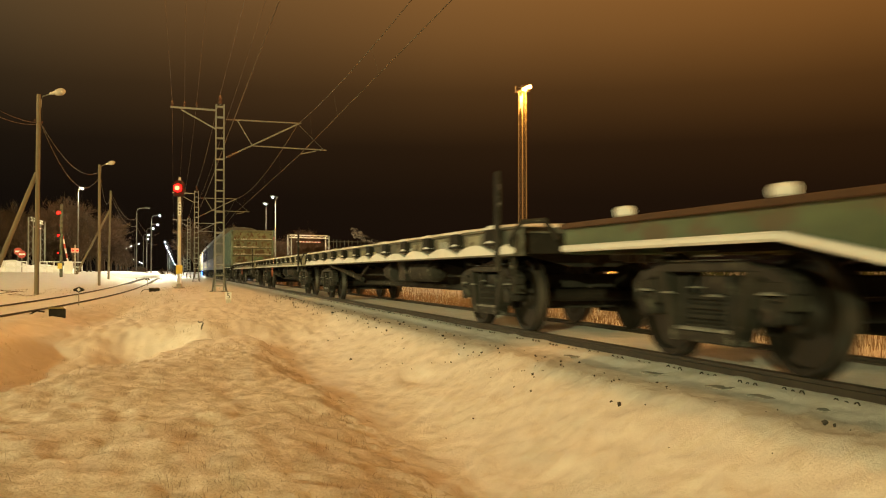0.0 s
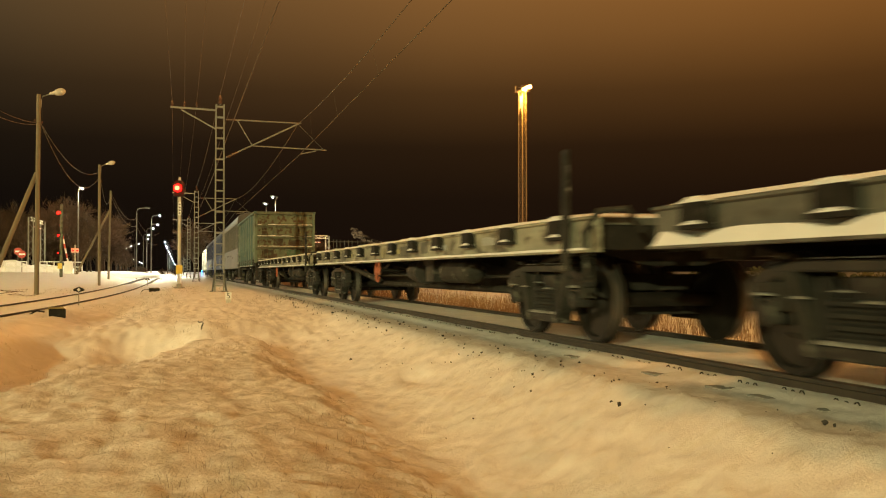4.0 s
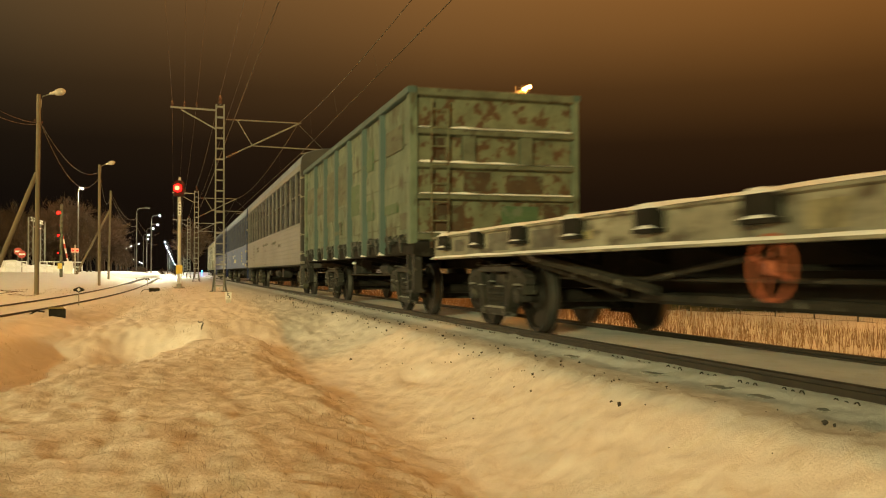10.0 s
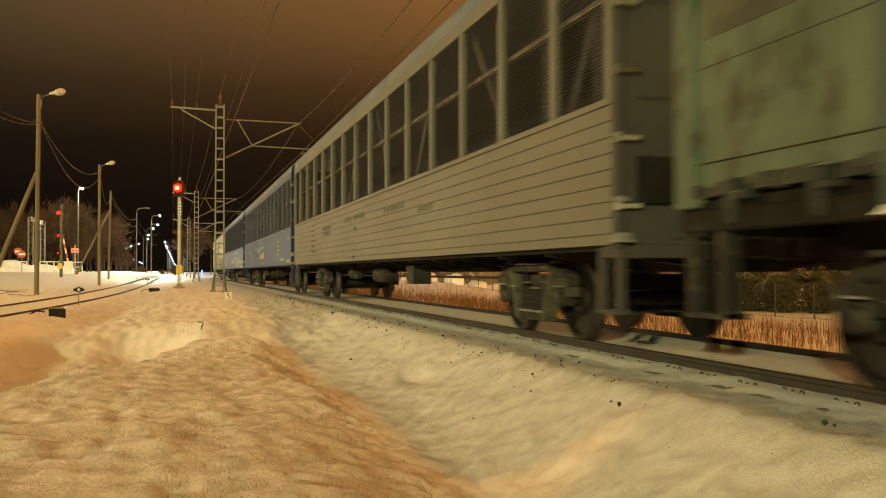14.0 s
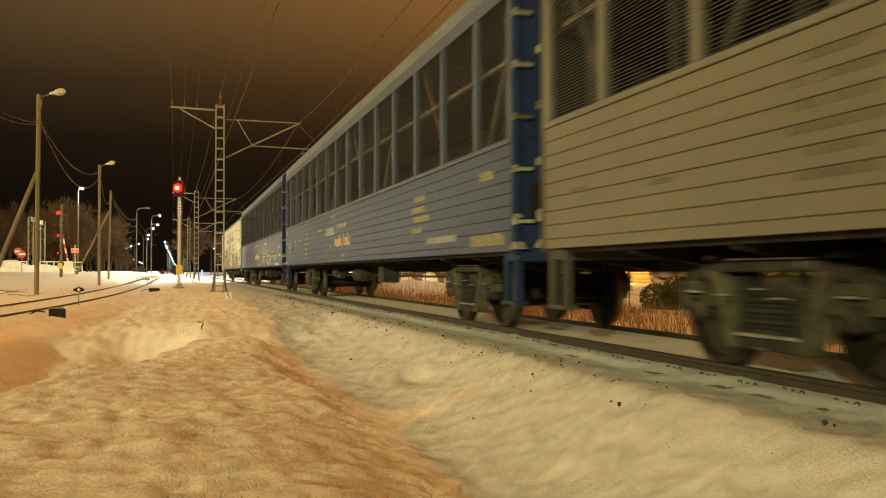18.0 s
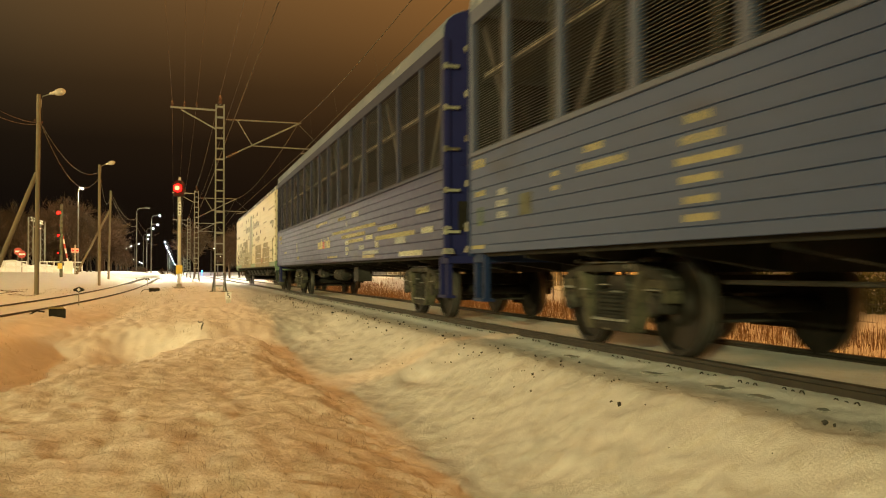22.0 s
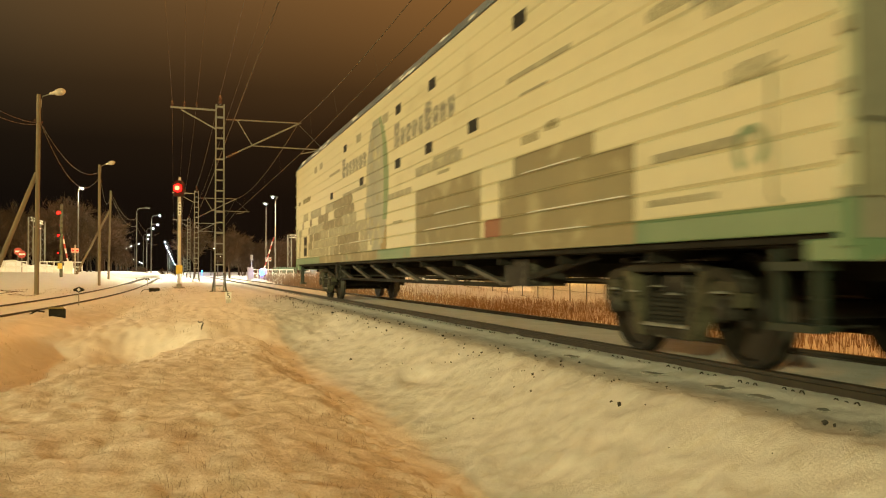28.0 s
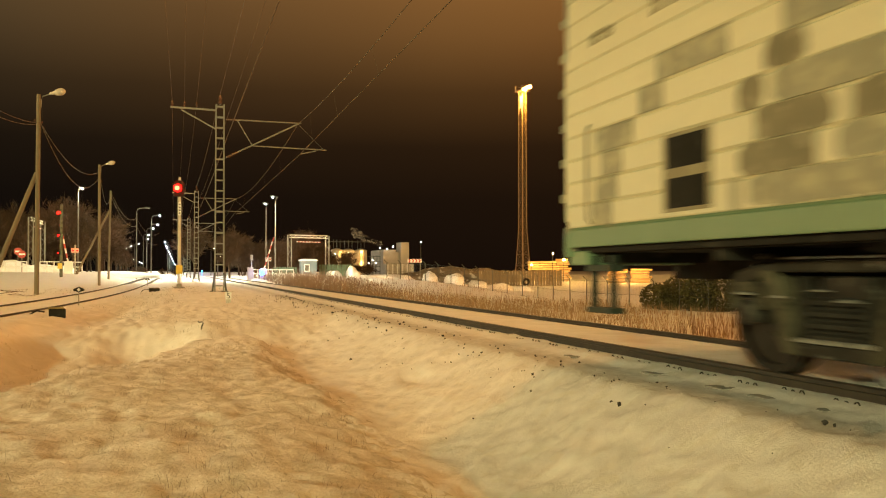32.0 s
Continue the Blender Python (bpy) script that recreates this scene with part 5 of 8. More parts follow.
    for e in (-1, 1):
        y = e * L
        bm = bmesh.new()
        prism(bm, arch(X - 0.005, 4.32, 4.895) + [(-X + 0.03, 1.0), (X - 0.03, 1.0)], "y", *sorted((y - e * 0.02, y + e * 0.05)))
        part("end_door", bm, end_paint, w, "plain end doors")
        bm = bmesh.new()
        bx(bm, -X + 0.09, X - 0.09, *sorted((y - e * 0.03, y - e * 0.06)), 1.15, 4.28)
        part("inner_end_lining", bm, INTERIOR, w, "near-black sheet inside the end doors for the shade there")
        bm = bmesh.new()
        for x in (-0.9, -0.3, 0.3, 0.9):
            bx(bm, x - 0.04, x + 0.04, *sorted((y + e * 0.05, y + e * 0.085)), 1.1, 4.2)
        for z in (1.5, 2.4, 3.3):
            bx(bm, -1.3, 1.3, *sorted((y + e * 0.05, y + e * 0.08)), z, z + 0.07)
        part("door_rib", bm, end_paint, w, "ribs of the end doors")
        bm = bmesh.new()
        bx(bm, -1.35, -0.95, *sorted((y + e * 0.09, y + e * 0.13)), 1.42, 1.85)
        part("rating_plate", bm, UNDER, w, "dark plate on the end door")
        bm = bmesh.new()
        bx(bm, -1.50, 1.50, *sorted((y - e * 0.3, y + e * 0.06)), 0.92, 1.05)
        part("end_beam", bm, end_paint, w, "painted end beam", 0.01)
        coupling(w, y, e)
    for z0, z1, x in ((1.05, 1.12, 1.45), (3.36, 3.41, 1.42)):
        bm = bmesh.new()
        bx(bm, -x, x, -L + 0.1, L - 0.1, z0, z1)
        part("car_deck", bm, INTERIOR, w, "bare inner deck, near black for the shade inside")
    # added sheet down the middle, keeps the inside dark behind the mesh
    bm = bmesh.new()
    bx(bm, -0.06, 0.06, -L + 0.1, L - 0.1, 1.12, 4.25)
    part("inner_partition", bm, INTERIOR, w, "added near-black sheet for the shade inside")
    bm = bmesh.new()
    bx(bm, -0.34, 0.34, -L, L, 0.79, 1.045)
    part("underframe", bm, UNDER, w, "black underframe beam")
    for k in range(16):
        y = -11.4 + 1.52 * k
        bm = bmesh.new()
        prism(bm, [(-1.45, 1.05), (1.45, 1.05), (1.45, 0.96), (0.35, 0.80), (-0.35, 0.80), (-1.45, 0.96)], "y", y - 0.04, y + 0.04)
        part("cross_bearer", bm, UNDER, w, "black cross bearer")
    for k in range(16):
        y = -11.4 + 1.52 * k
        bm = bmesh.new()
        bar(bm, (-1.44, y, 0.972), (-0.36, y, 0.81), 0.07, 0.022)
        part("floor_beam", bm, TRUSS, w, "frosted flange of a floor beam")
    bm = bmesh.new()
    lathe(bm, [(0.05, 0.05), (0.10, 0.12), (0.18, 0.17), (1.37, 0.17), (1.45, 0.12), (1.5, 0.05)], 16, (-0.85, 0, 0.72), "y")
    part("air_tank", bm, IRON_DUSTY, w, "grey air reservoir")
    bm = bmesh.new()
    bx(bm, -1.10, -0.75, -2.75, -2.2, 0.56, 0.92)
    lathe(bm, [(3.9, 0.06), (3.92, 0.16), (4.5, 0.16), (4.52, 0.05)], 12, (-0.85, 0, 0.76), "y")
    tube(bm, (-0.7, -7, 0.70), (-0.7, 7, 0.70), 0.022, n=6)
    part("brake_gear", bm, IRON, w, "brake box, cylinder and rods")
    marks(w, -X, mark_rows)
    if panel is AR_BLUE:
        box_part("repaint_patch", (-X - 0.003, -X + 0.01, 9.45, 9.80, 1.45, 1.70), GRIME, w, "olive repainted patch")
    if logo:
        y = 0.90
        for k, (wd, hh) in enumerate(((0.30, 0.19), (0.29, 0.19), (0.20, 0.28), (0.28, 0.19), (0.12, 0.30), (0.11, 0.23), (0.29, 0.19), (0.32, 0.30))):
            bm = bmesh.new()
            st = min(0.085, (wd - 0.02) * 0.42)
            bx(bm, -X - 0.004, -X + 0.01, y - 0.02 - st, y - 0.02, 1.43, 1.43 + hh)
            if wd > 0.15:
                bx(bm, -X - 0.004, -X + 0.01, y - wd, y - wd + st, 1.43, 1.43 + min(hh, 0.20))
                bx(bm, -X - 0.004, -X + 0.01, y - wd + st, y - 0.02 - st, 1.43 + (0.0 if k % 2 else 0.13), 1.43 + (0.06 if k % 2 else 0.19))
            y -= wd + 0.025
            part("logo_shape", bm, RED_MARK if k == 3 else YELLOW_LOGO, w, "red shape of a company emblem" if k == 3 else "yellow shape of a company emblem")
    running_gear(w, (-8.5, 8.5), True)
    return w


def white_carrier():
    """Closed car carrier, 25.5 m long: cream boards, green band, pitched grey roof, truss under the floor."""
    w = thing("closed_car_carrier", pose(D, 0, 0), "cream closed car carrier with a green band and patched boards", "rail wagon", "wagons of the train")
    L, X = 12.75, 1.56
    for s in (-1, 1):
        for k in range(14):
            z0 = 1.00 + 0.2285 * k
            low = 0.035 if k == 0 else 0.003
            bm = bmesh.new()
            prism(bm, [(s * (X - 0.04), z0 + low), (s * (X - 0.006), z0 + low), (s * X, z0 + low + 0.011), (s * X, z0 + 0.20), (s * (X - 0.014), z0 + 0.214), (s * (X - 0.006), z0 + 0.23), (s * (X - 0.04), z0 + 0.23)], "y", -L, L)
            part("side_plank", bm, CAR_GREEN if k == 0 else CREAM, w, "green lowest board" if k == 0 else "cream side board")
        for e in (-1, 1):
            y = e * L
            bm = bmesh.new()
            bx(bm, *sorted((s * (X - 0.10), s * (X + 0.006))), *sorted((y, y + e * 0.05)), 1.3, 4.2)
            part("corner_post", bm, CREAM, w, "cream corner post", 0.012)
            bm = bmesh.new()
            bx(bm, *sorted((s * (X - 0.10), s * (X + 0.012))), *sorted((y - e * 0.02, y + e * 0.06)), 0.94, 1.24)
            part("corner_foot", bm, CAR_GREEN, w, "green corner foot", 0.012)
            for k in range(8):
                bm = bmesh.new()
                bx(bm, *sorted((s * (X - 0.02), s * (X + 0.028))), *sorted((y + e * 0.05, y + e * 0.10)), 1.5 + 0.36 * k, 1.58 + 0.36 * k)
                part("door_hinge", bm, PATCH_GREY, w, "rusty door hinge")
            bm = bmesh.new()
            path_tube(bm, [(s * (X + 0.01), y - e * 0.55, 1.25), (s * (X + 0.06), y - e * 0.55, 1.3), (s * (X + 0.06), y - e * 0.55, 2.15), (s * (X + 0.01), y - e * 0.50, 2.2)], 0.014, 6)
            part("grab_iron", bm, PATCH_GREY, w, "thin grab iron")
            bm = bmesh.new()
            bx(bm, *sorted((s * 1.40, s * 1.46)), *sorted((y - e * 0.3, y - e * 0.36)), 0.42, 0.95)
            bx(bm, *sorted((s * 1.40, s * 1.46)), *sorted((y - e * 0.7, y - e * 0.76)), 0.42, 0.95)
            bx(bm, *sorted((s * 1.34, s * 1.50)), *sorted((y - e * 0.28, y - e * 0.78)), 0.40, 0.45)
            bx(bm, *sorted((s * 1.34, s * 1.50)), *sorted((y - e * 0.28, y - e * 0.78)), 0.80, 0.86)
            part("step_iron", bm, STEP_GREEN, w, "dark green footstep")
        # truss under the side
        for p, q, th, name in [((-6.4, 0.62), (6.4, 0.62), 0.06, "truss_chord"), ((-9.0, 0.96), (-6.4, 0.62), 0.06, "truss_chord"), ((9.0, 0.96), (6.4, 0.62), 0.06, "truss_chord")] + [((-4.3 + k * 2.13, 0.95), (-6.3 + k * 2.13, 0.63), 0.055, "truss_diagonal") for k in range(6)]:
            bm = bmesh.new()
            bar(bm, (s * 1.25, *p), (s * 1.25, *q), 0.07, th)
            part(name, bm, UNDER if name == "truss_chord" else TRUSS, w, "dark lower chord" if name == "truss_chord" else "frosted steel diagonal")
        bm = bmesh.new()
        bar(bm, (s * 1.40, -L, 0.995), (s * 1.40, L, 0.995), 0.10, 0.05)
        part("lower_sill", bm, UNDER, w, "black lower sill")
    bm = bmesh.new()
    roof = [(X + 0.02, 4.19), (1.54, 4.22), (1.40, 4.46), (1.05, 4.77), (0.5, 4.94), (0, 4.98), (-0.5, 4.94), (-1.05, 4.77), (-1.40, 4.46), (-1.54, 4.22), (-X - 0.02, 4.19)]
    prism(bm, roof, "y", -L - 0.04, L + 0.04)
    part("roof", bm, ROOF_BLUE, w, "folded blue-grey sheet roof")
    r3 = random.Random(5)
    for k in range(17):
        y = -12.6 + k * 1.57
        bm = bmesh.new()
        bar(bm, (-1.54, y, 4.22), (-1.40, y, 4.46), 0.03, 0.025)
        part("roof_seam", bm, ROOF_BLUE, w, "standing roof seam")
    for k in range(26):
        bm = bmesh.new()
        y, t = r3.uniform(-L, L), r3.uniform(0.1, 0.9)
        x, z = -1.54 + 0.14 * t, 4.22 + 0.24 * t
        a, b = r3.uniform(0.12, 0.5), r3.uniform(0.02, 0.05)
        n = 7
        ring = [bm.verts.new((x + b * math.cos(q) * 0.58, y + a * math.sin(q) * r3.uniform(0.7, 1.3), z + b * math.cos(q) - 0.004)) for q in [i * math.tau / n for i in range(n)]]
        c = bm.verts.new((x - 0.022, y, z + 0.008))
        for i in range(n):
            bm.faces.new((ring[i], ring[(i + 1) % n], c))
        part("roof_snow", bm, SNOW_CRUST, w, "thin snow patch on the roof")
    for e in (-1, 1):
        y = e * L
        bm = bmesh.new()
        prism(bm, roof + [(-X + 0.03, 1.0), (X - 0.03, 1.0)], "y", *sorted((y - e * 0.03, y + e * 0.03)))
        part("end_door", bm, END_CREAM, w, "dirty cream end doors")
        bm = bmesh.new()
        for x in (-1.1, -0.4, 0.05, 0.7, 1.2):
            bx(bm, x - 0.035, x + 0.035, *sorted((y + e * 0.03, y + e * 0.075)), 1.2, 4.2)
        bx(bm, -1.5, 1.5, *sorted((y + e * 0.03, y + e * 0.07)), 1.72, 1.82)
        part("door_rib", bm, END_CREAM, w, "upright ribs of the end doors")
        bm = bmesh.new()
        bx(bm, -1.45, -0.55, *sorted((y + e * 0.03, y + e * 0.06)), 1.25, 1.68)
        part("plate", bm, PATCH_GREY, w, "grey plate on the end")
        bm = bmesh.new()
        bx(bm, -1.52, 1.52, *sorted((y - e * 0.35, y + e * 0.05)), 0.86, 1.0)
        part("end_beam", bm, CAR_GREEN, w, "green end beam", 0.01)
        coupling(w, y, e)
    # painted patches, black plates for openings, and the faded emblem, each a thin layer that follows the boards
    def layer(bm, k, y0, y1, up=0.0035, z_from=0.003, z_to=0.2265):
        z0 = 1.00 + 0.2285 * k
        pts = [(-(X - 0.02), z0 + z_from)] + [(-(X - dx + up), z0 + max(z_from, min(z_to, dz))) for dx, dz in ((0.006, 0.003), (0.0, 0.014), (0.0, 0.20), (0.014, 0.214), (0.006, 0.23))] + [(-(X - 0.02), z0 + z_to)]
        prism(bm, pts, "y", y0, y1)
    for y0, y1, k0, k1, m, lab in ((-9.5, -7.4, 4, 4, PATCH_BROWN, "brown repainted patch"), (-10.28, -6.9, 1, 3, PATCH_BROWN, "brown repainted patch"), (-10.28, -6.2, 0, 0, PATCH_BROWN, "brown repainted patch"),
                                   (-6.2, -4.6, 1, 4, PATCH_BROWN, "brown repainted patch"), (-4.6, -2.9, 1, 4, PATCH_BROWN, "brown repainted patch"), (-6.2, -2.54, 0, 0, PATCH_BROWN, "brown repainted patch"),
                                   (-6.95, -6.35, 1, 1, PATCH_RED, "small red-brown patch"), (0.19, 3.4, 0, 0, PATCH_BROWN, "brown repainted patch"), (3.5, 7.67, 0, 0, PATCH_BROWN, "brown repainted patch"), (-0.7, 0.1, 1, 2, LID, "dull yellow patch")):
        for k in range(k0, k1 + 1):
            bm = bmesh.new()
            layer(bm, k, y0, y1, 0.0035, 0.036 if k == 0 else 0.003)
            part("repaint_patch", bm, m, w, lab)
    r4 = random.Random(9)
    for j in range(1, 7):
        y = 0.9 + r4.uniform(0, 0.3)
        end = (10.0, 9.9, 9.7, 9.9, 9.6, 5.4)[j - 1]
        while y < end:
            ln = r4.uniform(0.5, 1.6)
            if r4.random() > (0.05 if j < 4 else 0.12 if j == 4 or y < 5.5 else 0.4) and not (y < 2.2 and j > 3):
                bm = bmesh.new()
                cuts = max(4, round(ln / 0.07))
                low, high = r4.uniform(0, 0.02), 0.2265
                foot, top = [], []
                for i in range(cuts + 1):
                    rim = min(i, cuts - i)
                    lo = max(0.003, low + (0.07 if rim == 0 else 0.02 if rim == 1 else 0) * r4.random() + r4.uniform(-0.02, 0.01))
                    hi = min(0.2265, high - (0.09 if rim == 0 else 0.03 if rim == 1 else 0) * r4.random() - r4.uniform(-0.01, 0.012))
                    yi, z0 = y + (min(end, y + ln) - y) * i / cuts, 1.00 + 0.2285 * j
                    foot.append((yi, z0 + lo))
                    top.append((yi, z0 + hi))
                prism(bm, foot + top[::-1], "x", -X - 0.0035, -X + 0.014)
                part("repaint_patch", bm, PATCH_TAN if r4.random() < 0.55 else PATCH_DULL, w, "ragged brown repainted patch")
            y += ln + (0.004 if r4.random() < 0.75 else r4.uniform(0.05, 0.25))
    for y0, y1, k in ((10.9, 11.3, 5), (11.4, 12.1, 4), (11.6, 12.0, 3), (11.8, 12.2, 1), (11.7, 12.1, 2), (10.0, 11.0, 6), (7.4, 9.4, 6), (5.4, 6.6, 6)):
        bm = bmesh.new()
        layer(bm, k, y0, y1)
        part("repaint_patch", bm, PATCH_DULL, w, "ragged grey repainted patch")
    bm = bmesh.new()
    bx(bm, -X - 0.0055, -X + 0.002, 10.22, 10.90, 1.27, 1.90)
    hatch = part("hatch", bm, PATCH_BROWN, w, "dark hatch with two small panes")
    for z0, z1 in ((1.30, 1.54), (1.62, 1.87)):
        bm = bmesh.new()
        bx(bm, -X - 0.008, -X - 0.004, 10.27, 10.85, z0, z1)
        part("pane", bm, UNDER, hatch, "dark pane")
    for k in range(1, 13):
        for h0, h1 in ((0.003, 0.12), (0.12, 0.2265)):
            z = 1.0 + 0.2285 * k + (h0 + h1) / 2
            u = (z - 2.55) / 1.36
            if abs(u) >= 1:
                continue
            hw = 1.02 * math.sqrt(1 - u * u)
            c = 0.15
            if u > -0.55:
                bm = bmesh.new()
                layer(bm, k, c - hw, c - hw * 0.62, 0.0045, h0, h1)
                part("emblem_rim", bm, EMBLEM_GREEN, w, "green rim of a faded oval emblem")
            bm = bmesh.new()
            layer(bm, k, c - hw * (0.62 if u > -0.55 else 1), c + hw * (1 if u > -0.2 else 1.2), 0.004, h0, h1)
            part("emblem_band", bm, EMBLEM_GREY, w, "grey band of a faded oval emblem")
        for j in range(3):
            if r4.random() < 0.4 and 2 < k < 11:
                y = c + r4.uniform(-0.5, 0.55)
                bm = bmesh.new()
                layer(bm, k, y, y + r4.uniform(0.12, 0.3), 0.006, 0.05, 0.2)
                part("emblem_flake", bm, PATCH_DULL, w, "lighter flake on the emblem")
    r5 = random.Random(14)
    for y, end, caps in ((4.05, 1.25, (0,)), (-1.35, -5.0, (0, 5))):          # two dark company words as plain blocks
        k = 0
        while y > end:
            bm = bmesh.new()
            h, wd = (0.44 if k in caps else 0.30), (0.40 if k in caps else 0.33)
            y0, z0 = y - wd, 3.06
            prism(bm, [(y0, z0 + 0.04), (y0 + 0.05, z0), (y - 0.07, z0), (y - 0.02, z0 + 0.04), (y - 0.02, z0 + h - 0.04), (y - 0.07, z0 + h), (y0 + 0.05, z0 + h), (y0, z0 + h - 0.04)], "x", -X - 0.0045, -X + 0.012)
            y -= wd + 0.075
            k += 1
            part("emblem_block", bm, INK_FADED, w, "faded dark block of a company emblem")
    marks(w, -X, [(-4.6, 2.55, 1.3, 0.06, PATCH_GREY), (-4.7, 2.42, 1.0, 0.06, PATCH_GREY), (-4.5, 2.30, 0.6, 0.05, PATCH_GREY), (-7.9, 2.3, 0.5, 0.10, PATCH_BROWN), (-8.5, 2.36, 0.35, 0.10, PATCH_BROWN), (10.3, 3.02, 1.6, 0.15, PATCH_BROWN), (12.0, 3.02, 0.5, 0.12, PATCH_BROWN), (-11.2, 2.95, 1.4, 0.12, PATCH_GREY), (-11.7, 2.75, 0.6, 0.12, PATCH_GREY), (-11.9, 2.2, 0.5, 0.14, PATCH_GREY), (-11.0, 1.36, 1.0, 0.06, PATCH_GREY), (-1.6, 1.7, 0.7, 0.05, PATCH_GREY)])
    bm = bmesh.new()
    arc = [math.radians(-60 + 24 * k) for k in range(13)]
    prism(bm, [(-11.9 + math.cos(a) * 0.19, 1.645 + math.sin(a) * 0.175) for a in arc] + [(-11.9 + math.cos(a) * 0.12, 1.645 + math.sin(a) * 0.11) for a in arc[::-1]], "x", -X - 0.0045, -X + 0.012)
    part("green_mark", bm, CAR_GREEN, w, "small round green mark")
    for y0, y1, k, dz in ((-12.4, -9.8, 11, 0.05), (-9.0, -7.2, 9, 0.03), (-8.4, -7.6, 8, 0.0), (0.5, 4.0, 7, 0.04), (-11.9, -10.6, 3, 0.05), (-12.3, -11.2, 8, 0.1), (4.4, 6.0, 10, 0.03), (-5.4, -2.9, 6, 0.12), (-2.6, -0.6, 5, 0.08)):
        bm = bmesh.new()
        layer(bm, k, y0, y1, 0.003, 0.003, 0.03 + dz)
        part("dirt_streak", bm, PATCH_DULL, w, "dirty streak along a board")
    # flat black plates carry the dark of the missing boards
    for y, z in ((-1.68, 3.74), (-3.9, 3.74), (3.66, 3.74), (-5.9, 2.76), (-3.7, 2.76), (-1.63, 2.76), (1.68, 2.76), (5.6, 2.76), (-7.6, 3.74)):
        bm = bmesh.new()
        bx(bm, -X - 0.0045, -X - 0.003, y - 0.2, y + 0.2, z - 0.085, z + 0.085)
        part("vent_opening", bm, BLACK, w, "black plate for the dark behind a missing board")
    for y in (7.4, 2.0, -0.6, 8.4):
        bm = bmesh.new()
        bx(bm, -X - 0.0045, -X - 0.003, y - 0.26, y + 0.26, 3.66, 3.84)
        part("patched_vent", bm, PATCH_GREY, w, "boarded-up vent")
    for y0, y1, z in ((-9.4, -7.4, 1.232), (-6.1, -2.9, 1.232), (-6.1, -3.4, 1.46), (-10.2, -7.8, 1.46), (-5.8, -4.0, 1.69), (0.6, 3.2, 1.46), (-9.2, -7.6, 1.92)):
        bm = bmesh.new()
        snow_strip(bm, -X - 0.012, -X + 0.01, y0, y1, z, 0.013, z * 7 + y0, 0.16)
        part("board_snow", bm, SNOW_CRUST, w, "streak of snow on a board")
    bm = bmesh.new()
    bx(bm, -0.35, 0.35, -L, L, 0.72, 1.0)
    bx(bm, -1.5, 1.5, -L + 0.1, L - 0.1, 0.98, 1.03)
    for k in range(14):
        y = -12.2 + k * 1.877
        bx(bm, -1.45, 1.45, y - 0.04, y + 0.04, 0.88, 1.0)
    part("underframe", bm, UNDER, w, "black underframe")
    bm = bmesh.new()
    bx(bm, -1.3, -0.8, -7.2, -6.4, 0.62, 0.95)
    lathe(bm, [(6.9, 0.05), (6.95, 0.16), (7.9, 0.16), (7.95, 0.05)], 12, (-0.95, 0, 0.74), "y")
    tube(bm, (-0.7, -8, 0.70), (-0.7, 8, 0.70), 0.022, n=6)
    part("brake_gear", bm, IRON, w, "brake box, tank and rods")
    bm = bmesh.new()
    bx(bm, -1.50, -1.42, 5.2, 5.35, 0.62, 1.05)
    lathe(bm, [(-1.47, 0.03), (-1.44, 0.03)], 8, (0, 5.27, 0.8))
    pts = [(-1.46, 5.0 + 0.2 * math.cos(a), 0.80 + 0.2 * math.sin(a)) for a in [k * math.tau / 16 for k in range(17)]]
    path_tube(bm, pts, 0.02, 6)
    part("brake_wheel", bm, IRON_DUSTY, w, "hand brake wheel")
    running_gear(w, (-9.95, 9.55), True)
    return w


# the train, front to back: metres from the gondola's front end to each wagon's middle
train = []


def put(wagon, middle):
    train.append((wagon, middle))


put(green_flat(), -69.25)
flat_a = flat_wagon("grey flat wagon with snow ridges along its sills", FLAT_DARK, 1.0)
put(flat_a, -49.45)
flat_b = flat_wagon("greenish grey flat wagon under a blanket of snow", FLAT_GREY, 0.0, flat_a)
put(flat_b, -29.85)
put(copy_thing(flat_b, pose(D, 0, 0)), -10.06)
put(gondola(), 6.65)
put(autorack("beige car carrier wagon with wire-mesh windows", AR_BEIGE, AR_FRAME_BEIGE, END_BROWN,
             [(7.2, 2.15 - 0.15 * k, ln, 0.06, MARK_FADED) for k, ln in enumerate((0.6, 0.8, 0.7, 0.9, 0.5, 0.7))] + [(4.75, 1.97, 1.3, 0.10, MARK_FADED), (4.75, 1.83, 1.1, 0.10, MARK_FADED), (1.6, 2.02, 0.9, 0.13, MARK_FADED), (0.32, 2.03, 1.2, 0.12, MARK_FADED), (0.7, 1.76, 0.32, 0.08, MARK_FADED), (0.9, 1.13, 0.34, 0.07, MARK_FADED), (10.8, 1.61, 0.4, 0.05, MARK_FADED), (9.2, 1.54, 0.4, 0.05, MARK_FADED), (-3.0, 1.99, 1.6, 0.12, MARK_FADED), (-5.2, 1.83, 0.9, 0.12, MARK_FADED)], False), 26.0)
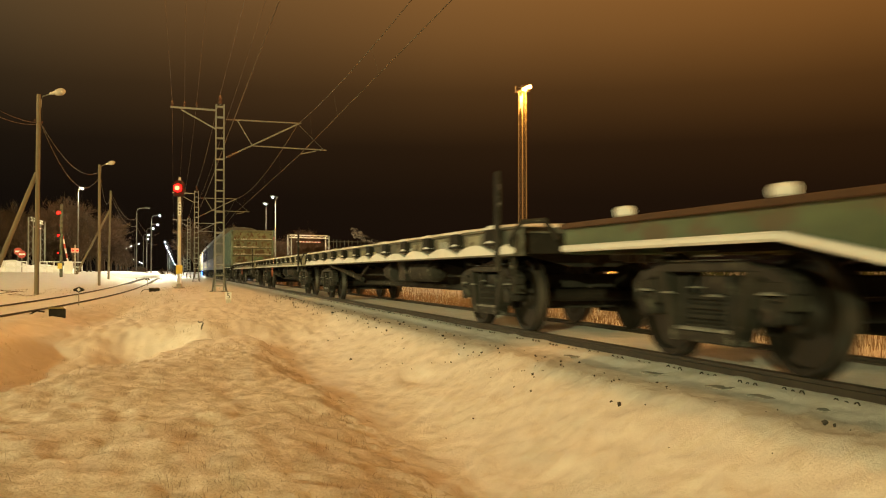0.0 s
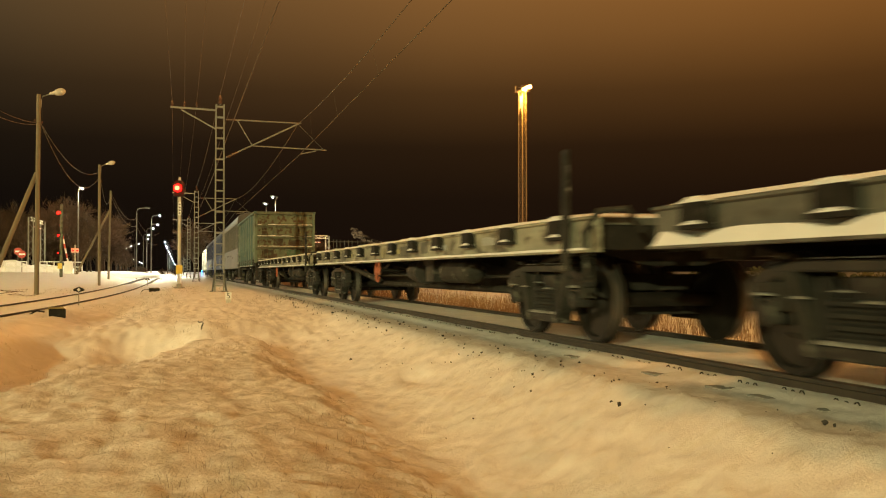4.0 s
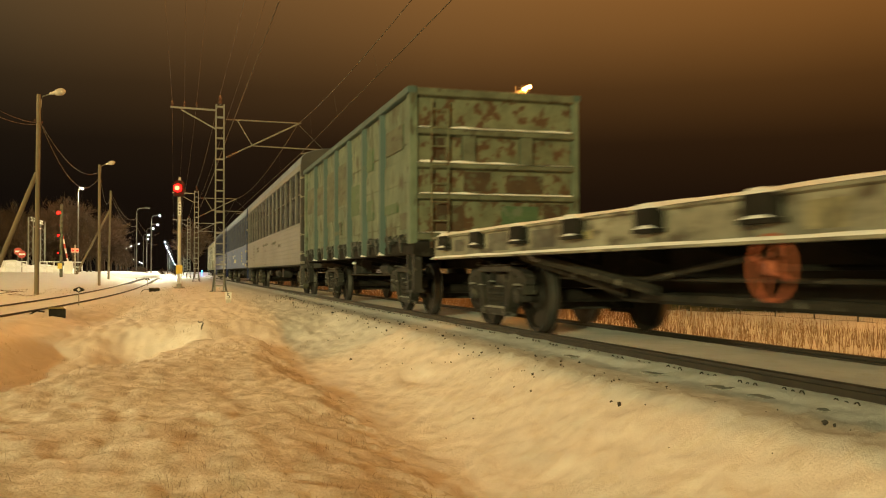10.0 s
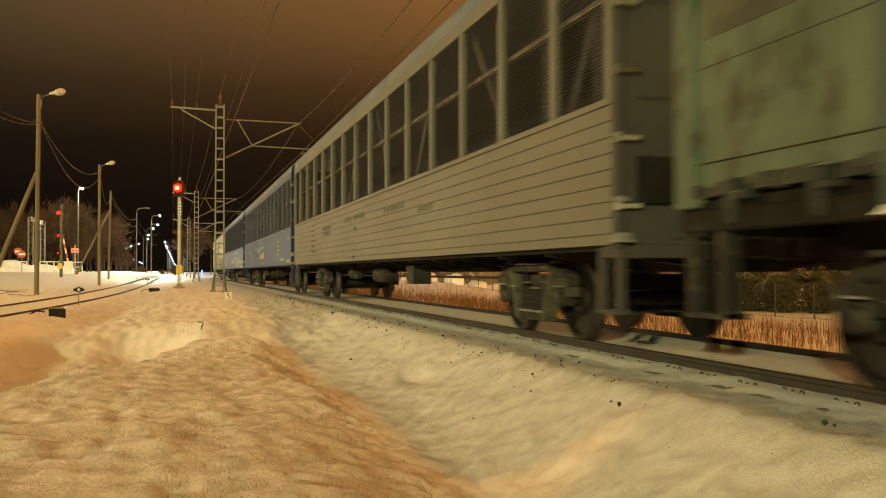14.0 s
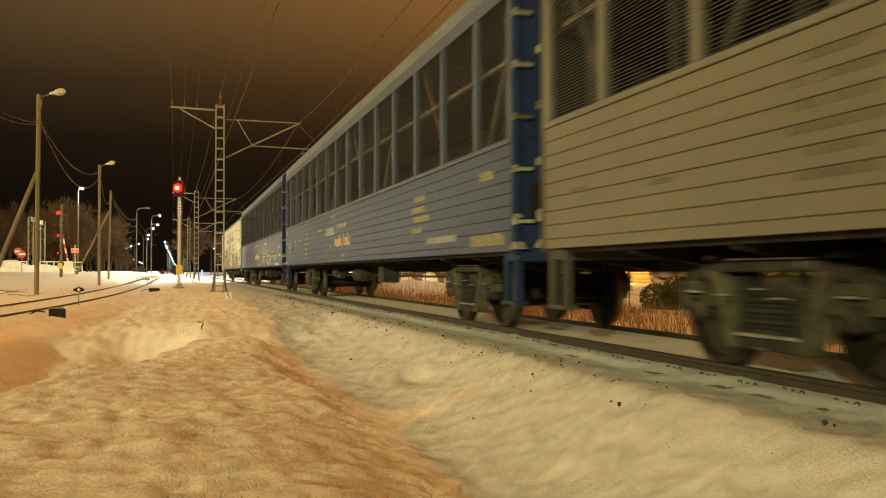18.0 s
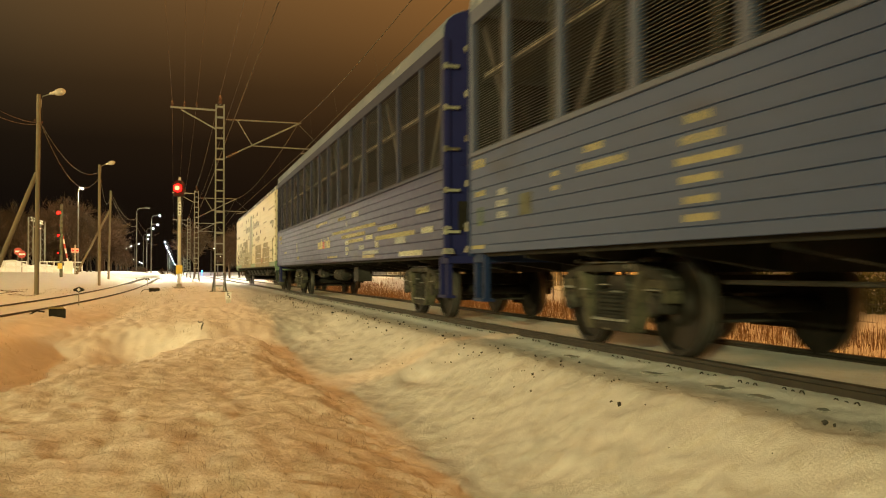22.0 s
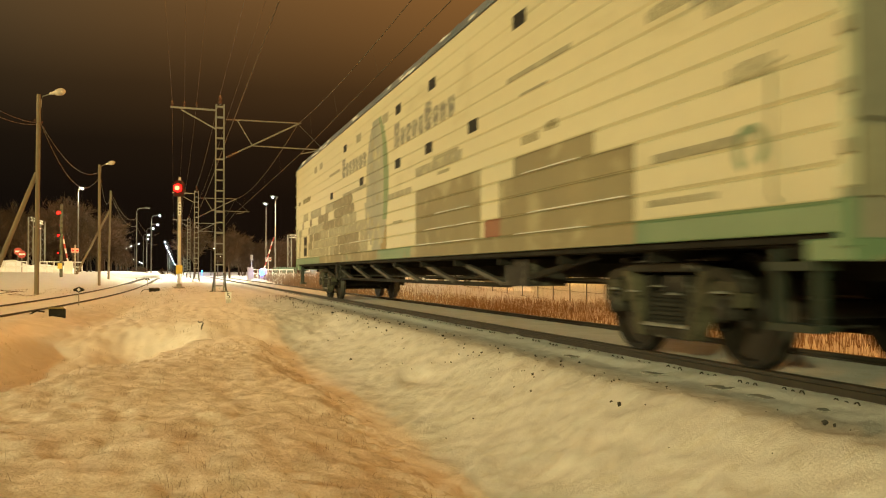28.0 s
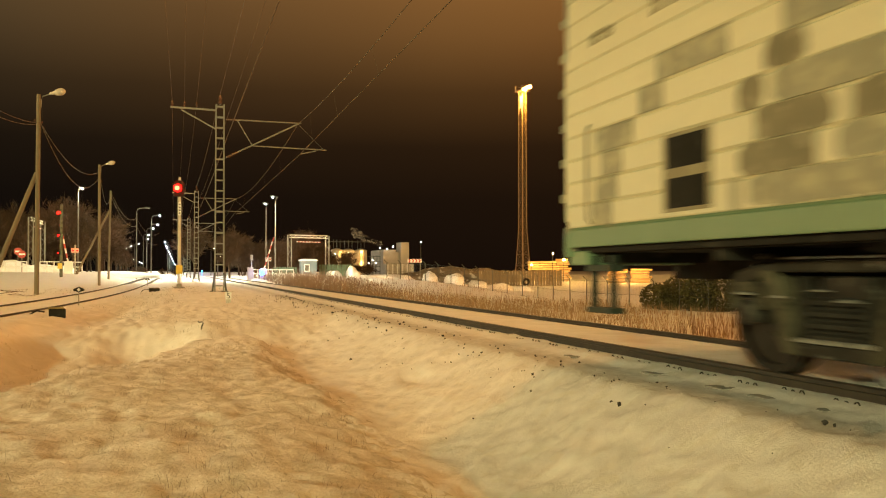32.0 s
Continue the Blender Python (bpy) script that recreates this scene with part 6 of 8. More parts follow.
put(autorack("grey-blue car carrier wagon with wire-mesh windows and blue end doors", AR_BLUE, AR_FRAME_BLUE, END_BLUE,
             [(-7.4, 2.0, 0.7, 0.09, YELLOW_MARK), (-7.3, 1.82, 0.8, 0.09, YELLOW_MARK), (-7.5, 1.66, 1.0, 0.09, YELLOW_MARK), (-7.2, 1.48, 0.7, 0.09, YELLOW_MARK), (-8.6, 1.28, 1.6, 0.10, WHITE_MARK), (-10.7, 1.2, 1.3, 0.15, YELLOW_MARK), (-10.7, 2.03, 0.5, 0.12, YELLOW_MARK),
              (1.66, 1.85, 1.4, 0.20, WHITE_MARK), (0.0, 1.93, 1.4, 0.10, WHITE_MARK), (1.25, 2.22, 0.75, 0.07, YELLOW_MARK), (3.36, 1.95, 0.8, 0.06, YELLOW_MARK), (1.5, 1.47, 0.32, 0.09, WHITE_MARK), (-0.3, 1.20, 0.30, 0.07, WHITE_MARK), (11.25, 2.22, 0.5, 0.12, YELLOW_MARK), (11.2, 1.82, 0.4, 0.07, YELLOW_MARK), (11.2, 1.52, 0.3, 0.24, GOND_PATCH), (10.4, 1.64, 0.4, 0.08, WHITE_MARK), (10.4, 1.78, 0.3, 0.08, WHITE_MARK), (10.4, 1.50, 0.35, 0.08, WHITE_MARK), (8.8, 1.83, 0.18, 0.05, YELLOW_MARK), (8.8, 1.68, 0.18, 0.05, YELLOW_MARK), (7.9, 1.99, 0.4, 0.07, YELLOW_MARK), (7.75, 1.82, 0.95, 0.07, YELLOW_MARK),
              (6.12, 1.98, 0.36, 0.07, YELLOW_MARK), (6.10, 1.82, 0.55, 0.07, YELLOW_MARK), (6.04, 1.66, 0.8, 0.06, YELLOW_MARK), (6.12, 1.51, 0.5, 0.06, YELLOW_MARK), (6.12, 1.35, 0.42, 0.06, YELLOW_MARK), (6.12, 1.21, 0.42, 0.06, YELLOW_MARK), (11.3, 1.12, 0.5, 0.05, YELLOW_MARK)], True), 50.2)
put(autorack("violet-blue car carrier wagon with wire-mesh windows and navy end doors", AR_VIOLET, AR_FRAME_VIOLET, END_NAVY,
             [(0.9, 2.1, 0.6, 0.09, YELLOW_MARK), (0, 2.12, 1.5, 0.06, YELLOW_MARK), (-2.95, 2.09, 1.06, 0.075, YELLOW_MARK), (-4.67, 2.09, 0.8, 0.11, GLINT_MARK), (-4.2, 1.765, 5.25, 0.075, YELLOW_MARK), (-7.85, 1.64, 1.65, 0.085, YELLOW_MARK), (-8.35, 1.465, 3.1, 0.085, YELLOW_MARK), (-4.35, 1.63, 2.8, 0.08, YELLOW_MARK), (-4.75, 1.5, 1.7, 0.075, YELLOW_MARK), (-1.55, 1.175, 1.55, 0.05, YELLOW_MARK), (-3.66, 1.48, 0.45, 0.1, GLINT_MARK), (-3.66, 1.33, 0.42, 0.1, GLINT_MARK), (-3.66, 1.22, 0.3, 0.06, GLINT_MARK), (-3.6, 1.93, 0.25, 0.12, WHITE_MARK), (-6.2, 1.52, 0.7, 0.09, GLINT_MARK), (-5.4, 1.33, 0.55, 0.1, WHITE_MARK), (-6.95, 1.35, 0.34, 0.13, GLINT_MARK), (-6.3, 1.2, 1.6, 0.07, WHITE_MARK), (-6.1, 1.12, 1.2, 0.06, YELLOW_MARK), (-9.6, 1.115, 1.6, 0.09, GLINT_MARK), (-8.9, 1.36, 0.8, 0.12, WHITE_MARK), (-10.7, 1.465, 0.7, 0.1, GLINT_MARK), (-10.4, 1.8, 0.8, 0.1, YELLOW_MARK), (10.6, 2.1, 0.8, 0.16, YELLOW_MARK), (10.4, 1.9, 0.3, 0.08, YELLOW_MARK), (8.9, 1.5, 0.7, 0.06, YELLOW_MARK), (5.6, 1.6, 0.3, 0.3, PATCH_GREY), (5.3, 1.25, 0.5, 0.1, YELLOW_MARK)], True), 74.7)
put(white_carrier(), 100.07)


# ---- overhead line ----
def lattice_mast(x, y, height, arms, proto=None):
    z = float(ground_z(x, y)) - 0.1
    label = "riveted steel lattice catenary mast with a cantilever" if arms else "steel lattice catenary mast"
    t = thing("catenary_mast", pose(x, y, z), label, "catenary mast", "masts of the overhead line")
    h = height - z
    for s in (-1, 1):
        bm = bmesh.new()
        wb, wt = 0.185, 0.165
        for q in (-1, 1):
            bar(bm, (s * wb, q * 0.12, 0), (s * wt, q * 0.10, h), 0.05, 0.05)
        bar(bm, (s * wb, 0, 0), (s * wt, 0, h), 0.012, 0.24)
        part("chord", bm, MAST_STEEL, t, "steel channel chord")
    n = 18
    bm = bmesh.new()
    for k in range(n):
        zz = 0.35 + (h - 0.45) * k / (n - 1)
        for q in (-0.11, 0.11):
            bx(bm, -0.17, 0.17, q - 0.015, q + 0.015, zz - 0.025, zz + 0.025)
        if y < 60:
            part("batten", bm, MAST_STEEL, t, "riveted cross batten")
            bm = bmesh.new()
    if y >= 60:
        tagged(part("battens", bm, MAST_STEEL, t, "riveted cross battens"), kind="stuff")
    else:
        bm.free()
    bm = bmesh.new()
    for s in (-1, 1):
        bar(bm, (s * 0.30, 0.12, 0.0), (s * 0.19, 0.12, 0.9), 0.07, 0.07)
        bar(bm, (s * 0.30, -0.12, 0.0), (s * 0.19, -0.12, 0.9), 0.07, 0.07)
    bx(bm, -0.40, 0.40, -0.2, 0.2, 0.0, 0.13)
    part("foot", bm, FENCE_STEEL, t, "flared steel foot")
    if arms:
        g = -z                                        # arms are set out above the rail
        bm = bmesh.new()
        bar(bm, (-0.2, 0, 7.75 + g), (-2.05, 0, 7.80 + g), 0.07, 0.07)
        bar(bm, (-1.60, 0, 7.70 + g), (-0.2, 0, 6.95 + g), 0.05, 0.05)
        part("feeder_bracket", bm, MAST_STEEL, t, "bracket for three feeder wires")
        for k in range(3):
            bm = bmesh.new()
            lathe(bm, [(7.82 + g, 0.02), (7.86 + g, 0.055), (7.92 + g, 0.035), (7.97 + g, 0.06), (8.05 + g, 0.03), (8.09 + g, 0.02)], 10, (-1.97 + 0.50 * k, 0, 0), "z")
            part("insulator", bm, INSULATOR, t, "brown porcelain insulator")
        bm = bmesh.new()
        lathe(bm, [(h, 0.05), (h + 0.08, 0.10), (h + 0.2, 0.05), (h + 0.28, 0.08), (h + 0.42, 0.03)], 10, (0, 0, 0), "z")
        part("top_insulator", bm, INSULATOR, t, "ribbed insulator on the mast head")
        bm = bmesh.new()
        tube(bm, (0.25, 0, 7.37 + g), (3.48, 0, 7.35 + g), 0.030)
        tube(bm, (0.25, 0, 5.72 + g), (3.45, 0, 7.37 + g), 0.034)
        tube(bm, (0.72, 0, 7.37 + g), (1.38, 0, 6.26 + g), 0.022)
        tube(bm, (1.38, 0, 6.27 + g), (4.60, 0, 6.20 + g), 0.026)
        tube(bm, (3.35, 0, 7.3 + g), (4.45, 0, 6.24 + g), 0.006, n=5)
        part("cantilever", bm, MAST_STEEL, t, "tubular cantilever over the track")
        for a, b in (((0.30, 0, 5.745 + g), (0.75, 0, 5.975 + g)), ((0.28, 0, 7.37 + g), (0.66, 0, 7.37 + g))):
            bm = bmesh.new()
            for k in range(5):
                p0, p1 = Vector(a).lerp(Vector(b), k / 5), Vector(a).lerp(Vector(b), (k + 0.7) / 5)
                tube(bm, p0, p1, 0.060, 0.045)
            part("insulator", bm, INSULATOR, t, "brown cantilever insulator")
        bm = bmesh.new()
        tube(bm, (4.10, 0, 6.20 + g), (4.10, 0, 6.12 + g), 0.015, n=6)
        tube(bm, (4.14, 0, 6.14 + g), (3.45, 0, 6.00 + g), 0.022)
        part("steady_arm", bm, MAST_STEEL, t, "light steady arm")
    return t


MASTS = [(1.63, 38.9), (1.40, 81), (1.15, 123), (0.9, 165), (0.6, 207), (0.3, 249)]
for k, (mx, my) in enumerate(MASTS):
    lattice_mast(mx, my, 8.0, k < 4)


def wire(name, pts, r, sag, label, steps=14):
    """A hanging wire through its supports."""
    bm = bmesh.new()
    chain = []
    for a, b in zip(pts, pts[1:]):
        a, b = Vector(a), Vector(b)
        for k in range(steps):
            t = k / steps
            p = a.lerp(b, t)
            p.z -= sag * 4 * t * (1 - t)
            chain.append(p)
    chain.append(Vector(pts[-1]))
    path_tube(bm, chain, r, 5)
    return tagged(part(name, bm, WIRE), label, "wire", "wires over the line")


wire("contact_wire", [(4.83, -3.1, 5.99), (5.07, 38.9, 5.99), (4.6, 81, 5.95), (5.0, 123, 5.92), (4.2, 165, 5.92), (4.2, 249, 5.92)], 0.012, 0.02, "grooved copper contact wire over the track")
wire("messenger_wire", [(4.5, -3.1, 7.33), (4.98, 38.9, 7.33), (4.75, 81, 7.35), (4.6, 123, 7.35), (4.2, 165, 7.35), (4.2, 249, 7.35)], 0.012, 0.70, "sagging messenger wire above the contact wire")
for k, y in enumerate((22.5, 29.0, 35.0, 46.0, 54.0, 62.0, 70.0)):
    t = (y + 3.1) / 42.0 if y < 38.9 else (y - 38.9) / 42.1
    top = 7.33 - 0.70 * 4 * t * (1 - t)
    cx = (4.83 + (y + 3.1) / 42.0 * 0.24) if y < 38.9 else 5.07 - 0.47 * t
    bm = bmesh.new()
    tube(bm, (cx, y, 5.99), ((4.5 + 0.48 * t) if y < 38.9 else 4.9, y, top), 0.002, n=4)
    tagged(part("dropper", bm, WIRE), "thin dropper between the two wires", "wire", "wires over the line")
for k in range(3):
    x = -0.34 + 0.50 * k
    wire("feeder_wire", [(x - 0.15, -12, 8.2), (x, 38.9, 8.08)] + [(x - 0.25 * (i + 1), y, 8.08) for i, y in enumerate((81, 123, 165, 207))], 0.006, 0.5, "thin feeder wire on the mast bracket")
wire("earth_wire", [(1.7, -12, 8.5), (1.63, 38.9, 8.45), (1.40, 81, 8.4), (1.15, 123, 8.4), (0.9, 165, 8.4)], 0.009, 0.35, "earth wire along the mast heads")
wire("bundled_cable", [(2.06, -12, 6.66), (1.97, 38.9, 6.72), (1.7, 81, 6.5), (1.45, 123, 6.5), (1.2, 165, 6.5)], 0.018, 0.12, "twisted bundled cable on the masts")
wire("feeder_wire", [(2.05, -12, 8.1), (1.85, 38.9, 7.2), (1.6, 81, 7.2), (1.35, 123, 7.2)], 0.006, 0.3, "thin feeder wire on the mast bracket")


# ---- signals, poles and lamps ----
def main_signal():
    x, y = -0.02, 48.0
    z = float(ground_z(x, y))
    t = thing("railway_signal", pose(x, y, z), "tall railway colour-light signal showing red", "railway signal")
    g = -z
    bm = bmesh.new()
    tube(bm, (0, 0, 0), (0.0, 0, 5.75 + g), 0.075, 0.06, 14)
    part("post", bm, SIGNAL_GREY, t, "pale concrete post")
    bm = bmesh.new()
    lathe(bm, [(0, 0.30), (0.06, 0.30), (0.08, 0.14), (0.25, 0.13)], 16, axis="z")
    part("base", bm, CONCRETE, t, "round base plate")
    bm = bmesh.new()
    prism(bm, [(-0.26, 4.72 + g), (0.20, 4.72 + g), (0.24, 4.85 + g), (0.24, 5.42 + g), (0.12, 5.58 + g), (-0.18, 5.58 + g), (-0.30, 5.42 + g), (-0.30, 4.85 + g)], "y", -0.16, -0.10)
    bx(bm, -0.16, 0.10, -0.12, 0.10, 4.80 + g, 5.5 + g)
    part("signal_head", bm, UNDER, t, "black lamp head")
    bm = bmesh.new()
    lathe(bm, [(-0.30, 0.20), (-0.18, 0.205)], 24, (-0.10, 0, 5.17 + g), "y")
    part("red_lamp", bm, LAMP_RED, t, "glowing red signal lamp")
    bm = bmesh.new()
    lathe(bm, [(-0.308, 0.11), (-0.29, 0.12)], 20, (-0.13, 0, 5.16 + g), "y")
    part("lamp_core", bm, LAMP_RED_CORE, t, "bright core of the red lamp")
    bm = bmesh.new()
    bx(bm, -0.16, 0.16, -0.24, -0.06, 0.70 + g, 1.15 + g)
    part("junction_box", bm, YELLOW_BOX, t, "yellow junction box", 0.02)
    bm = bmesh.new()
    bx(bm, -0.07, 0.07, -0.12, -0.09, 3.75 + g, 4.45 + g)
    part("number_plate", bm, WHITE_PAINT, t, "narrow white plate")
    bm = bmesh.new()
    for k in range(4):
        bx(bm, -0.045, 0.045, -0.126, -0.119, 3.82 + 0.15 * k + g, 3.91 + 0.15 * k + g)
    part("plate_marks", bm, INK, t, "dark marks on the plate")
    bm = bmesh.new()
    for s in (-0.11, 0.11):
        tube(bm, (s + 0.02, 0.16, 0.3), (s, 0.14, 5.2 + g), 0.012, n=5)
    for k in range(14):
        tube(bm, (-0.1, 0.15, 0.5 + 0.34 * k), (0.12, 0.15, 0.5 + 0.34 * k), 0.009, n=5)
    part("ladder", bm, MAST_STEEL, t, "thin service ladder")


main_signal()


def wooden_pole(x, y, height, lamp, brace=None, lean=0.0):
    z = float(ground_z(x, y)) - 0.05
    t = thing("wooden_pole", pose(x, y, z, 0, lean, 0), "weathered wooden lamp pole with a dark lamp" if lamp else "weathered wooden line pole", "utility pole", "poles by the siding")
    bm = bmesh.new()
    tube(bm, (0, 0, 0), (0, 0, height), 0.095, 0.085, 12)
    part("pole", bm, WOOD_POLE, t, "grey-brown round timber")
    if brace:
        bm = bmesh.new()
        tube(bm, (brace[0], brace[1], -0.05), (-0.06, 0.05, brace[2]), 0.10, 0.085, 10)
        part("brace", bm, WOOD_POLE, t, "slanting timber stay")
    if lamp:
        bm = bmesh.new()
        path_tube(bm, [(0.09, 0, height - 0.55), (0.10, 0, height - 0.22), (0.16, 0, height - 0.07), (0.36, 0, height + 0.01), (0.66, 0, height + 0.10)], 0.020, 8)
        part("bracket", bm, MAST_STEEL, t, "curved lamp bracket")
        bm = bmesh.new()
        lathe(bm, [(-0.42, 0.03), (-0.40, 0.055), (-0.20, 0.075), (-0.18, 0.12), (-0.04, 0.155), (0.10, 0.145), (0.20, 0.08), (0.22, 0.02)], 14)
        bmesh.ops.rotate(bm, verts=bm.verts, matrix=Matrix.Rotation(math.radians(-14), 3, "Y"))
        bmesh.ops.translate(bm, verts=bm.verts, vec=(0.82, 0, height + 0.15))
        part("lamp_head", bm, SIGNAL_GREY, t, "pale unlit lamp head", smooth=True)
        bm = bmesh.new()
        path_tube(bm, [(0.1, 0.05, height - 0.2), (0.14, 0.02, height - 0.8), (0.13, 0.0, height - 1.3), (0.11, 0, height - 1.6)], 0.012, 5)
        part("cable", bm, UNDER, t, "dangling lamp cable")
    for q in (0, 1):
        bm = bmesh.new()
        lathe(bm, [(0, 0.015), (0.03, 0.04), (0.09, 0.04), (0.12, 0.015)], 8, (0.13 if q else -0.13, 0, height - 1.15 - 0.08 * q), "z")
        part("insulator", bm, INSULATOR, t, "small line insulator")
    return t


wooden_pole(-5.71, 40, 8.45, True, (-1.75, -1.0, 5.15), 0.1)
wooden_pole(-5.40, 66, 8.55, True, None, -0.3)
wooden_pole(-6.10, 84, 8.0, False, (-2.9, 0, 6.2), 1.0)
wire("pole_wire", [(-5.9, 14, 6.9), (-5.66, 40, 7.05)], 0.011, 1.0, "slack service wire between the poles")
wire("pole_wire", [(-6.1, 14, 6.8), (-5.66, 40, 7.0)], 0.011, 1.15, "slack service wire between the poles")
for a, b, dip in (((-5.60, 40, 7.02), (-5.55, 66, 7.80), 0.85), ((-5.60, 40, 7.02), (-5.58, 66, 7.25), 1.42), ((-5.35, 66, 7.3), (-5.95, 84, 7.75), 1.25), ((-5.86, 84, 7.75), (-5.1, 113, 7.3), 0.95), ((-5.86, 84, 7.4), (-5.1, 113, 6.4), 0.90), ((-5.05, 113, 7.3), (-2.9, 133, 6.4), 1.0), ((-5.05, 113, 6.3), (-3.7, 158, 5.6), 1.0)):
    wire("pole_wire", [a, b], 0.013, dip, "slack service wire between the poles")


def street_lamp(x, y, height, lit, reach=0.9, group="street lamps along the far road"):
    z = float(ground_z(x, y))
    t = thing("street_lamp", pose(x, y, z), "lit street lamp on a slim post" if lit else "unlit street lamp on a dark post", "street lamp", group)
    bm = bmesh.new()
    tube(bm, (0, 0, 0), (0, 0, height - 0.5), 0.075, 0.045, 8)
    path_tube(bm, [(0, 0, height - 0.5), (0.08, 0, height - 0.15), (0.3, 0, height), (reach, 0, height + 0.06)], 0.045, 6)
    part("post", bm, LAMP_POST, t, "tapered steel post")
    bm = bmesh.new()
    prism(bm, [(reach - 0.1, height + 0.02), (reach + 0.5, height + 0.0), (reach + 0.5, height + 0.1), (reach - 0.05, height + 0.16)], "y", -0.13, 0.13)
    part("lamp_head", bm, FENCE_STEEL, t, "flat lamp head")
    if lit:
        r = 0.06 + y * 0.0003
        bm = bmesh.new()
        lathe(bm, [(-r, 0.02), (-r * 0.7, r * 0.7), (0, r), (r * 0.7, r * 0.7), (r, 0.02)], 10, (reach + 0.2, -0.15, height - 0.05), "z")
        part("lamp_glass", bm, lit, t, "glowing lamp glass")
    return t


for x, y in ((-22.6, 371), (-26.6, 439), (-20.6, 351), (-26.8, 469), (-17.1, 313), (-26.8, 505), (-14.7, 295), (-26.8, 535), (-27.4, 582), (-27.9, 623), (-11.4, 268), (-31.8, 769), (-32.9, 842), (-7.6, 232), (-6.7, 208),
             (-5.0, 179), (-3.6, 158), (-2.8, 133), (-4.3, 251), (-4.5, 278), (-4.4, 303), (-4.3, 352), (-4.4, 401), (-4.7, 465), (-4.7, 554), (-4.9, 685), (-5.1, 964)):
    far = y > 240 and x > -6                          # one side of the road carries its lamps towards the line
    street_lamp(x + 1.1 if far else x - 1.1, y, 8.9 - float(ground_z(x, y)), LAMP_COOL, -0.9 if far else 0.9)
street_lamp(-5.05, 113.3, 8.65, None, 1.0)
street_lamp(-10.3, 100, 8.9, LAMP_WHITE, 0.2, "lamps at the level crossing")
street_lamp(10.0, 108.2, 9.0, LAMP_COOL, -0.3, "lamps at the level crossing")
street_lamp(10.1, 98.2, 9.0, LAMP_COOL, -0.5, "lamps at the level crossing")
street_lamp(6.0, 182, 5.5, LAMP_WHITE, 0.3, "lamps at the level crossing")
street_lamp(6.8, 170, 5.4, LAMP_WHITE, 0.3, "lamps at the level crossing")
street_lamp(11.6, 286, 5.4, LAMP_WHITE, 0.3, "lamps at the level crossing")


# ---- level crossing ----
def lattice_post(bm, x, y, z0, z1, w):
    for sx in (-1, 1):
        for sy in (-1, 1):
            bx(bm, x + sx * w - 0.03, x + sx * w + 0.03, y + sy * w - 0.03, y + sy * w + 0.03, z0, z1)
    n = max(2, int((z1 - z0) / 0.55))
    for k in range(n):
        a, b = z0 + (z1 - z0) * k / n, z0 + (z1 - z0) * (k + 1) / n
        f = 1 if k % 2 else -1
        bar(bm, (x - f * w, y - w, a), (x + f * w, y - w, b), 0.035, 0.035)
        bar(bm, (x - w, y - f * w, a), (x - w, y + f * w, b), 0.035, 0.035)


def height_gauge(name, x0, y0, x1, y1, top, lit):
    """Portal that limits the height of road traffic."""
    z = float(ground_z((x0 + x1) / 2, (y0 + y1) / 2))
    t = thing(name, pose(0, 0, z), "steel lattice height gauge portal over the road", "height gauge", "portals at the crossing")
    for x, y in ((x0, y0), (x1, y1)):
        bm = bmesh.new()
        lattice_post(bm, x, y, -0.1, top - z, 0.22)
        part("lattice_post", bm, MAST_STEEL, t, "square lattice post")
    bm = bmesh.new()
    for dz in (-0.32, 0.0):
        bar(bm, (x0, y0, top - z + dz), (x1, y1, top - z + dz), 0.08, 0.08)
    n = 12
    for k in range(n):
        a, b = Vector((x0, y0, 0)).lerp(Vector((x1, y1, 0)), k / n), Vector((x0, y0, 0)).lerp(Vector((x1, y1, 0)), (k + 1) / n)
        bar(bm, (a.x, a.y, top - z - (0.32 if k % 2 else 0)), (b.x, b.y, top - z - (0 if k % 2 else 0.32)), 0.04, 0.04)
    # a lit beam is coloured white in place of steel, its light painted in
    part("lattice_beam", bm, WHITE_PAINT if lit else MAST_STEEL, t, "lattice cross beam")
    bm, bm2 = bmesh.new(), bmesh.new()
    for k in range(16):
        a, b = Vector((x0, y0, 0)).lerp(Vector((x1, y1, 0)), 0.18 + k * 0.04), Vector((x0, y0, 0)).lerp(Vector((x1, y1, 0)), 0.18 + (k + 1) * 0.04)
        bar(bm if k % 2 else bm2, (a.x, a.y, top - z - 0.85), (b.x, b.y, top - z - 0.85), 0.06, 0.10)
    part("warning_bar", bm, RED_PAINT, t, "red sections of the hanging bar")
    part("warning_bar", bm2, WHITE_PAINT, t, "white sections of the hanging bar")
    bm = bmesh.new()
    for f in (0.2, 0.5, 0.8):
        a = Vector((x0, y0, 0)).lerp(Vector((x1, y1, 0)), f)
        bar(bm, (a.x, a.y, top - z - 0.3), (a.x, a.y, top - z - 0.85), 0.02, 0.02)
    part("hanger", bm, MAST_STEEL, t, "hanger chains")


height_gauge("height_gauge", 13.3, 112, 18.4, 114, 5.45, True)
height_gauge("height_gauge", -14.27, 96, -14.27, 104, 6.3, True)


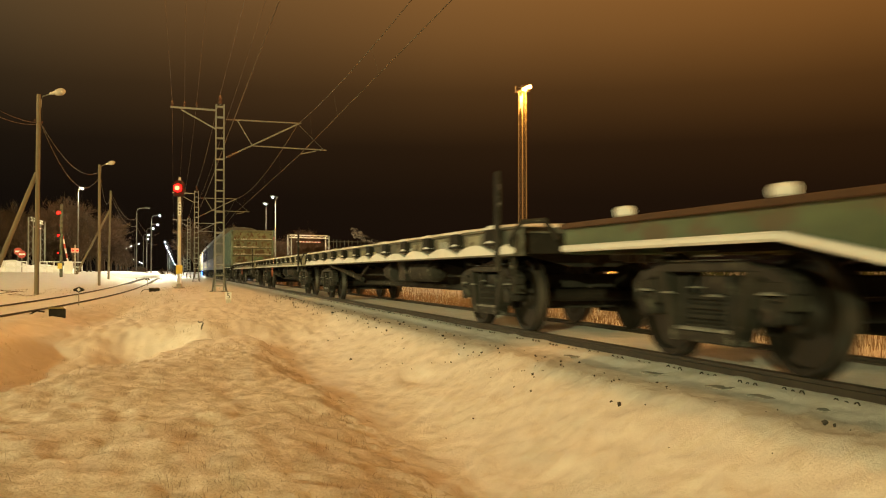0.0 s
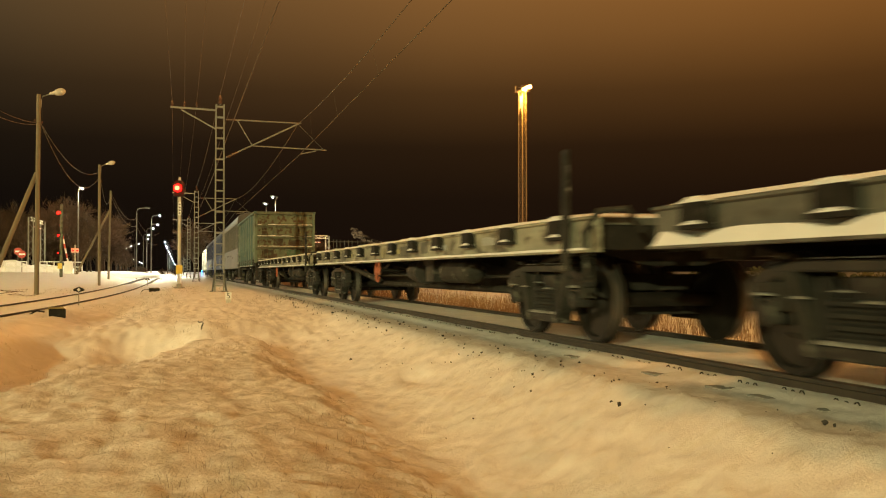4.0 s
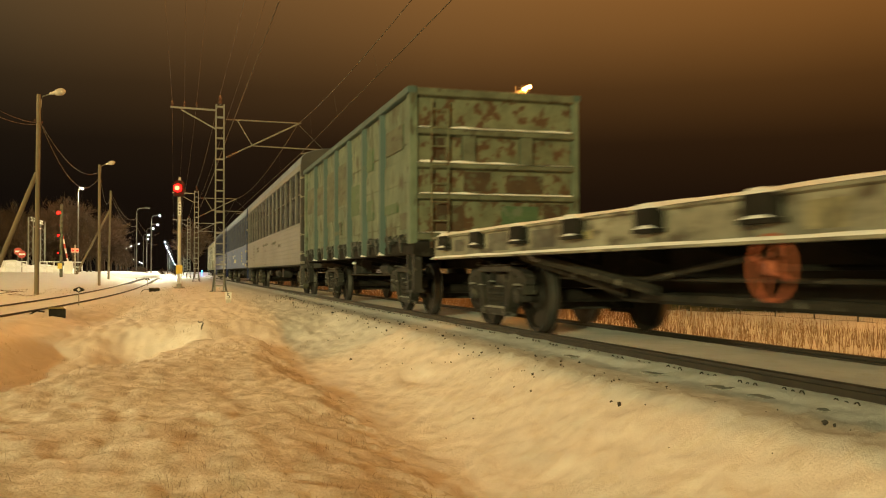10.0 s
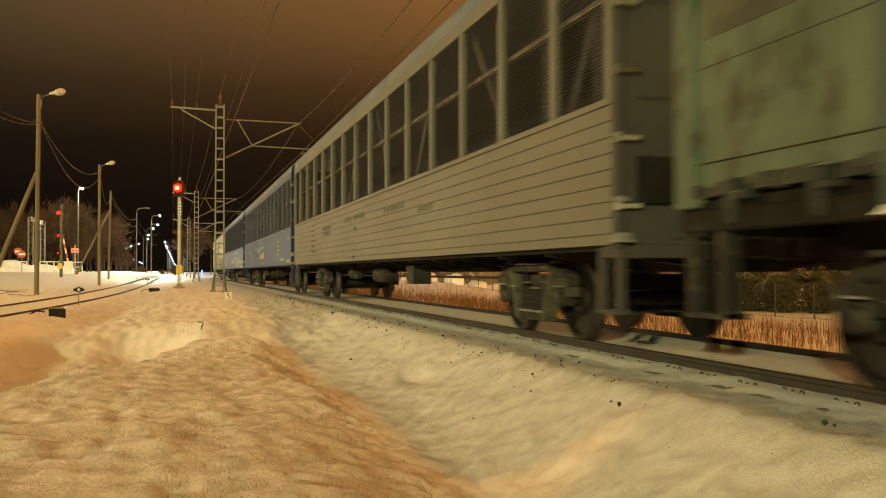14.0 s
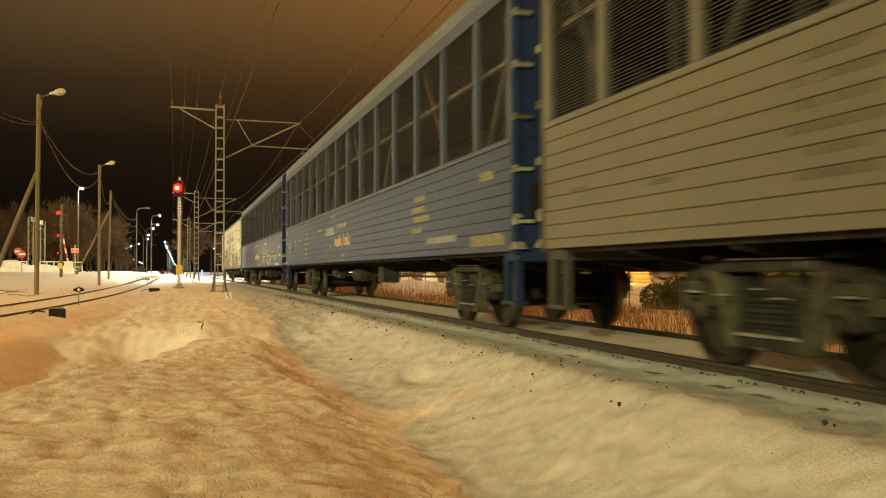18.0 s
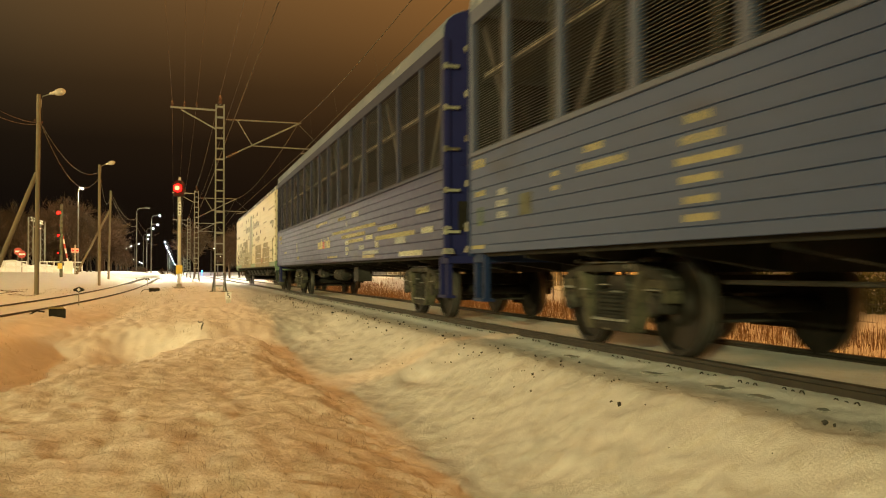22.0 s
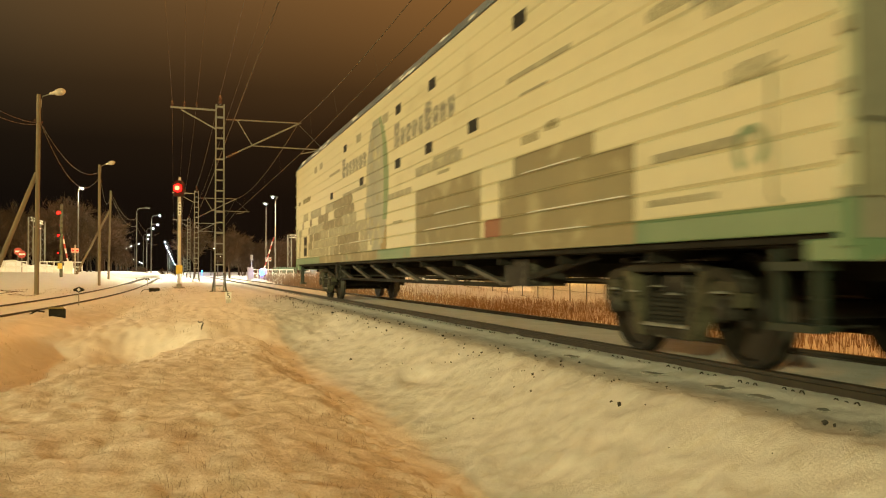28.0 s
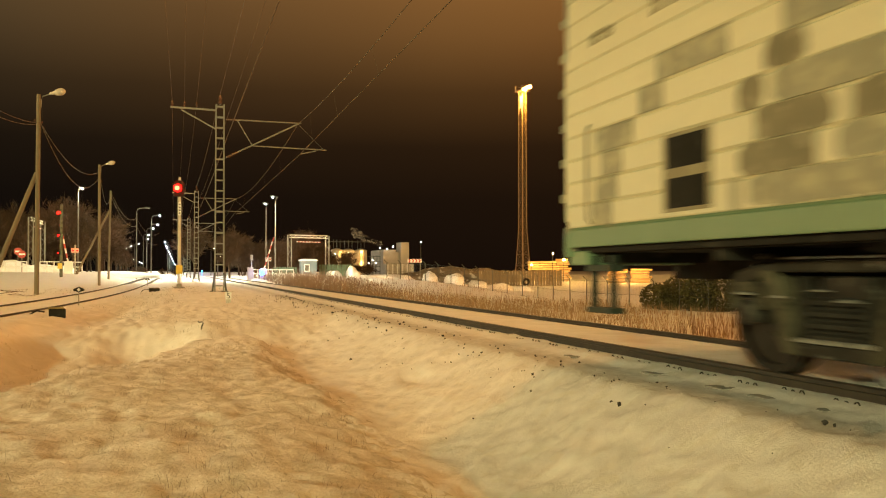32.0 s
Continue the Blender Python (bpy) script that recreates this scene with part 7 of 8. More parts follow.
def barrier(x, y, lean, label, blue):
    z = float(ground_z(x, y))
    t = thing("crossing_barrier", pose(x, y, z), label, "barrier", "barriers of the level crossing")
    bm = bmesh.new()
    bx(bm, -0.35, 0.35, -0.3, 0.3, 0.0, 1.05)
    bx(bm, -0.28, 0.28, -0.25, 0.25, 1.05, 1.15)
    part("drive_box", bm, WHITE_PAINT, t, "white drive cabinet", 0.03)
    for k in range(8):
        a, b = k * 0.42, (k + 1) * 0.42
        bm = bmesh.new()
        bar(bm, (lean * a, -0.35, 1.0 + a), (lean * b, -0.35, 1.0 + b), 0.13, 0.10)
        part("arm_section", bm, RED_PAINT if k % 2 else WHITE_PAINT, t, "red arm section" if k % 2 else "white arm section")
    bm = bmesh.new()
    tube(bm, (0.5, 0.2, 0), (0.5, 0.2, 2.6), 0.06, n=8)
    bx(bm, 0.2, 0.8, 0.05, 0.15, 1.9, 2.3)
    part("signal_post", bm, SIGNAL_GREY, t, "warning light post")
    for s in (0.32, 0.68):
        bm = bmesh.new()
        lathe(bm, [(0.0, 0.08), (0.05, 0.09)], 12, (s, 0.0, 2.1), "y")
        part("red_lamp", bm, LAMP_RED if not blue else RED_PAINT, t, "red warning lamp")
    if blue:
        bm = bmesh.new()
        lathe(bm, [(-0.36, 0.03), (-0.24, 0.24), (0.24, 0.24), (0.36, 0.03)], 14, (-0.2, -0.6, 0.75), "z")
        part("blue_lamp", bm, LAMP_BLUE, t, "glaring blue-white crossing lamp")
        bm = bmesh.new()
        tube(bm, (-0.2, -0.5, 0.0), (-0.2, -0.5, 0.66), 0.05, n=8)
        part("lamp_post", bm, SIGNAL_GREY, t, "short lamp post")


barrier(8.35, 93, 0.30, "raised red and white barrier beside the track", True)
barrier(-9.4, 84, -0.20, "raised red and white barrier with red lights", False)
bm = bmesh.new()
lathe(bm, [(0.0, 0.05), (0.06, 0.14), (0.2, 0.14), (0.26, 0.03)], 12, (4.0, 172, 0.9), "z")
tube(bm, (4.0, 172, 0.0), (4.0, 172, 0.95), 0.05, n=6)
tagged(part("track_lamp", bm, LAMP_BLUE), "small blue lamp far along the line", "lamp")


def shunting_signal():
    x, y = -9.3, 78.0
    z = float(ground_z(x, y))
    t = thing("railway_signal", pose(x, y, z), "short railway signal post with red lamps", "railway signal")
    bm = bmesh.new()
    tube(bm, (0, 0, 0), (0, 0, 6.0), 0.13, 0.11, 12)
    # the post's dim light is put into this darker olive colour
    part("post", bm, GRIME, t, "grey post coloured dark for its dim light")
    for zz, r in ((5.28, 0.13), (3.43, 0.08), (2.0, 0.06)):
        bm = bmesh.new()
        bx(bm, -0.32, -0.06, -0.16, 0.06, zz - 0.14, zz + 0.16)
        part("signal_head", bm, UNDER, t, "black lamp head", 0.02)
        bm = bmesh.new()
        lathe(bm, [(-0.21, r), (-0.15, r)], 14, (-0.2, 0, zz), "y")
        part("red_lamp", bm, LAMP_RED, t, "glowing red lamp")
    bm = bmesh.new()
    bx(bm, -0.24, 0.10, -0.28, -0.1, 0.7, 1.15)
    part("junction_box", bm, YELLOW_BOX, t, "yellow junction box", 0.02)


shunting_signal()


def no_entry(x, y, h):
    z = float(ground_z(x, y))
    t = thing("road_sign", pose(x, y, z), "round red no-entry sign on a post", "road sign", "road signs at the crossing")
    bm = bmesh.new()
    tube(bm, (0, 0, 0), (0, 0, h), 0.04, n=8)
    part("post", bm, MAST_STEEL, t, "galvanised post")
    bm = bmesh.new()
    lathe(bm, [(-0.07, 0.36), (-0.045, 0.36)], 24, (0, 0, h - 0.3), "y")
    part("disc", bm, RED_PAINT, t, "red disc")
    bm = bmesh.new()
    bx(bm, -0.26, 0.26, -0.078, -0.068, h - 0.37, h - 0.23)
    part("white_bar", bm, WHITE_PAINT, t, "white bar")


no_entry(-14.12, 90, 1.98)
no_entry(-14.94, 93, 2.3)


def guard_rail(pts, label, group):
    t = thing("guard_rail", pose(0, 0, 0), label, "railing", group)
    bm = bmesh.new()
    for (xa, ya), (xb, yb) in zip(pts, pts[1:]):
        za, zb = float(ground_z(xa, ya)), float(ground_z(xb, yb))
        for h in (1.0, 0.55):
            tube(bm, (xa, ya, za + h), (xb, yb, zb + h), 0.045, n=6)
    part("rail", bm, WHITE_PAINT, t, "white tubular rails")
    for xa, ya in pts:
        za = float(ground_z(xa, ya))
        bm = bmesh.new()
        tube(bm, (xa, ya, za - 0.1), (xa, ya, za + 1.0), 0.05, n=6)
        part("post", bm, WHITE_PAINT, t, "white post")


guard_rail([(-12.3 + 0.6 * k, 88) for k in range(7)], "white tubular guard rail beside the road", "railings at the crossing")
guard_rail([(7.2 + 0.75 * k, 95) for k in range(7)], "white tubular guard rail beside the track", "railings at the crossing")
guard_rail([(-17.0 + 0.9 * k, 88) for k in range(5)], "white tubular guard rail beside the road", "railings at the crossing")

# lit snow banks thrown up by the plough
for x, y, a, h in ((-16.5, 93, 3.2, 1.1), (-12.5, 94, 2.6, 0.7), (-6.5, 101, 5.0, 0.6), (-2.0, 150, 3.5, 0.7), (18.2, 108, 1.0, 0.9), (20.0, 105, 0.8, 1.4), (12.5, 103, 3.0, 0.5), (24, 108, 3.0, 0.5), (27, 116, 4.0, 0.6), (29.5, 104, 1.0, 1.3), (32.7, 104, 1.4, 1.5), (35.6, 104, 1.2, 1.0), (39, 106, 2.2, 0.9), (43, 108, 1.8, 0.8)):
    bm = bmesh.new()
    bmesh.ops.create_icosphere(bm, subdivisions=3, radius=1.0)
    z0 = float(ground_z(x, y))
    for v in bm.verts:
        n = 1 + 0.30 * noise.noise(v.co * 1.6 + Vector((x, y, 0))) + 0.16 * noise.noise(v.co * 4.1 + Vector((x, y, 3)))
        v.co = Vector((x + v.co.x * a * n, y + v.co.y * 1.3 * n, z0 + max(-0.2, v.co.z * h * n)))
    tagged(part("snow_bank", bm, SNOW, smooth=True), "ploughed heap of snow", "snow bank", "snow banks")

# kiosk
z = float(ground_z(15.3, 110))
kiosk = thing("crossing_kiosk", pose(15.35, 110, z), "small blue-grey crossing keeper's kiosk with snow on its roof", "kiosk")
kiosk.scale = (0.80, 0.80, 0.96)
box_part("wall", (-1.2, 1.2, -1.0, 1.0, 0.0, 2.15), KIOSK_BLUE, kiosk, "blue-grey panel walls", 0.02)
bm = bmesh.new()
prism(bm, [(-1.35, 2.15), (1.35, 2.15), (1.3, 2.32), (0.9, 2.42), (-0.9, 2.42), (-1.3, 2.32)], "y", -1.15, 1.15)
part("roof", bm, SNOW_CRUST, kiosk, "snow-covered flat roof")
win = box_part("window", (-0.75, 0.1, -1.03, -0.99, 0.75, 1.75), WHITE_PAINT, kiosk, "white window frame", 0.01)
box_part("pane", (-0.62, -0.03, -1.045, -1.028, 0.88, 1.62), AR_BEIGE, win, "pale lit pane")
box_part("relay_cabinet", (6.7, 7.3, 92.6, 93.1, float(ground_z(7, 93)) - 0.05, 1.25), SIGNAL_GREY, None, "", 0.02)
tagged(bpy.data.objects["relay_cabinet"], "grey relay cabinet beside the crossing", "cabinet")
bm = bmesh.new()
tube(bm, (7.17, 93.4, -0.2), (7.17, 93.4, 2.2), 0.05, n=8)
bx(bm, 7.05, 7.30, 93.25, 93.4, 2.0, 2.55)
tagged(part("crossing_bell", bm, SIGNAL_GREY), "crossing bell on a thin post", "bell post")
green_fence = thing("sheet_fence", pose(0, 0, 0), "green sheet-metal fence by the kiosk", "fence")
for x0, y0, n, z0, z1 in ((11.0, 109.0, 9, -0.2, 1.35), (16.9, 111.0, 13, -0.3, 1.7)):
    for k in range(n):
        bm = bmesh.new()
        bx(bm, x0 + 0.32 * k, x0 + 0.27 + 0.32 * k, y0, y0 + 0.05, z0, z1)
        part("sheet", bm, FENCE_GREEN, green_fence)



# ---- small things in the snow near the camera ----
z = float(ground_z(1.42, 27.5))
sign = thing("picket_post", pose(1.42, 27.5, z), "small white picket post bearing a black figure", "marker post")
bm = bmesh.new()
bx(bm, -0.07, 0.07, -0.04, 0.04, -0.05, 0.14)
part("post", bm, SIGNAL_GREY, sign, "short concrete post", 0.008)
bm = bmesh.new()
bx(bm, -0.09, 0.09, -0.055, -0.035, 0.12, 0.34)
part("plate", bm, WHITE_PAINT, sign, "white plate", 0.004)
txt = bpy.data.curves.new("figure", "FONT")
txt.body, txt.size, txt.align_x, txt.extrude = "5", 0.24, "CENTER", 0.002
txt.materials.append(BLACK)
fig = new("figure", txt)
fig.parent = sign
fig.matrix_basis = pose(0, -0.059, 0.145, 90, 0, 0)

for x, y, s in ((-2.65, 21.6, 0.68), (-1.15, 44.2, 0.9)):
    z = float(ground_z(x, y))
    t = thing("track_box", pose(x, y, z, 0, 0, 8), "black point-machine box with a snow-dusted yellow lid", "equipment box", "boxes beside the siding")
    box_part("body", (-0.26 * s, 0.26 * s, -0.16, 0.16, -0.05, 0.17), UNDER, t, "black cast body", 0.02)
    box_part("lid", (-0.28 * s, 0.20 * s, -0.18, 0.18, 0.17, 0.20), LID, t, "worn yellow lid", 0.01)
    bm = bmesh.new()
    path_tube(bm, [(-0.26, 0, 0.10), (-0.42, -0.02, 0.13), (-0.55, 0.0, 0.06), (-0.60, 0.02, -0.03)], 0.018, 6)
    part("cable", bm, UNDER, t, "bent black cable")
for x, y in ((-2.75, 27.0), (-2.05, 62.0)):
    z = float(ground_z(x, y))
    t = thing("switch_indicator", pose(x, y, z), "little black and white point indicator on a stem", "track marker", "markers beside the siding")
    bm = bmesh.new()
    tube(bm, (0, 0, 0), (0, 0, 0.34), 0.014, n=6)
    part("stem", bm, MAST_STEEL, t, "thin stem")
    bm = bmesh.new()
    prism(bm, [(-0.15, 0.42), (0, 0.36), (0.15, 0.42), (0.15, 0.46), (0, 0.53), (-0.15, 0.46)], "y", -0.02, 0.02)
    part("target", bm, UNDER, t, "black target")
    bm = bmesh.new()
    prism(bm, [(0, 0.39), (0.05, 0.445), (0, 0.50), (-0.05, 0.445)], "y", -0.028, -0.018)
    part("diamond", bm, WHITE_PAINT, t, "white diamond")
z = float(ground_z(0.42, 18.2))
bm = bmesh.new()
path_tube(bm, [(0.42, 18.2, z - 0.03), (0.43, 18.2, z + 0.05), (0.455, 18.2, z + 0.11), (0.44, 18.2, z + 0.135), (0.38, 18.2, z + 0.13), (0.35, 18.2, z + 0.145)], 0.013, 6)
tagged(part("bent_iron", bm, IRON), "bent iron hook sticking out of the snow", "hook")
bm = bmesh.new()
r5 = random.Random(3)
for k in range(40):
    x, y = -7.6 + r5.gauss(0, 0.8), 38 + r5.gauss(0, 0.8)
    z = float(ground_z(x, y))
    a = r5.random() * 6.28
    ln = r5.uniform(0.3, 1.2)
    tube(bm, (x, y, z + r5.uniform(0, 0.25)), (x + ln * math.cos(a), y + ln * math.sin(a), z + r5.uniform(0, 0.3)), 0.012, 0.006, 5)
tagged(part("brushwood", bm, TREE_BARK), "heap of cut brushwood in the snow", "brushwood", kind="stuff")


# ---- bare trees ----
def tree_mesh(seed, height, spread):
    r = random.Random(seed)
    trunk, twigs_v, twigs_f = bmesh.new(), [], []

    def twig(p, q, w):
        d = (q - p)
        s = d.cross(Vector((r.random() - 0.5, r.random() - 0.5, r.random() - 0.5)))
        s = s.normalized() * w if s.length > 1e-6 else Vector((w, 0, 0))
        i = len(twigs_v)
        twigs_v.extend([tuple(p - s), tuple(p + s), tuple(q)])
        twigs_f.append((i, i + 1, i + 2))

    def grow(p, d, ln, rad, depth):
        q = p + d * ln
        if depth < 3:
            tube(trunk, p, q, rad, rad * 0.68, 6 if depth < 2 else 4)
        else:
            twig(p, q, max(rad, 0.024))
        if depth >= 5:
            return
        for k in range((4, 5, 5, 7, 6)[depth]):
            t = 1.0 if k == 0 else r.uniform(0.35, 0.95)
            nd = (d + Vector((r.gauss(0, 1), r.gauss(0, 1), r.gauss(0.15, 0.5))) * (0.32 + 0.06 * depth) * spread).normalized()
            grow(p.lerp(q, t), nd, ln * r.uniform(0.62, 0.92), rad * (0.66 if k == 0 else 0.5), depth + 1)

    grow(Vector((0, 0, -0.2)), Vector((r.gauss(0, 0.05), 0, 1)).normalized(), height * 0.22, height * 0.016, 0)
    me = bpy.data.meshes.new("crown")
    me.from_pydata(twigs_v, [], twigs_f)
    me.materials.append(TREE_BARK)
    return trunk, me


def tree(seed, x, y, height, spread):
    t = thing("bare_tree", pose(x, y, float(ground_z(x, y)), 0, 0, seed * 47 % 360), "bare leafless tree against the night sky", "tree", "bare trees round the crossing")
    trunk, crown = tree_mesh(seed, height, spread)
    part("trunk", trunk, TREE_BARK, t, "branching trunk")
    c = new("crown", crown)
    c.parent = t
    c["label"] = "fan of fine bare twigs"
    return t


protos = [tree(1, -17, 118, 11, 1.0), tree(2, -13, 126, 10, 1.2), tree(3, 20, 150, 12, 1.1)]
r6 = random.Random(12)
for x, y, s in [(-32 + 2.3 * k + r6.gauss(0, 0.8), 116 + r6.uniform(0, 22), r6.uniform(0.75, 1.1)) for k in range(18)] + [(-34 + 1.25 * k + r6.gauss(0, 0.5), 110 + r6.uniform(0, 14), r6.uniform(0.8, 1.15)) for k in range(22)] + [(-30 + 0.95 * k + r6.gauss(0, 0.4), 122 + r6.uniform(0, 16), r6.uniform(0.8, 1.1)) for k in range(24)] + [(-34 + 1.4 * k + r6.gauss(0, 0.5), 128 + r6.uniform(0, 14), r6.uniform(0.85, 1.15)) for k in range(22)] + [(9.5 + 1.7 * k + r6.gauss(0, 0.5), 150 + r6.uniform(0, 40), r6.uniform(0.7, 1.0) * (0.6 + 0.05 * k)) for k in range(11)] + [(8.6 + 0.85 * k + r6.gauss(0, 0.3), 138 + r6.uniform(0, 22), r6.uniform(0.7, 0.95) * (0.62 + 0.02 * k)) for k in range(18)] + [(11 + 0.75 * k + r6.gauss(0, 0.3), 165 + r6.uniform(0, 30), r6.uniform(0.8, 1.0)) for k in range(22)] + [(9.5 + 0.6 * k + r6.gauss(0, 0.3), 128 + r6.uniform(0, 14), r6.uniform(0.45, 0.6)) for k in range(12)] + [(27 + 2.2 * k, 190 + r6.uniform(0, 25), r6.uniform(0.5, 0.8)) for k in range(6)] + [(10.8 + 0.5 * k + r6.gauss(0, 0.3), 116 + r6.uniform(0, 8), r6.uniform(0.28, 0.42)) for k in range(7)] + [(17 + 0.9 * k + r6.gauss(0, 0.4), 132 + r6.uniform(0, 14), r6.uniform(0.42, 0.62)) for k in range(9)] + [(30.5 + 0.8 * k + r6.gauss(0, 0.3), 168 + r6.uniform(0, 14), r6.uniform(0.30, 0.45)) for k in range(9)]:
    if x < 0:                                         # the wood thins out towards the road
        s *= min(1.0, max(0.22, (-5.0 - x) / 5.0))
    o = copy_thing(protos[r6.randrange(3)], pose(x, y, float(ground_z(x, y)), 0, 0, r6.uniform(0, 360)))
    o.scale = (s, s, s)


# ---- yard fence, works, tower ----
fence = thing("yard_fence", pose(0, 0, 0), "wire-mesh yard fence with bent-over post tops", "fence")
proto_post = None
FX = [(24.5, 106.0), (25.6, 103.5), (26.4, 101.0), (27.2, 98.0), (27.9, 95.2), (28.5, 92.2), (29.1, 89.2), (29.6, 86.2), (30.1, 83.2), (30.5, 80.2), (30.9, 77.2), (31.2, 74.2), (31.4, 71.2), (31.7, 68.4), (31.9, 65.6), (32.2, 62.6), (32.5, 59.6), (32.8, 56.6), (33.1, 53.6), (33.4, 50.6), (33.7, 47.6), (34.0, 44.6), (34.3, 41.6), (34.6, 38.6), (34.9, 35.6), (35.2, 32.6)]
for x, y in FX:
    z = float(ground_z(x, y))
    if proto_post is None:
        bm = bmesh.new()
        tube(bm, (0, 0, -0.2), (0, 0, 2.0), 0.045, n=6)
        tube(bm, (0, 0, 2.0), (-0.32, 0, 2.3), 0.04, n=6)
        proto_post = part("post", bm, FENCE_STEEL, fence, "steel post with a bent top")
        proto_post.matrix_basis = pose(x, y, z)
    else:
        again(proto_post, pose(x, y, z))
bm = bmesh.new()
for (xa, ya), (xb, yb) in zip(FX, FX[1:]):
    za, zb = float(ground_z(xa, ya)), float(ground_z(xb, yb))
    for h in (0.05, 1.0, 1.95):
        m = ((xa + xb) / 2, (ya + yb) / 2, (za + zb) / 2 + h - 0.06)
        path_tube(bm, [(xa, ya, za + h), m, (xb, yb, zb + h)], 0.014, 4)
    for k in range(1, 16):
        t = k / 16
        x, y, zz = xa + (xb - xa) * t, ya + (yb - ya) * t, za + (zb - za) * t
        tube(bm, (x, y, zz + 0.05), (x, y, zz + 1.95), 0.004, n=3)
part("mesh", bm, FENCE_STEEL, fence, "thin wire mesh")

t = thing("chevron_board", pose(26.3, 99.5, float(ground_z(26.3, 99.5))), "red and white chevron board at a road bend", "road sign")
box_part("board", (-0.85, 0.85, -0.03, 0.03, 2.05, 2.45), WHITE_PAINT, t, "white board")
for k in range(4):
    bm = bmesh.new()
    x = -0.75 + 0.40 * k
    prism(bm, [(x, 2.06), (x + 0.16, 2.06), (x + 0.30, 2.25), (x + 0.16, 2.44), (x, 2.44), (x + 0.14, 2.25)], "y", -0.042, -0.03)
    part("chevron", bm, RED_PAINT, t, "red chevron")
for x in (-0.7, 0.7):
    bm = bmesh.new()
    tube(bm, (x, 0.05, -0.1), (x, 0.05, 2.4), 0.04, n=6)
    part("post", bm, MAST_STEEL, t, "steel post")


def floodlight_tower():
    x, y = 80.2, 200.0
    z = float(ground_z(x, y))
    t = thing("floodlight_tower", pose(x, y, z, 0, 0, 20), "tall steel lattice floodlight tower lit orange", "tower")
    h = 44.8 - z
    prof = [(0.0, 1.32), (11.0, 0.74), (14.0, 0.68), (h, 0.64)]
    w_at = lambda zz: float(np.interp(zz, [p[0] for p in prof], [p[1] for p in prof]))
    for sx in (-1, 1):
        for sy in (-1, 1):
            bm = bmesh.new()
            for (z0, w0), (z1, w1) in zip(prof, prof[1:]):
                bar(bm, (sx * w0, sy * w0, z0), (sx * w1, sy * w1, z1), 0.10, 0.10)
            part("leg", bm, TOWER_PAINT, t, "corner leg")
    n = 34
    for face in range(4):
        bm = bmesh.new()
        for k in range(n):
            z0, z1 = h * k / n, h * (k + 1) / n
            a, b = w_at(z0), w_at(z1)
            f = 1 if k % 2 else -1
            p, q = Vector((-f * a, -a, z0)), Vector((f * b, -b, z1))
            r = Matrix.Rotation(face * math.pi / 2, 3, "Z")
            bar(bm, r @ p, r @ q, 0.05, 0.05)
            bar(bm, r @ Vector((-a, -a, z0)), r @ Vector((a, -a, z0)), 0.045, 0.045)
        part("bracing", bm, TOWER_PAINT, t, "zigzag bracing")
    bm = bmesh.new()
    bx(bm, -1.2, 1.2, -1.2, 1.2, h, h + 0.15)
    for sx in (-1.15, 1.15):
        for sy in (-1.15, 1.15):
            bx(bm, sx - 0.04, sx + 0.04, sy - 0.04, sy + 0.04, h, h + 1.3)
    for zz in (0.7, 1.3):
        bx(bm, -1.2, 1.2, -1.2, -1.15, h + zz - 0.04, h + zz)
        bx(bm, -1.2, 1.2, 1.15, 1.2, h + zz - 0.04, h + zz)
    part("platform", bm, TOWER_PAINT, t, "railed lamp platform")
    for k, (lx, lz, rr) in enumerate(((-0.7, 0.3, 0.36), (-0.1, 0.5, 0.28), (0.75, 1.0, 0.30), (1.25, 1.15, 0.36))):
        bm = bmesh.new()
        lathe(bm, [(-0.25, rr), (0.1, rr * 0.8)], 12, (lx, -1.35, h + lz), "y")
        part("floodlight", bm, LAMP_ORANGE, t, "glowing sodium floodlight")
    bm = bmesh.new()
    bx(bm, -1.5, -1.0, -0.9, -0.4, h - 4.2, h - 1.5)
    part("cable_cabinet", bm, TOWER_PAINT, t, "cabinet below the platform")
    for k in range(14):
        bm = bmesh.new()
        bx(bm, 0.70, 0.86, -0.86, -0.70, h - 2.5 - 2.3 * k, h - 2.3 - 2.3 * k)
        part("ladder_bracket", bm, TOWER_PAINT, t, "ladder bracket catching the light")


floodlight_tower()

# sawn timber stacks
for j, (x, y, wd, rows) in enumerate(((65.9, 158, 2.8, 9), (69.0, 158, 2.9, 9), (72.2, 159, 2.6, 10), (75.5, 143, 3.2, 6), (79.0, 141, 3.4, 6))):
    z = float(ground_z(x, y))
    t = thing("timber_stack", pose(x, y, z, 0, 0, -22), "stack of sawn timber packs under yard lamps", "timber stack", "timber stacks in the yard")
    rr = random.Random(j)
    first = None
    for k in range(rows):
        bm = bmesh.new()
        o = rr.gauss(0, 0.12)
        bx(bm, -wd / 2 + o, wd / 2 + o + rr.uniform(-0.3, 0.3), -1.2 + rr.gauss(0, 0.25), 1.2, 0.44 * k, 0.44 * k + 0.33)
        part("timber_pack", bm, LOGS, t, "pack of pale boards")
YARD_LAMPS = ((69.1, 152, 2.95, 3), (62.6, 152, 1.99, 2), (66.9, 152, 4.11, 1), (54.4, 200, 7.7, 1), (45.0, 215, 2.9, 1), (46.0, 215, 3.6, 1), (46.8, 215, 3.0, 1), (26.2, 200, 4.6, 0), (27.9, 200, 4.7, 0), (29.7, 200, 4.7, 0), (31.9, 200, 4.7, 0),
              (26.0, 170, 2.3, 1), (26.8, 170, 2.3, 0), (27.6, 170, 2.3, 0), (38.6, 226, 5.3, 0), (42.0, 226, 5.6, 1))
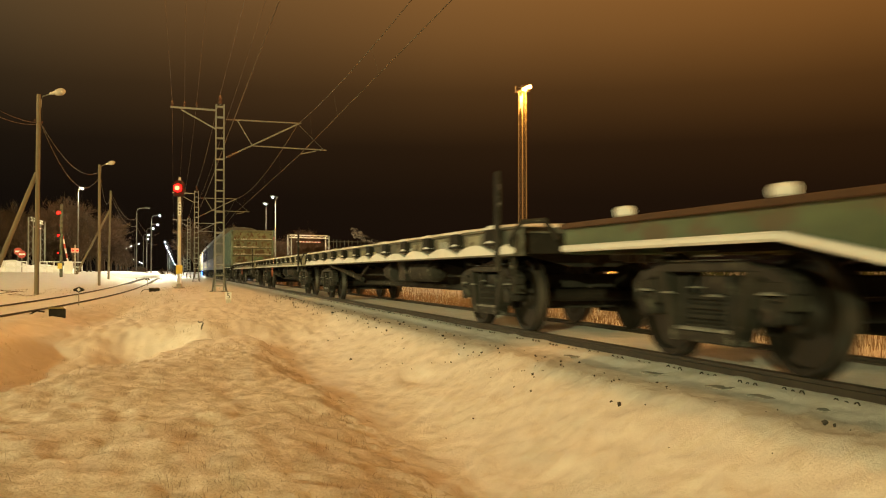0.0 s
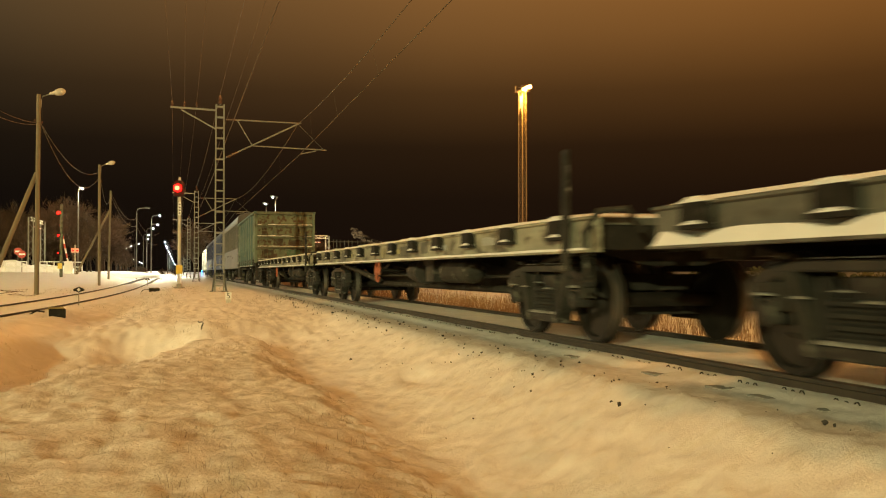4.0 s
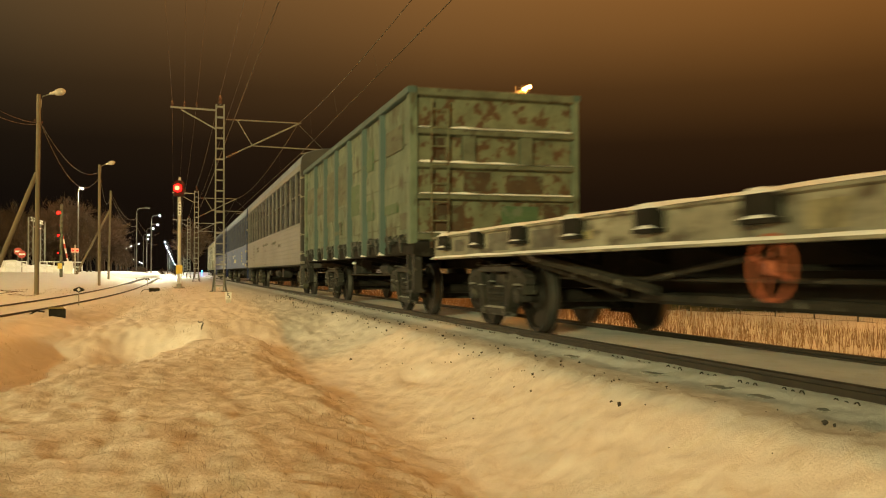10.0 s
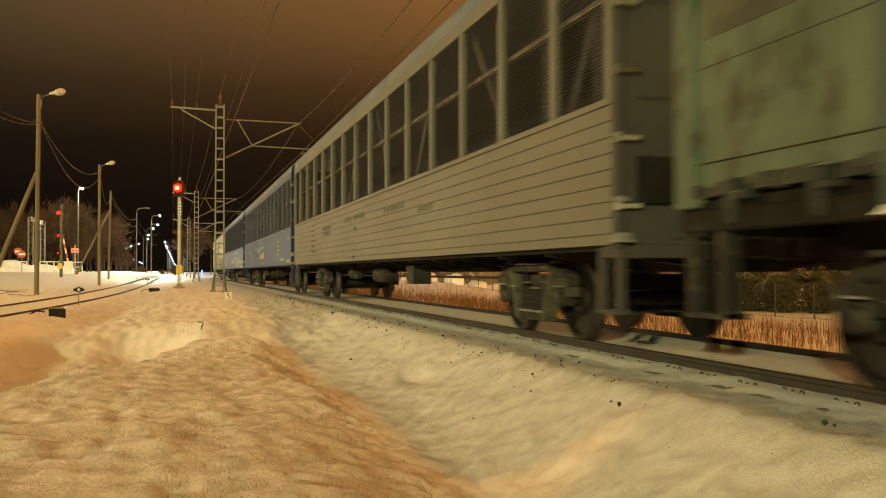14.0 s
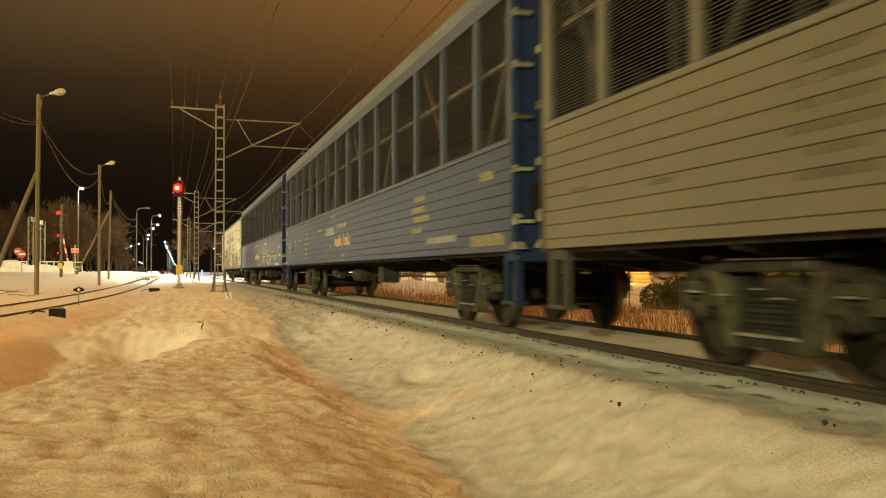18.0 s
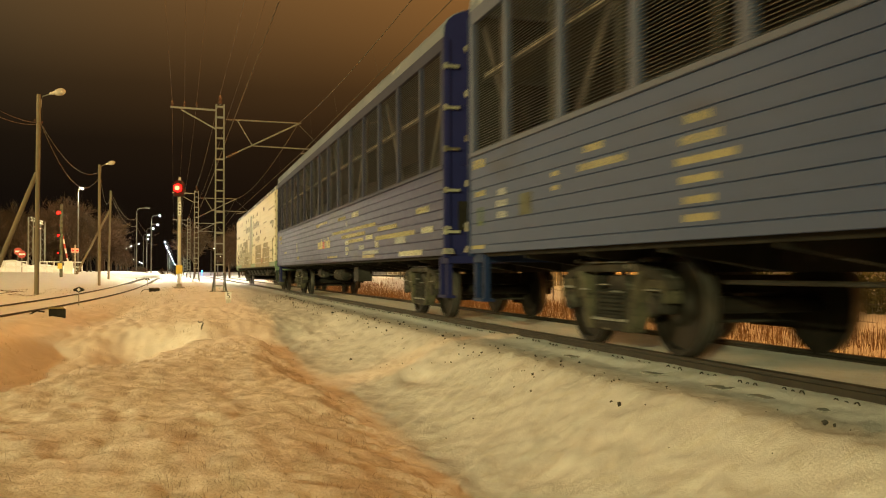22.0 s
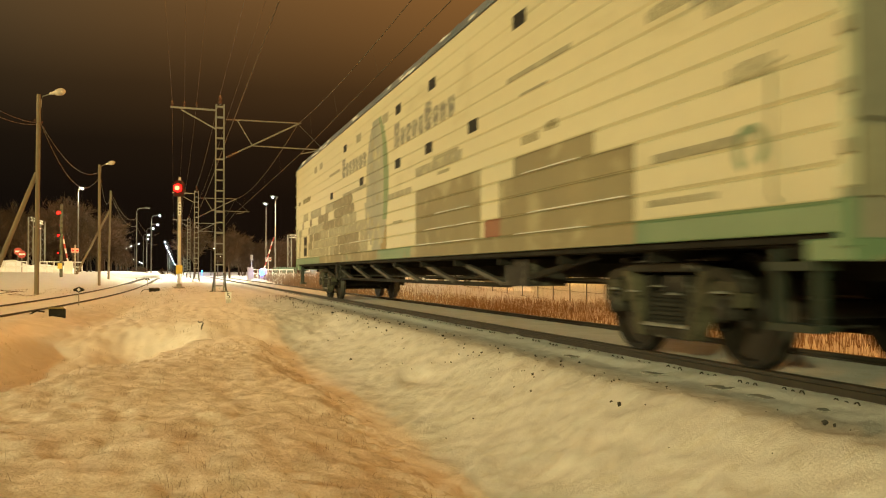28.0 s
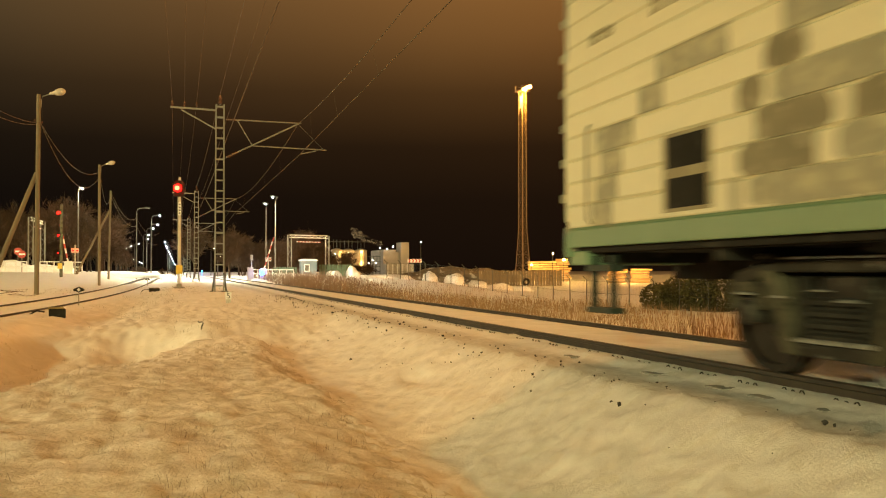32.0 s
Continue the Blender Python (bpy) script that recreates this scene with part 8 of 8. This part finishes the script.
for x, y, z_lamp, n_ in YARD_LAMPS:
    h = z_lamp - float(ground_z(x, y))
    z = float(ground_z(x, y))
    t = thing("yard_lamp", pose(x, y, z), "lit yard lamp on a tall post", "lamp post", "lamps in the yard")
    bm = bmesh.new()
    tube(bm, (0, 0, 0), (0, 0, h - 0.2), 0.08, 0.06, 8)
    part("post", bm, FENCE_STEEL, t, "thin post")
    bm = bmesh.new()
    r = 0.09 + 0.055 * n_
    lathe(bm, [(-r, 0.02), (-r * 0.7, r * 0.7), (0, r), (r * 0.7, r * 0.7), (r, 0.02)], 12, (0, -0.3, h), "z")
    part("lamp_glass", bm, LAMP_ORANGE if 150 < y < 160 else LAMP_WHITE, t, "glowing lamp glass")


def silo(x, y, r, h):
    z = float(ground_z(x, y))
    t = thing("silo", pose(x, y, z), "round sheet-metal silo lit by orange lamps", "silo", "silos of the works")
    bm = bmesh.new()
    lathe(bm, [(0, r), (h, r)], 32, axis="z")
    part("shell", bm, SILO, t, "ribbed metal shell")
    bm = bmesh.new()
    lathe(bm, [(h, r * 1.03), (h + 0.1, r * 1.03), (h + 0.5, r * 0.2)], 32, axis="z")
    part("cap", bm, SILO, t, "shallow cone roof")
    bm = bmesh.new()
    for k in range(20):
        a = k * math.tau / 20
        bar(bm, (r * 1.02 * math.cos(a), r * 1.02 * math.sin(a), 0), (r * 1.02 * math.cos(a), r * 1.02 * math.sin(a), h), 0.12, 0.10)
    part("rib", bm, SILO, t, "upright ribs")
    bm = bmesh.new()
    for k in range(6):
        a = k * math.tau / 6 + 0.3
        bar(bm, (r * 0.7 * math.cos(a), r * 0.7 * math.sin(a), h), (r * 0.7 * math.cos(a), r * 0.7 * math.sin(a), h + 2.8), 0.08, 0.08)
    part("roof_post", bm, FENCE_STEEL, t, "posts on the roof")


silo(39.8, 231, 1.45, 6.9)
silo(43.0, 231.5, 1.6, 6.9)
silo(46.3, 231, 1.45, 6.9)
bm = bmesh.new()
bx(bm, 37.5, 49, 231, 231.1, 8.7, 8.8)
bx(bm, 37.5, 49, 233, 233.1, 8.7, 8.8)
tagged(part("silo_walkway", bm, FENCE_STEEL), "walkway above the silos", "walkway")
z = float(ground_z(62, 262))
works = thing("factory_building", pose(0, 0, z), "plain concrete factory blocks lit by lamps", "factory building")
box_part("hall", (59.4, 63.3, 262, 280, 0, 7.9), FACTORY, works, "lower hall")
box_part("stair_tower", (64.5, 67.0, 260, 266, 0, 10.1), FACTORY, works, "taller tower block")
box_part("link_block", (63.3, 64.5, 263, 270, 0, 7.2), FACTORY, works, "narrow block between the two")
box_part("annex", (59.0, 67.4, 256, 260, 0, 3.5), FACTORY, works, "low annex")
for k in range(6):
    box_part("buttress", (59.2 + 1.5 * k, 59.55 + 1.5 * k, 255.6, 256, 0, 3.4), WHITE_PAINT, works, "pale buttress")
for x, y, zz in ((56.9, 255.0, 7.8), (60.5, 261.6, 7.7), (62.3, 261.4, 8.3)):
    bm = bmesh.new()
    lathe(bm, [(-0.2, 0.02), (-0.13, 0.14), (0, 0.2), (0.13, 0.14), (0.2, 0.02)], 12, (x, y, zz - z), "z")
    part("wall_lamp", bm, LAMP_WHITE, works, "glowing wall lamp")
bm = bmesh.new()
tube(bm, (56.9, 255.2, 0), (56.9, 255.2, 7.6 - z), 0.10, 0.08, 8)
part("lamp_post", bm, FENCE_STEEL, works, "post of the corner lamp")
bm = bmesh.new()
for k in range(6):
    bx(bm, 52.5 + 1.0 * k, 52.6 + 1.0 * k, 258, 258.1, 0, 6.0)
for k in range(4):
    bx(bm, 52.5, 57.6, 258, 258.1, 1.5 * k + 1.2, 1.5 * k + 1.3)
part("pipe_rack", bm, FENCE_STEEL, works, "steel pipe rack")

# steam drifting from the works in separate puffs
STEAM = bpy.data.materials.new("thin_steam")
STEAM.use_nodes = True
n_, l_ = STEAM.node_tree.nodes, STEAM.node_tree.links
n_.remove(n_["Principled BSDF"])
clear, haze, both, cloud, thin = n_.new("ShaderNodeBsdfTransparent"), n_.new("ShaderNodeBsdfDiffuse"), n_.new("ShaderNodeMixShader"), n_.new("ShaderNodeTexNoise"), n_.new("ShaderNodeMapRange")
haze.inputs[0].default_value = (0.8, 0.8, 0.8, 1)
cloud.inputs["Scale"].default_value, cloud.inputs["Detail"].default_value = 0.9, 5
thin.inputs[1].default_value, thin.inputs[2].default_value, thin.inputs[3].default_value, thin.inputs[4].default_value = 0.42, 0.75, 0.0, 0.30
l_.new(cloud.outputs[0], thin.inputs[0])
l_.new(thin.outputs[0], both.inputs[0])
l_.new(clear.outputs[0], both.inputs[1])
l_.new(haze.outputs[0], both.inputs[2])
l_.new(both.outputs[0], n_["Material Output"].inputs[0])
r7 = random.Random(31)
bm = bmesh.new()
for k in range(110):
    f = (k / 109) ** 0.8
    c = Vector((58.0 - 8.4 * f + r7.gauss(0, 0.25), 258 + r7.gauss(0, 0.5), 8.7 + 3.6 * f + r7.gauss(0, 0.22 + 0.25 * f)))
    got = bmesh.ops.create_icosphere(bm, subdivisions=2, radius=r7.uniform(0.28, 0.50) * (0.6 + 0.7 * f))["verts"]
    for v in got:
        v.co = c + Vector((v.co.x * 1.5, v.co.y, v.co.z * 0.8)) * (1 + 0.35 * noise.noise(v.co * 3 + c))
tagged(part("steam_plume", bm, STEAM, smooth=True), "thin pale plume of steam over the works", "steam", kind="stuff")

# low things behind the fence: heaps, shed wall, tyre, wagons
plank_fence = thing("plank_fence", pose(0, 0, 0), "tall plank fence round the timber yard", "fence")
for k in range(30):
    bm = bmesh.new()
    bx(bm, 45.8 + 0.46 * k, 46.2 + 0.46 * k, 133 - 0.05 * k, 133.1 - 0.05 * k, -1.6, 0.92 + 0.06 * math.sin(k * 3.3))
    part("plank", bm, WOOD_POLE, plank_fence)
bm = bmesh.new()
pts = [(47.8 + 0.42 * math.cos(a), 118, -0.75 + 0.42 * math.sin(a)) for a in [k * math.tau / 20 for k in range(21)]]
path_tube(bm, pts, 0.17, 8)
tagged(part("loader_tyre", bm, UNDER), "large black loader tyre lying in the yard", "tyre")
bm = bmesh.new()
bmesh.ops.create_icosphere(bm, subdivisions=4, radius=1.0)
for v in bm.verts:
    n = 1 + 0.25 * noise.noise(v.co * 2.3) + 0.18 * noise.noise(v.co * 6.1) + 0.10 * noise.noise(v.co * 15)
    v.co = Vector((47 + v.co.x * 12 * n, 150 + v.co.y * 5 * n, -1.0 + max(-0.2, v.co.z * 2.3 * n)))
tagged(part("sawdust_heap", bm, CHIPS), "long heap of wood chips under snow", "wood chip heap")
# evergreen shrubs behind the fence: many small leaves
vs, fs = [], []
for k in range(34):
    az, dist = math.radians(30.6 + 0.55 * k + rng.gauss(0, 0.2)), rng.uniform(60, 68)
    cx, cy = dist * math.sin(az), dist * math.cos(az)
    cz, rx, rz = float(ground_z(cx, cy)), rng.uniform(1.0, 1.6), rng.uniform(1.25, 1.75) * (0.8 if k < 4 else 1.0)
    for j in range(1500):
        p = Vector((rng.gauss(0, 1), rng.gauss(0, 1), rng.gauss(0, 1))).normalized() * rng.uniform(0.5, 1.0) ** 0.6
        p = Vector((cx + p.x * rx, cy + p.y * rx, cz + rz * 0.75 + p.z * rz))
        u = Vector((rng.gauss(0, 1), rng.gauss(0, 1), rng.gauss(0, 1))).normalized() * rng.uniform(0.06, 0.14)
        v = u.orthogonal().normalized() * u.length * 0.6
        i = len(vs)
        vs += [tuple(p - u), tuple(p + v), tuple(p + u), tuple(p - v)]
        fs.append((i, i + 1, i + 2, i + 3))
m = bpy.data.meshes.new("evergreen_shrubs")
m.from_pydata(vs, [], fs)
m.materials.append(EVERGREEN)
tagged(new("evergreen_shrubs", m), "dark evergreen shrubs with small leaves behind the grass", "shrubs", kind="stuff")


# ---- motion ----
def motions():
    """The train rolls by at an even speed; every wheelset turns with it."""
    start = 19.932 + 9 * SPEED
    times = (0.0, 8.0, 16.0, 24.0, 32.0)
    turn = math.degrees(SPEED / 0.475)
    for wagon, middle in train:
        walk(wagon, [(t, pose(D, start + middle - SPEED * t, 0)) for t in times])
        for axle in [c for c in wagon.children if c.name.startswith("wheelset")]:
            y = axle.location.y
            walk(axle, [(k * 0.1, pose(0, y, 0.475, turn * k * 0.1)) for k in range(321)])


motions()
